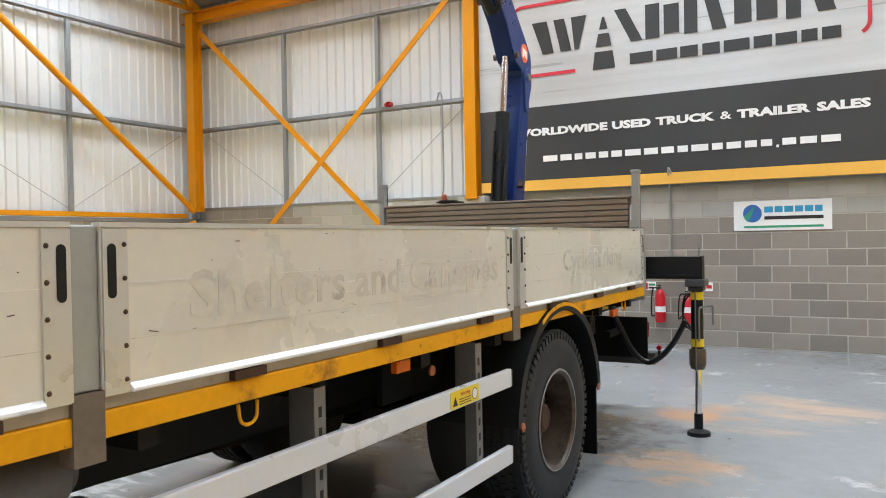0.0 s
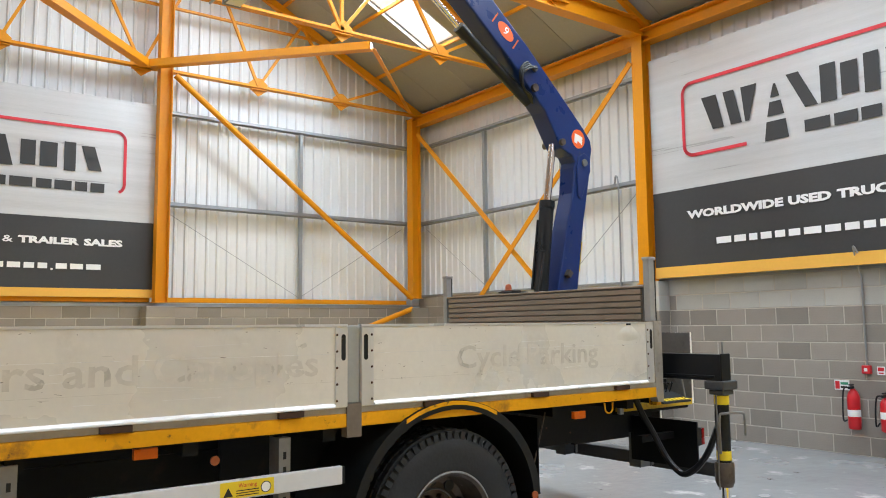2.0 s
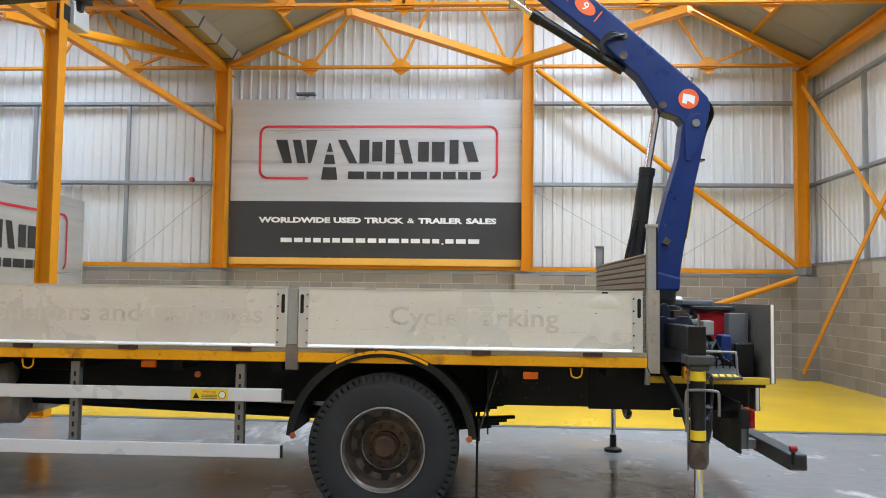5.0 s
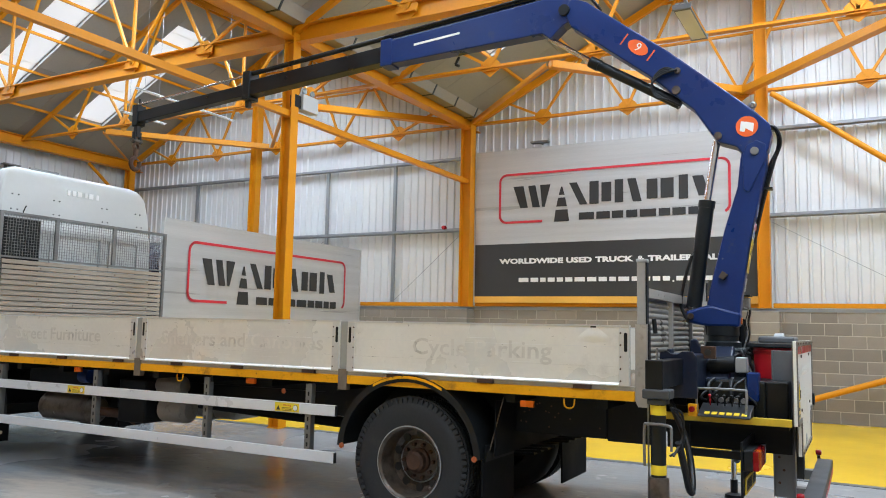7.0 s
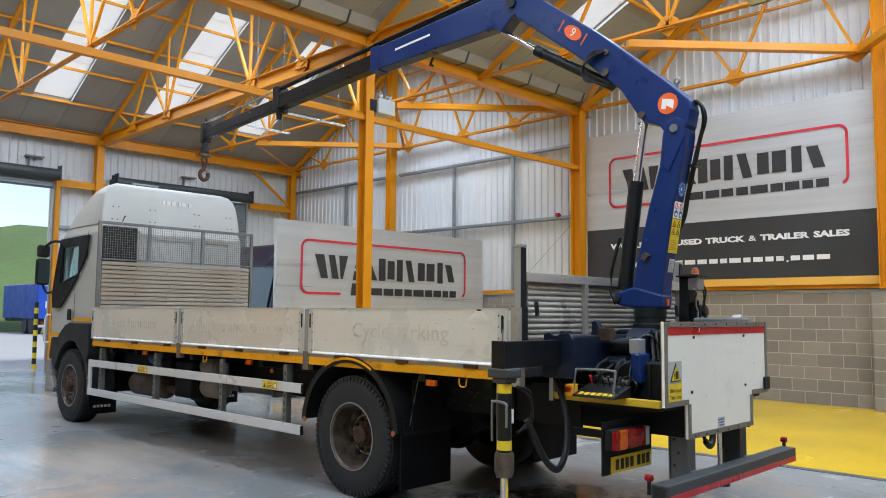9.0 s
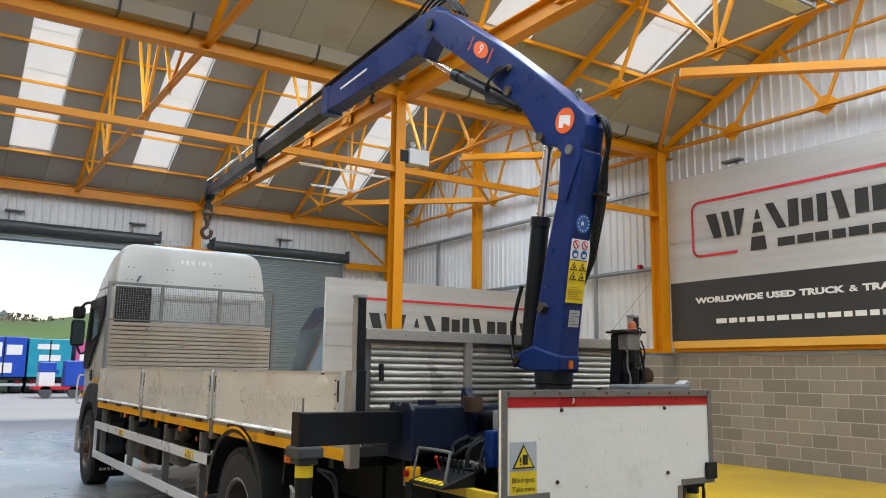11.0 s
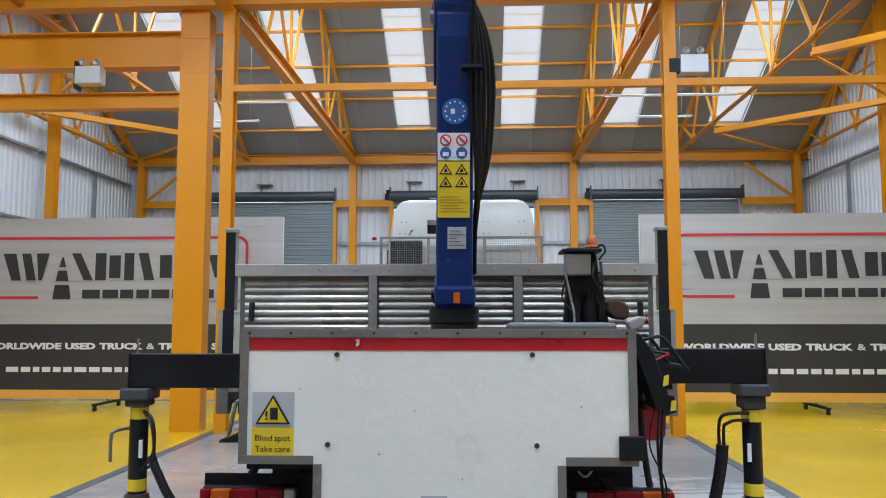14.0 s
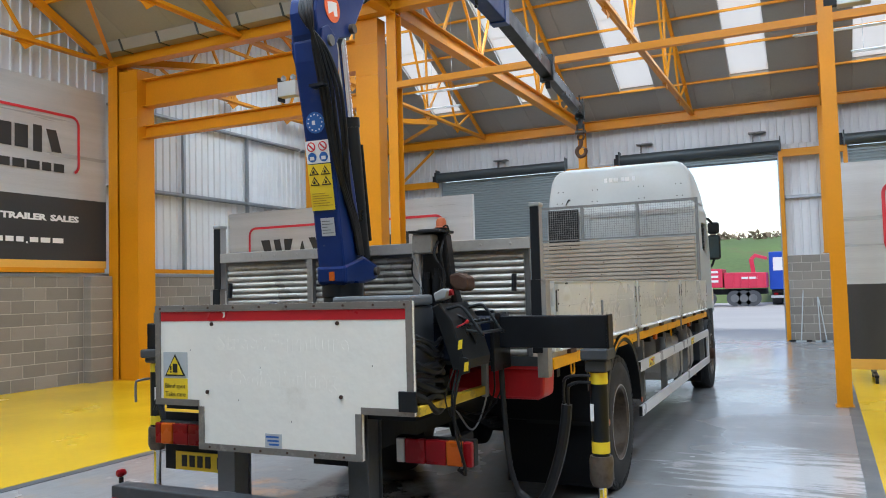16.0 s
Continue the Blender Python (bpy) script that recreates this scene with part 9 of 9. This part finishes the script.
# ---- outside ----
GRASS = mat("rough_grass", (0.125, 0.195, 0.06), 0.95, 0, 0.3, 0.12, 2.5, 0.6, stain=[((0.20, 0.12, 0.08), 0.58, 0.75, 0.09), ((0.14, 0.19, 0.05), 0.55, 0.8, 0.3)])
g = B()
prev = None
for i in range(61):
    x = -90 + 3 * i
    ring = []
    for y, z in ((-52, -0.05), (-56, 1.1), (-62, 2.9), (-70, 5.0), (-79, 6.2), (-120, 6.6), (-190, 6.8)):
        z *= 1 + 0.65 * min(1, max(0, (-10 - x) / 13)) if z > 0.5 else 1
        ring.append(g.verts.new((x, y, z + (0.5 * noise.noise((x * 0.08, y * 0.08, 0)) if z > 0.5 else 0))))
    if prev:
        for a, c in zip(range(6), range(1, 7)):
            g.faces.new((prev[a], ring[a], ring[c], prev[c]))
    prev = ring
structure("ground_bank", g, GRASS, "green grass bank with bare soil beyond the yard", "bank", smooth=True)
g = B()
rng = random.Random(3)
for k in range(6000):
    x, y = rng.uniform(-45, 40), rng.uniform(-84, -77)
    s_ = rng.uniform(0.2, 0.5); z = 5.75 + rng.random() ** 1.6 * (0.9 + 0.5 * noise.noise((x * 0.12, 0, 5)))
    v = [g.verts.new((x + rng.uniform(-s_, s_), y + rng.uniform(-s_, s_), z + rng.uniform(-s_, s_))) for _ in range(3)]
    g.faces.new(v)
ob = single("hedge", g, mat("hedge_leaves", (0.20, 0.15, 0.10), 0.9, 0, 0.3, 0.3, 5, 0.2, island=0.4), "uneven brown and green hedge along the bank top", "hedge", kind="stuff")


YARDTYRE = mat("grey_yard_tyre", (0.07, 0.075, 0.085), 0.85)


def far_trailer(x0, x1, top, body, label, marks):
    th = thing("trailer", ((x0 + x1) / 2, -49, 0), label, "trailer", "yard trailers")
    g = B(); box(g, x0, x1, -52, -45, 1.0, top); part("body", g, body, th, bevel=0.05)
    g = B(); box(g, x0 + 0.1, x1 - 0.1, -51.8, -45.1, 0.8, 0.98); part("chassis", g, DARKPOST, th)
    g = B(); box(g, x0 + 0.05, x1 - 0.05, -45.2, -45.05, 0.45, 0.62); part("bumper", g, LAMPGREY, th)
    for x in (x0 + 0.35, x1 - 0.35):
        for y in (-46.3, -47.6):
            g = B(); tube(g, (x - 0.28, y, 0.5), (x + 0.28, y, 0.5), 0.5, 20); part("wheel", g, YARDTYRE, th, smooth=True)
        g = B(); box(g, x - 0.12, x + 0.12, -45.05, -45.0, 0.65, 0.78); part("tail_lamp", g, REDLENS, th)
    for a, b_, c, d, m in marks:
        g = B(); box(g, x0 + (x1 - x0) * a, x0 + (x1 - x0) * b_, -44.999, -44.98, 1.0 + (top - 1.0) * c, 1.0 + (top - 1.0) * d); part("panel_mark", g, m, th)


CURTAIN = mat("blue_trailer_paint", (0.015, 0.07, 0.45), 0.4)
TEAL = mat("teal_trailer_paint", (0.02, 0.30, 0.42), 0.4)
PINKRED = mat("tipper_red_paint", (0.62, 0.04, 0.09), 0.4)
far_trailer(-4.95, -2.50, 3.46, CURTAIN, "blue box trailer parked in the yard", ((0.1, 0.45, 0.55, 0.8, PRINTWHITE), (0.55, 0.9, 0.5, 0.85, PRINTWHITE), (0.3, 0.6, 0.1, 0.35, PRINTWHITE), (0.485, 0.515, 0.02, 0.98, DARKPOST)))
far_trailer(-7.50, -5.05, 3.40, TEAL, "teal box trailer parked in the yard", ((0.25, 0.75, 0.42, 0.58, PRINTWHITE), (0.3, 0.8, 0.72, 0.86, PRINTWHITE), (0.25, 0.7, 0.1, 0.2, CURTAIN), (0.485, 0.515, 0.02, 0.98, DARKPOST)))
far_trailer(-10.2, -7.75, 3.3, mat("pink_trailer_paint", (0.55, 0.10, 0.28), 0.4), "pink and white trailer parked in the yard", ((0.05, 0.5, 0.1, 0.9, PRINTWHITE), (0.6, 0.9, 0.3, 0.7, PRINTWHITE)))
far_trailer(-17.6, -15.1, 3.3, CURTAIN, "blue box trailer parked beside the bank", ((0.2, 0.8, 0.3, 0.5, PRINTWHITE), (0.485, 0.515, 0.02, 0.98, DARKPOST)))
far_trailer(7.2, 9.7, 3.46, CURTAIN, "blue box trailer parked in the yard", ((0.1, 0.9, 0.5, 0.7, PRINTWHITE),))
tip = thing("tipper_lorry", (-1.0, -44.2, 0), "red dropside lorry with folded crane in the yard", "lorry")
g = B(); prism(g, [(-2.42, 1.14), (0.10, 1.14), (0.12, 2.17), (-2.42, 2.12)], "y", -45.4, -43.0); part("tipper_body", g, PINKRED, tip, bevel=0.04)
for k in range(6):
    g = B(); box(g, -2.36 + 0.47 * k, -2.30 + 0.47 * k, -43.0, -42.95, 1.16, 2.10); part("body_rib", g, PINKRED, tip)
g = B(); box(g, -1.9, -0.9, -42.999, -42.975, 1.72, 1.86); part("white_bar", g, PRINTWHITE, tip, "white lettering as a bar")
g = B(); prism(g, [(0.20, 1.20), (1.45, 1.20), (1.47, 2.45), (0.20, 2.42)], "y", -45.4, -43.0); fb = part("front_body", g, PINKRED, tip, bevel=0.04)
for z in (1.55, 1.85, 2.15):
    g = B(); box(g, 0.45, 1.2 + 0.1 * (z > 2), -42.999, -42.975, z, z + 0.14); part("white_bar", g, PRINTWHITE, fb, "white lettering as a bar")
g = B(); prism(g, [(1.6, 0.7), (3.1, 0.7), (3.15, 1.6), (2.9, 2.75), (1.6, 2.8)], "y", -45.4, -43.0); part("cab", g, PINKRED, tip, bevel=0.06)
g = B(); prism(g, [(1.9, 1.75), (2.95, 1.75), (2.8, 2.5), (1.9, 2.5)], "y", -42.999, -42.985); part("window", g, GLASSDARK, tip)
g = B(); box(g, -2.4, 3.0, -45.0, -43.4, 0.75, 1.10); part("chassis", g, DARKPOST, tip)
g = B(); beam(g, (-1.60, -44.2, 2.1), (-1.48, -44.2, 3.05), 0.24, 0.26); beam(g, (-1.50, -44.2, 3.02), (-1.80, -44.2, 3.28), 0.20, 0.22); beam(g, (-1.75, -44.2, 3.24), (-2.45, -44.2, 3.02), 0.18, 0.20)
part("folded_crane", g, PINKRED, tip, "red folded loading crane", bevel=0.02)
for x in (1.15, -0.50, -1.04, -1.58, 2.35):
    g = B(); tube(g, (x, -43.45, 0.5), (x, -43.05, 0.5), 0.5, 22); w_ = part("wheel", g, YARDTYRE, tip, smooth=True)
    g = B(); tube(g, (x, -43.06, 0.5), (x, -43.02, 0.5), 0.26, 16); part("rim", g, PLAINGREY, w_, smooth=True)
far = thing("distant_roof", (-9.2, -130, 6.0), "grey pitched roof beyond the bank", "building")
g = B(); box(g, -11.4, -7.0, -134, -126, 6.0, 8.0); part("wall", g, BLOCKLIGHT, far)
g = B(); prism(g, [(-11.6, 8.0), (-6.8, 8.0), (-9.2, 10.2)], "y", -134.2, -125.8); part("roof", g, SHUTTER, far)
post = thing("striped_bollard", (-4.72, -13.1, 0), "tall black and yellow striped bollard beside the shutter", "bollard")
for k in range(12):
    g = B(); tube(g, (-4.72, -13.1, -0.02 + 0.15 * k), (-4.72, -13.1, 0.13 + 0.15 * k), 0.055, 14); part("band", g, (STICKER, PRINTBLACK)[k % 2], post, smooth=True)
plant = thing("plant_trailer", (-6.5, -37.5, 0), "low red plant trailer with white cabinet and blue box", "trailer")
g = B(); box(g, -8.4, -4.6, -38.4, -36.6, 0.45, 0.6); part("deck", g, REDPLASTIC, plant)
g = B(); box(g, -5.65, -4.87, -38.0, -37.0, 0.6, 1.35); part("cabinet", g, PRINTWHITE, plant, "white cabinet", bevel=0.04)
g = B(); box(g, -5.68, -4.85, -38.0, -36.98, 1.352, 1.9); part("blue_box", g, CURTAIN, plant, "blue box", bevel=0.04)
g = B(); box(g, -8.0, -6.1, -38.0, -36.9, 0.6, 2.0); part("load", g, CURTAIN, plant, bevel=0.05)
for x in (-7.6, -6.6, -5.2):
    g = B(); tube(g, (x, -36.9, 0.32), (x, -36.6, 0.32), 0.32, 16); part("wheel", g, YARDTYRE, plant, smooth=True)

# ---- block walls: each block a piece of its own ----
BL, BH, BT = 0.44, 0.215, 0.10


def block_mesh(w, name, m):
    g = B(); box(g, -w / 2, w / 2, 0, BT, 0, BH)
    bmesh.ops.bevel(g, geom=[e for e in g.edges if all(abs(v.co.y) < 1e-6 for v in e.verts)], offset=0.006, segments=1, affect="EDGES")
    me = mesh_of(g, name)
    me.materials.append(m)
    return me


FULL, HALF = block_mesh(BL, "block", BLOCK), block_mesh(0.215, "half_block", BLOCK)
FULLP = block_mesh(BL, "pale_block", BLOCKLIGHT)


def block_wall(name, p0, along, inward, length, height, pilasters, near, label, pale=0.0):
    """Running bond from p0; 'inward' points into the hall. Pilasters: (start, end, depth) along the wall."""
    a, n = Vector(along), Vector(inward)
    p0 = Vector(p0)
    g = B()
    def slab(s0, s1, d0, d1, z0, z1):
        c = [p0 + a * s + n * d for s in (s0, s1) for d in (d0, d1)]
        box(g, min(v.x for v in c), max(v.x for v in c), min(v.y for v in c), max(v.y for v in c), z0, z1)
    slab(0, length, -0.30, -0.004, 0, height)
    for s0, s1, d in pilasters:
        slab(s0 + 0.006, s1 - 0.006, -0.005, d - 0.005, 0, height)
    wall = structure(name, g, MORTAR, label, "wall")
    inv = Matrix.Translation(-wall.location)
    rot = math.atan2(-n.x, n.y) + math.pi     # block front faces inward
    pieces = []
    rows = int(height / 0.225 + 0.5)
    for r in range(rows):
        z = r * 0.225 + 0.005
        h = min(BH, height - z - 0.004)
        if h < 0.05:
            continue
        s = -0.225 if r % 2 else 0.0
        while s < length:
            lo, hi = max(s, 0), min(s + BL, length)
            for q0, q1, d in [(q0, q1, d) for q0, q1, d in pilasters if q0 < hi and q1 > lo] or [(0, 0, 0)]:
                if d and lo < q1 and hi > q0:
                    if q0 - lo > 0.014:
                        pieces.append((lo, q0 - 0.005, 0.0, z, h))
                    if hi - q1 > 0.014:
                        pieces.append((q1 + 0.005, hi, 0.0, z, h))
                elif hi - lo > 0.012:
                    pieces.append((lo, hi, 0.0, z, h))
            s += 0.45
        for q0, q1, d in pilasters:
            w = q1 - q0
            if w > 0.5 and r % 2:
                m = (q0 + q1) / 2
                pieces += [(q0, m - 0.005, d, z, h), (m + 0.005, q1, d, z, h)]
            else:
                pieces.append((q0, q1, d, z, h))
    near = Vector(near)
    pieces.sort(key=lambda q: (p0 + a * ((q[0] + q[1]) / 2) - near).length)
    rest = B()
    for i, (s0, s1, d, z, h) in enumerate(pieces):
        w, c = s1 - s0, p0 + a * ((s0 + s1) / 2) + n * d
        if i < 296:
            me = (FULLP if pale and z > pale else FULL) if w > 0.3 else HALF
            o = new("block", me)
            m = Matrix.Translation(Vector((c.x, c.y, z))) @ Matrix.Rotation(rot, 4, "Z") @ Matrix.Diagonal((w / (BL if w > 0.3 else 0.215), (d - 0.002) / BT if d else 1, h / BH, 1))
            o.parent = wall
            o.matrix_basis = inv @ m
        else:
            c0, c1 = p0 + a * s0 + n * (d - max(BT, d)), p0 + a * s1 + n * d
            box(rest, min(c0.x, c1.x), max(c0.x, c1.x), min(c0.y, c1.y), max(c0.y, c1.y), z, z + h)
    if len(pieces) > 296:
        rest.transform(inv)
        o = new("block_rest", mesh_of(rest, "block_rest"))
        o.data.materials.append(BLOCKJ)
        o.parent = wall
        tagged(o, kind="stuff")
    else:
        rest.free()
    return wall


def flashing(x0, x1, y0, y1, z0, z1):
    g = B(); box(g, x0, x1, y0, y1, z0, z1)
    structure("trim_flashing", g, GALV, "grey metal flashing on the wall top", "flashing")


block_wall("wall_west", (XW, YF, 0), (0, 1, 0), (1, 0, 0), YN - YF, 2.0, [(-7.55 - YF, -7.05 - YF, 0.34), (-1.05 - YF, -0.55 - YF, 0.34), (5.37 - YF, 5.87 - YF, 0.34), (YN - YF - 0.4, YN - YF, 0.34)], (XW, 3.5, 0), "grey concrete block wall")
block_wall("wall_east", (XE, YF, 0), (0, 1, 0), (-1, 0, 0), YN - YF, 2.0, [(-7.55 - YF, -7.05 - YF, 0.30), (-0.55 - YF, -0.05 - YF, 0.20)], (XE, 1.0, 0), "grey concrete block wall")
block_wall("wall_north", (XW, YN, 0), (1, 0, 0), (0, -1, 0), XE - XW, 2.24, [(6.12, 6.62, 0.24), (12.5, 13.0, 0.24)], (-3.5, YN, 0), "grey concrete block wall with paler top courses", 1.75)
for k, (a_, b_) in enumerate(((-12.0, -10.5), (-6.26, -4.82), (-0.5, 1.02), (5.3, 6.7))):
    block_wall("wall_pier_%d" % (k + 1), (a_, YF + 0.12, 0), (1, 0, 0), (0, 1, 0), b_ - a_, 2.22, [], (a_, YF, 0), "grey concrete block pier beside the shutter")
flashing(XW - 0.36, XW + 0.012, YF, YN, 2.0, 2.06); flashing(XE - 0.012, XE + 0.36, YF, YN, 2.0, 2.06); flashing(XW, XE, YN - 0.012, YN + 0.36, 2.24, 2.28)
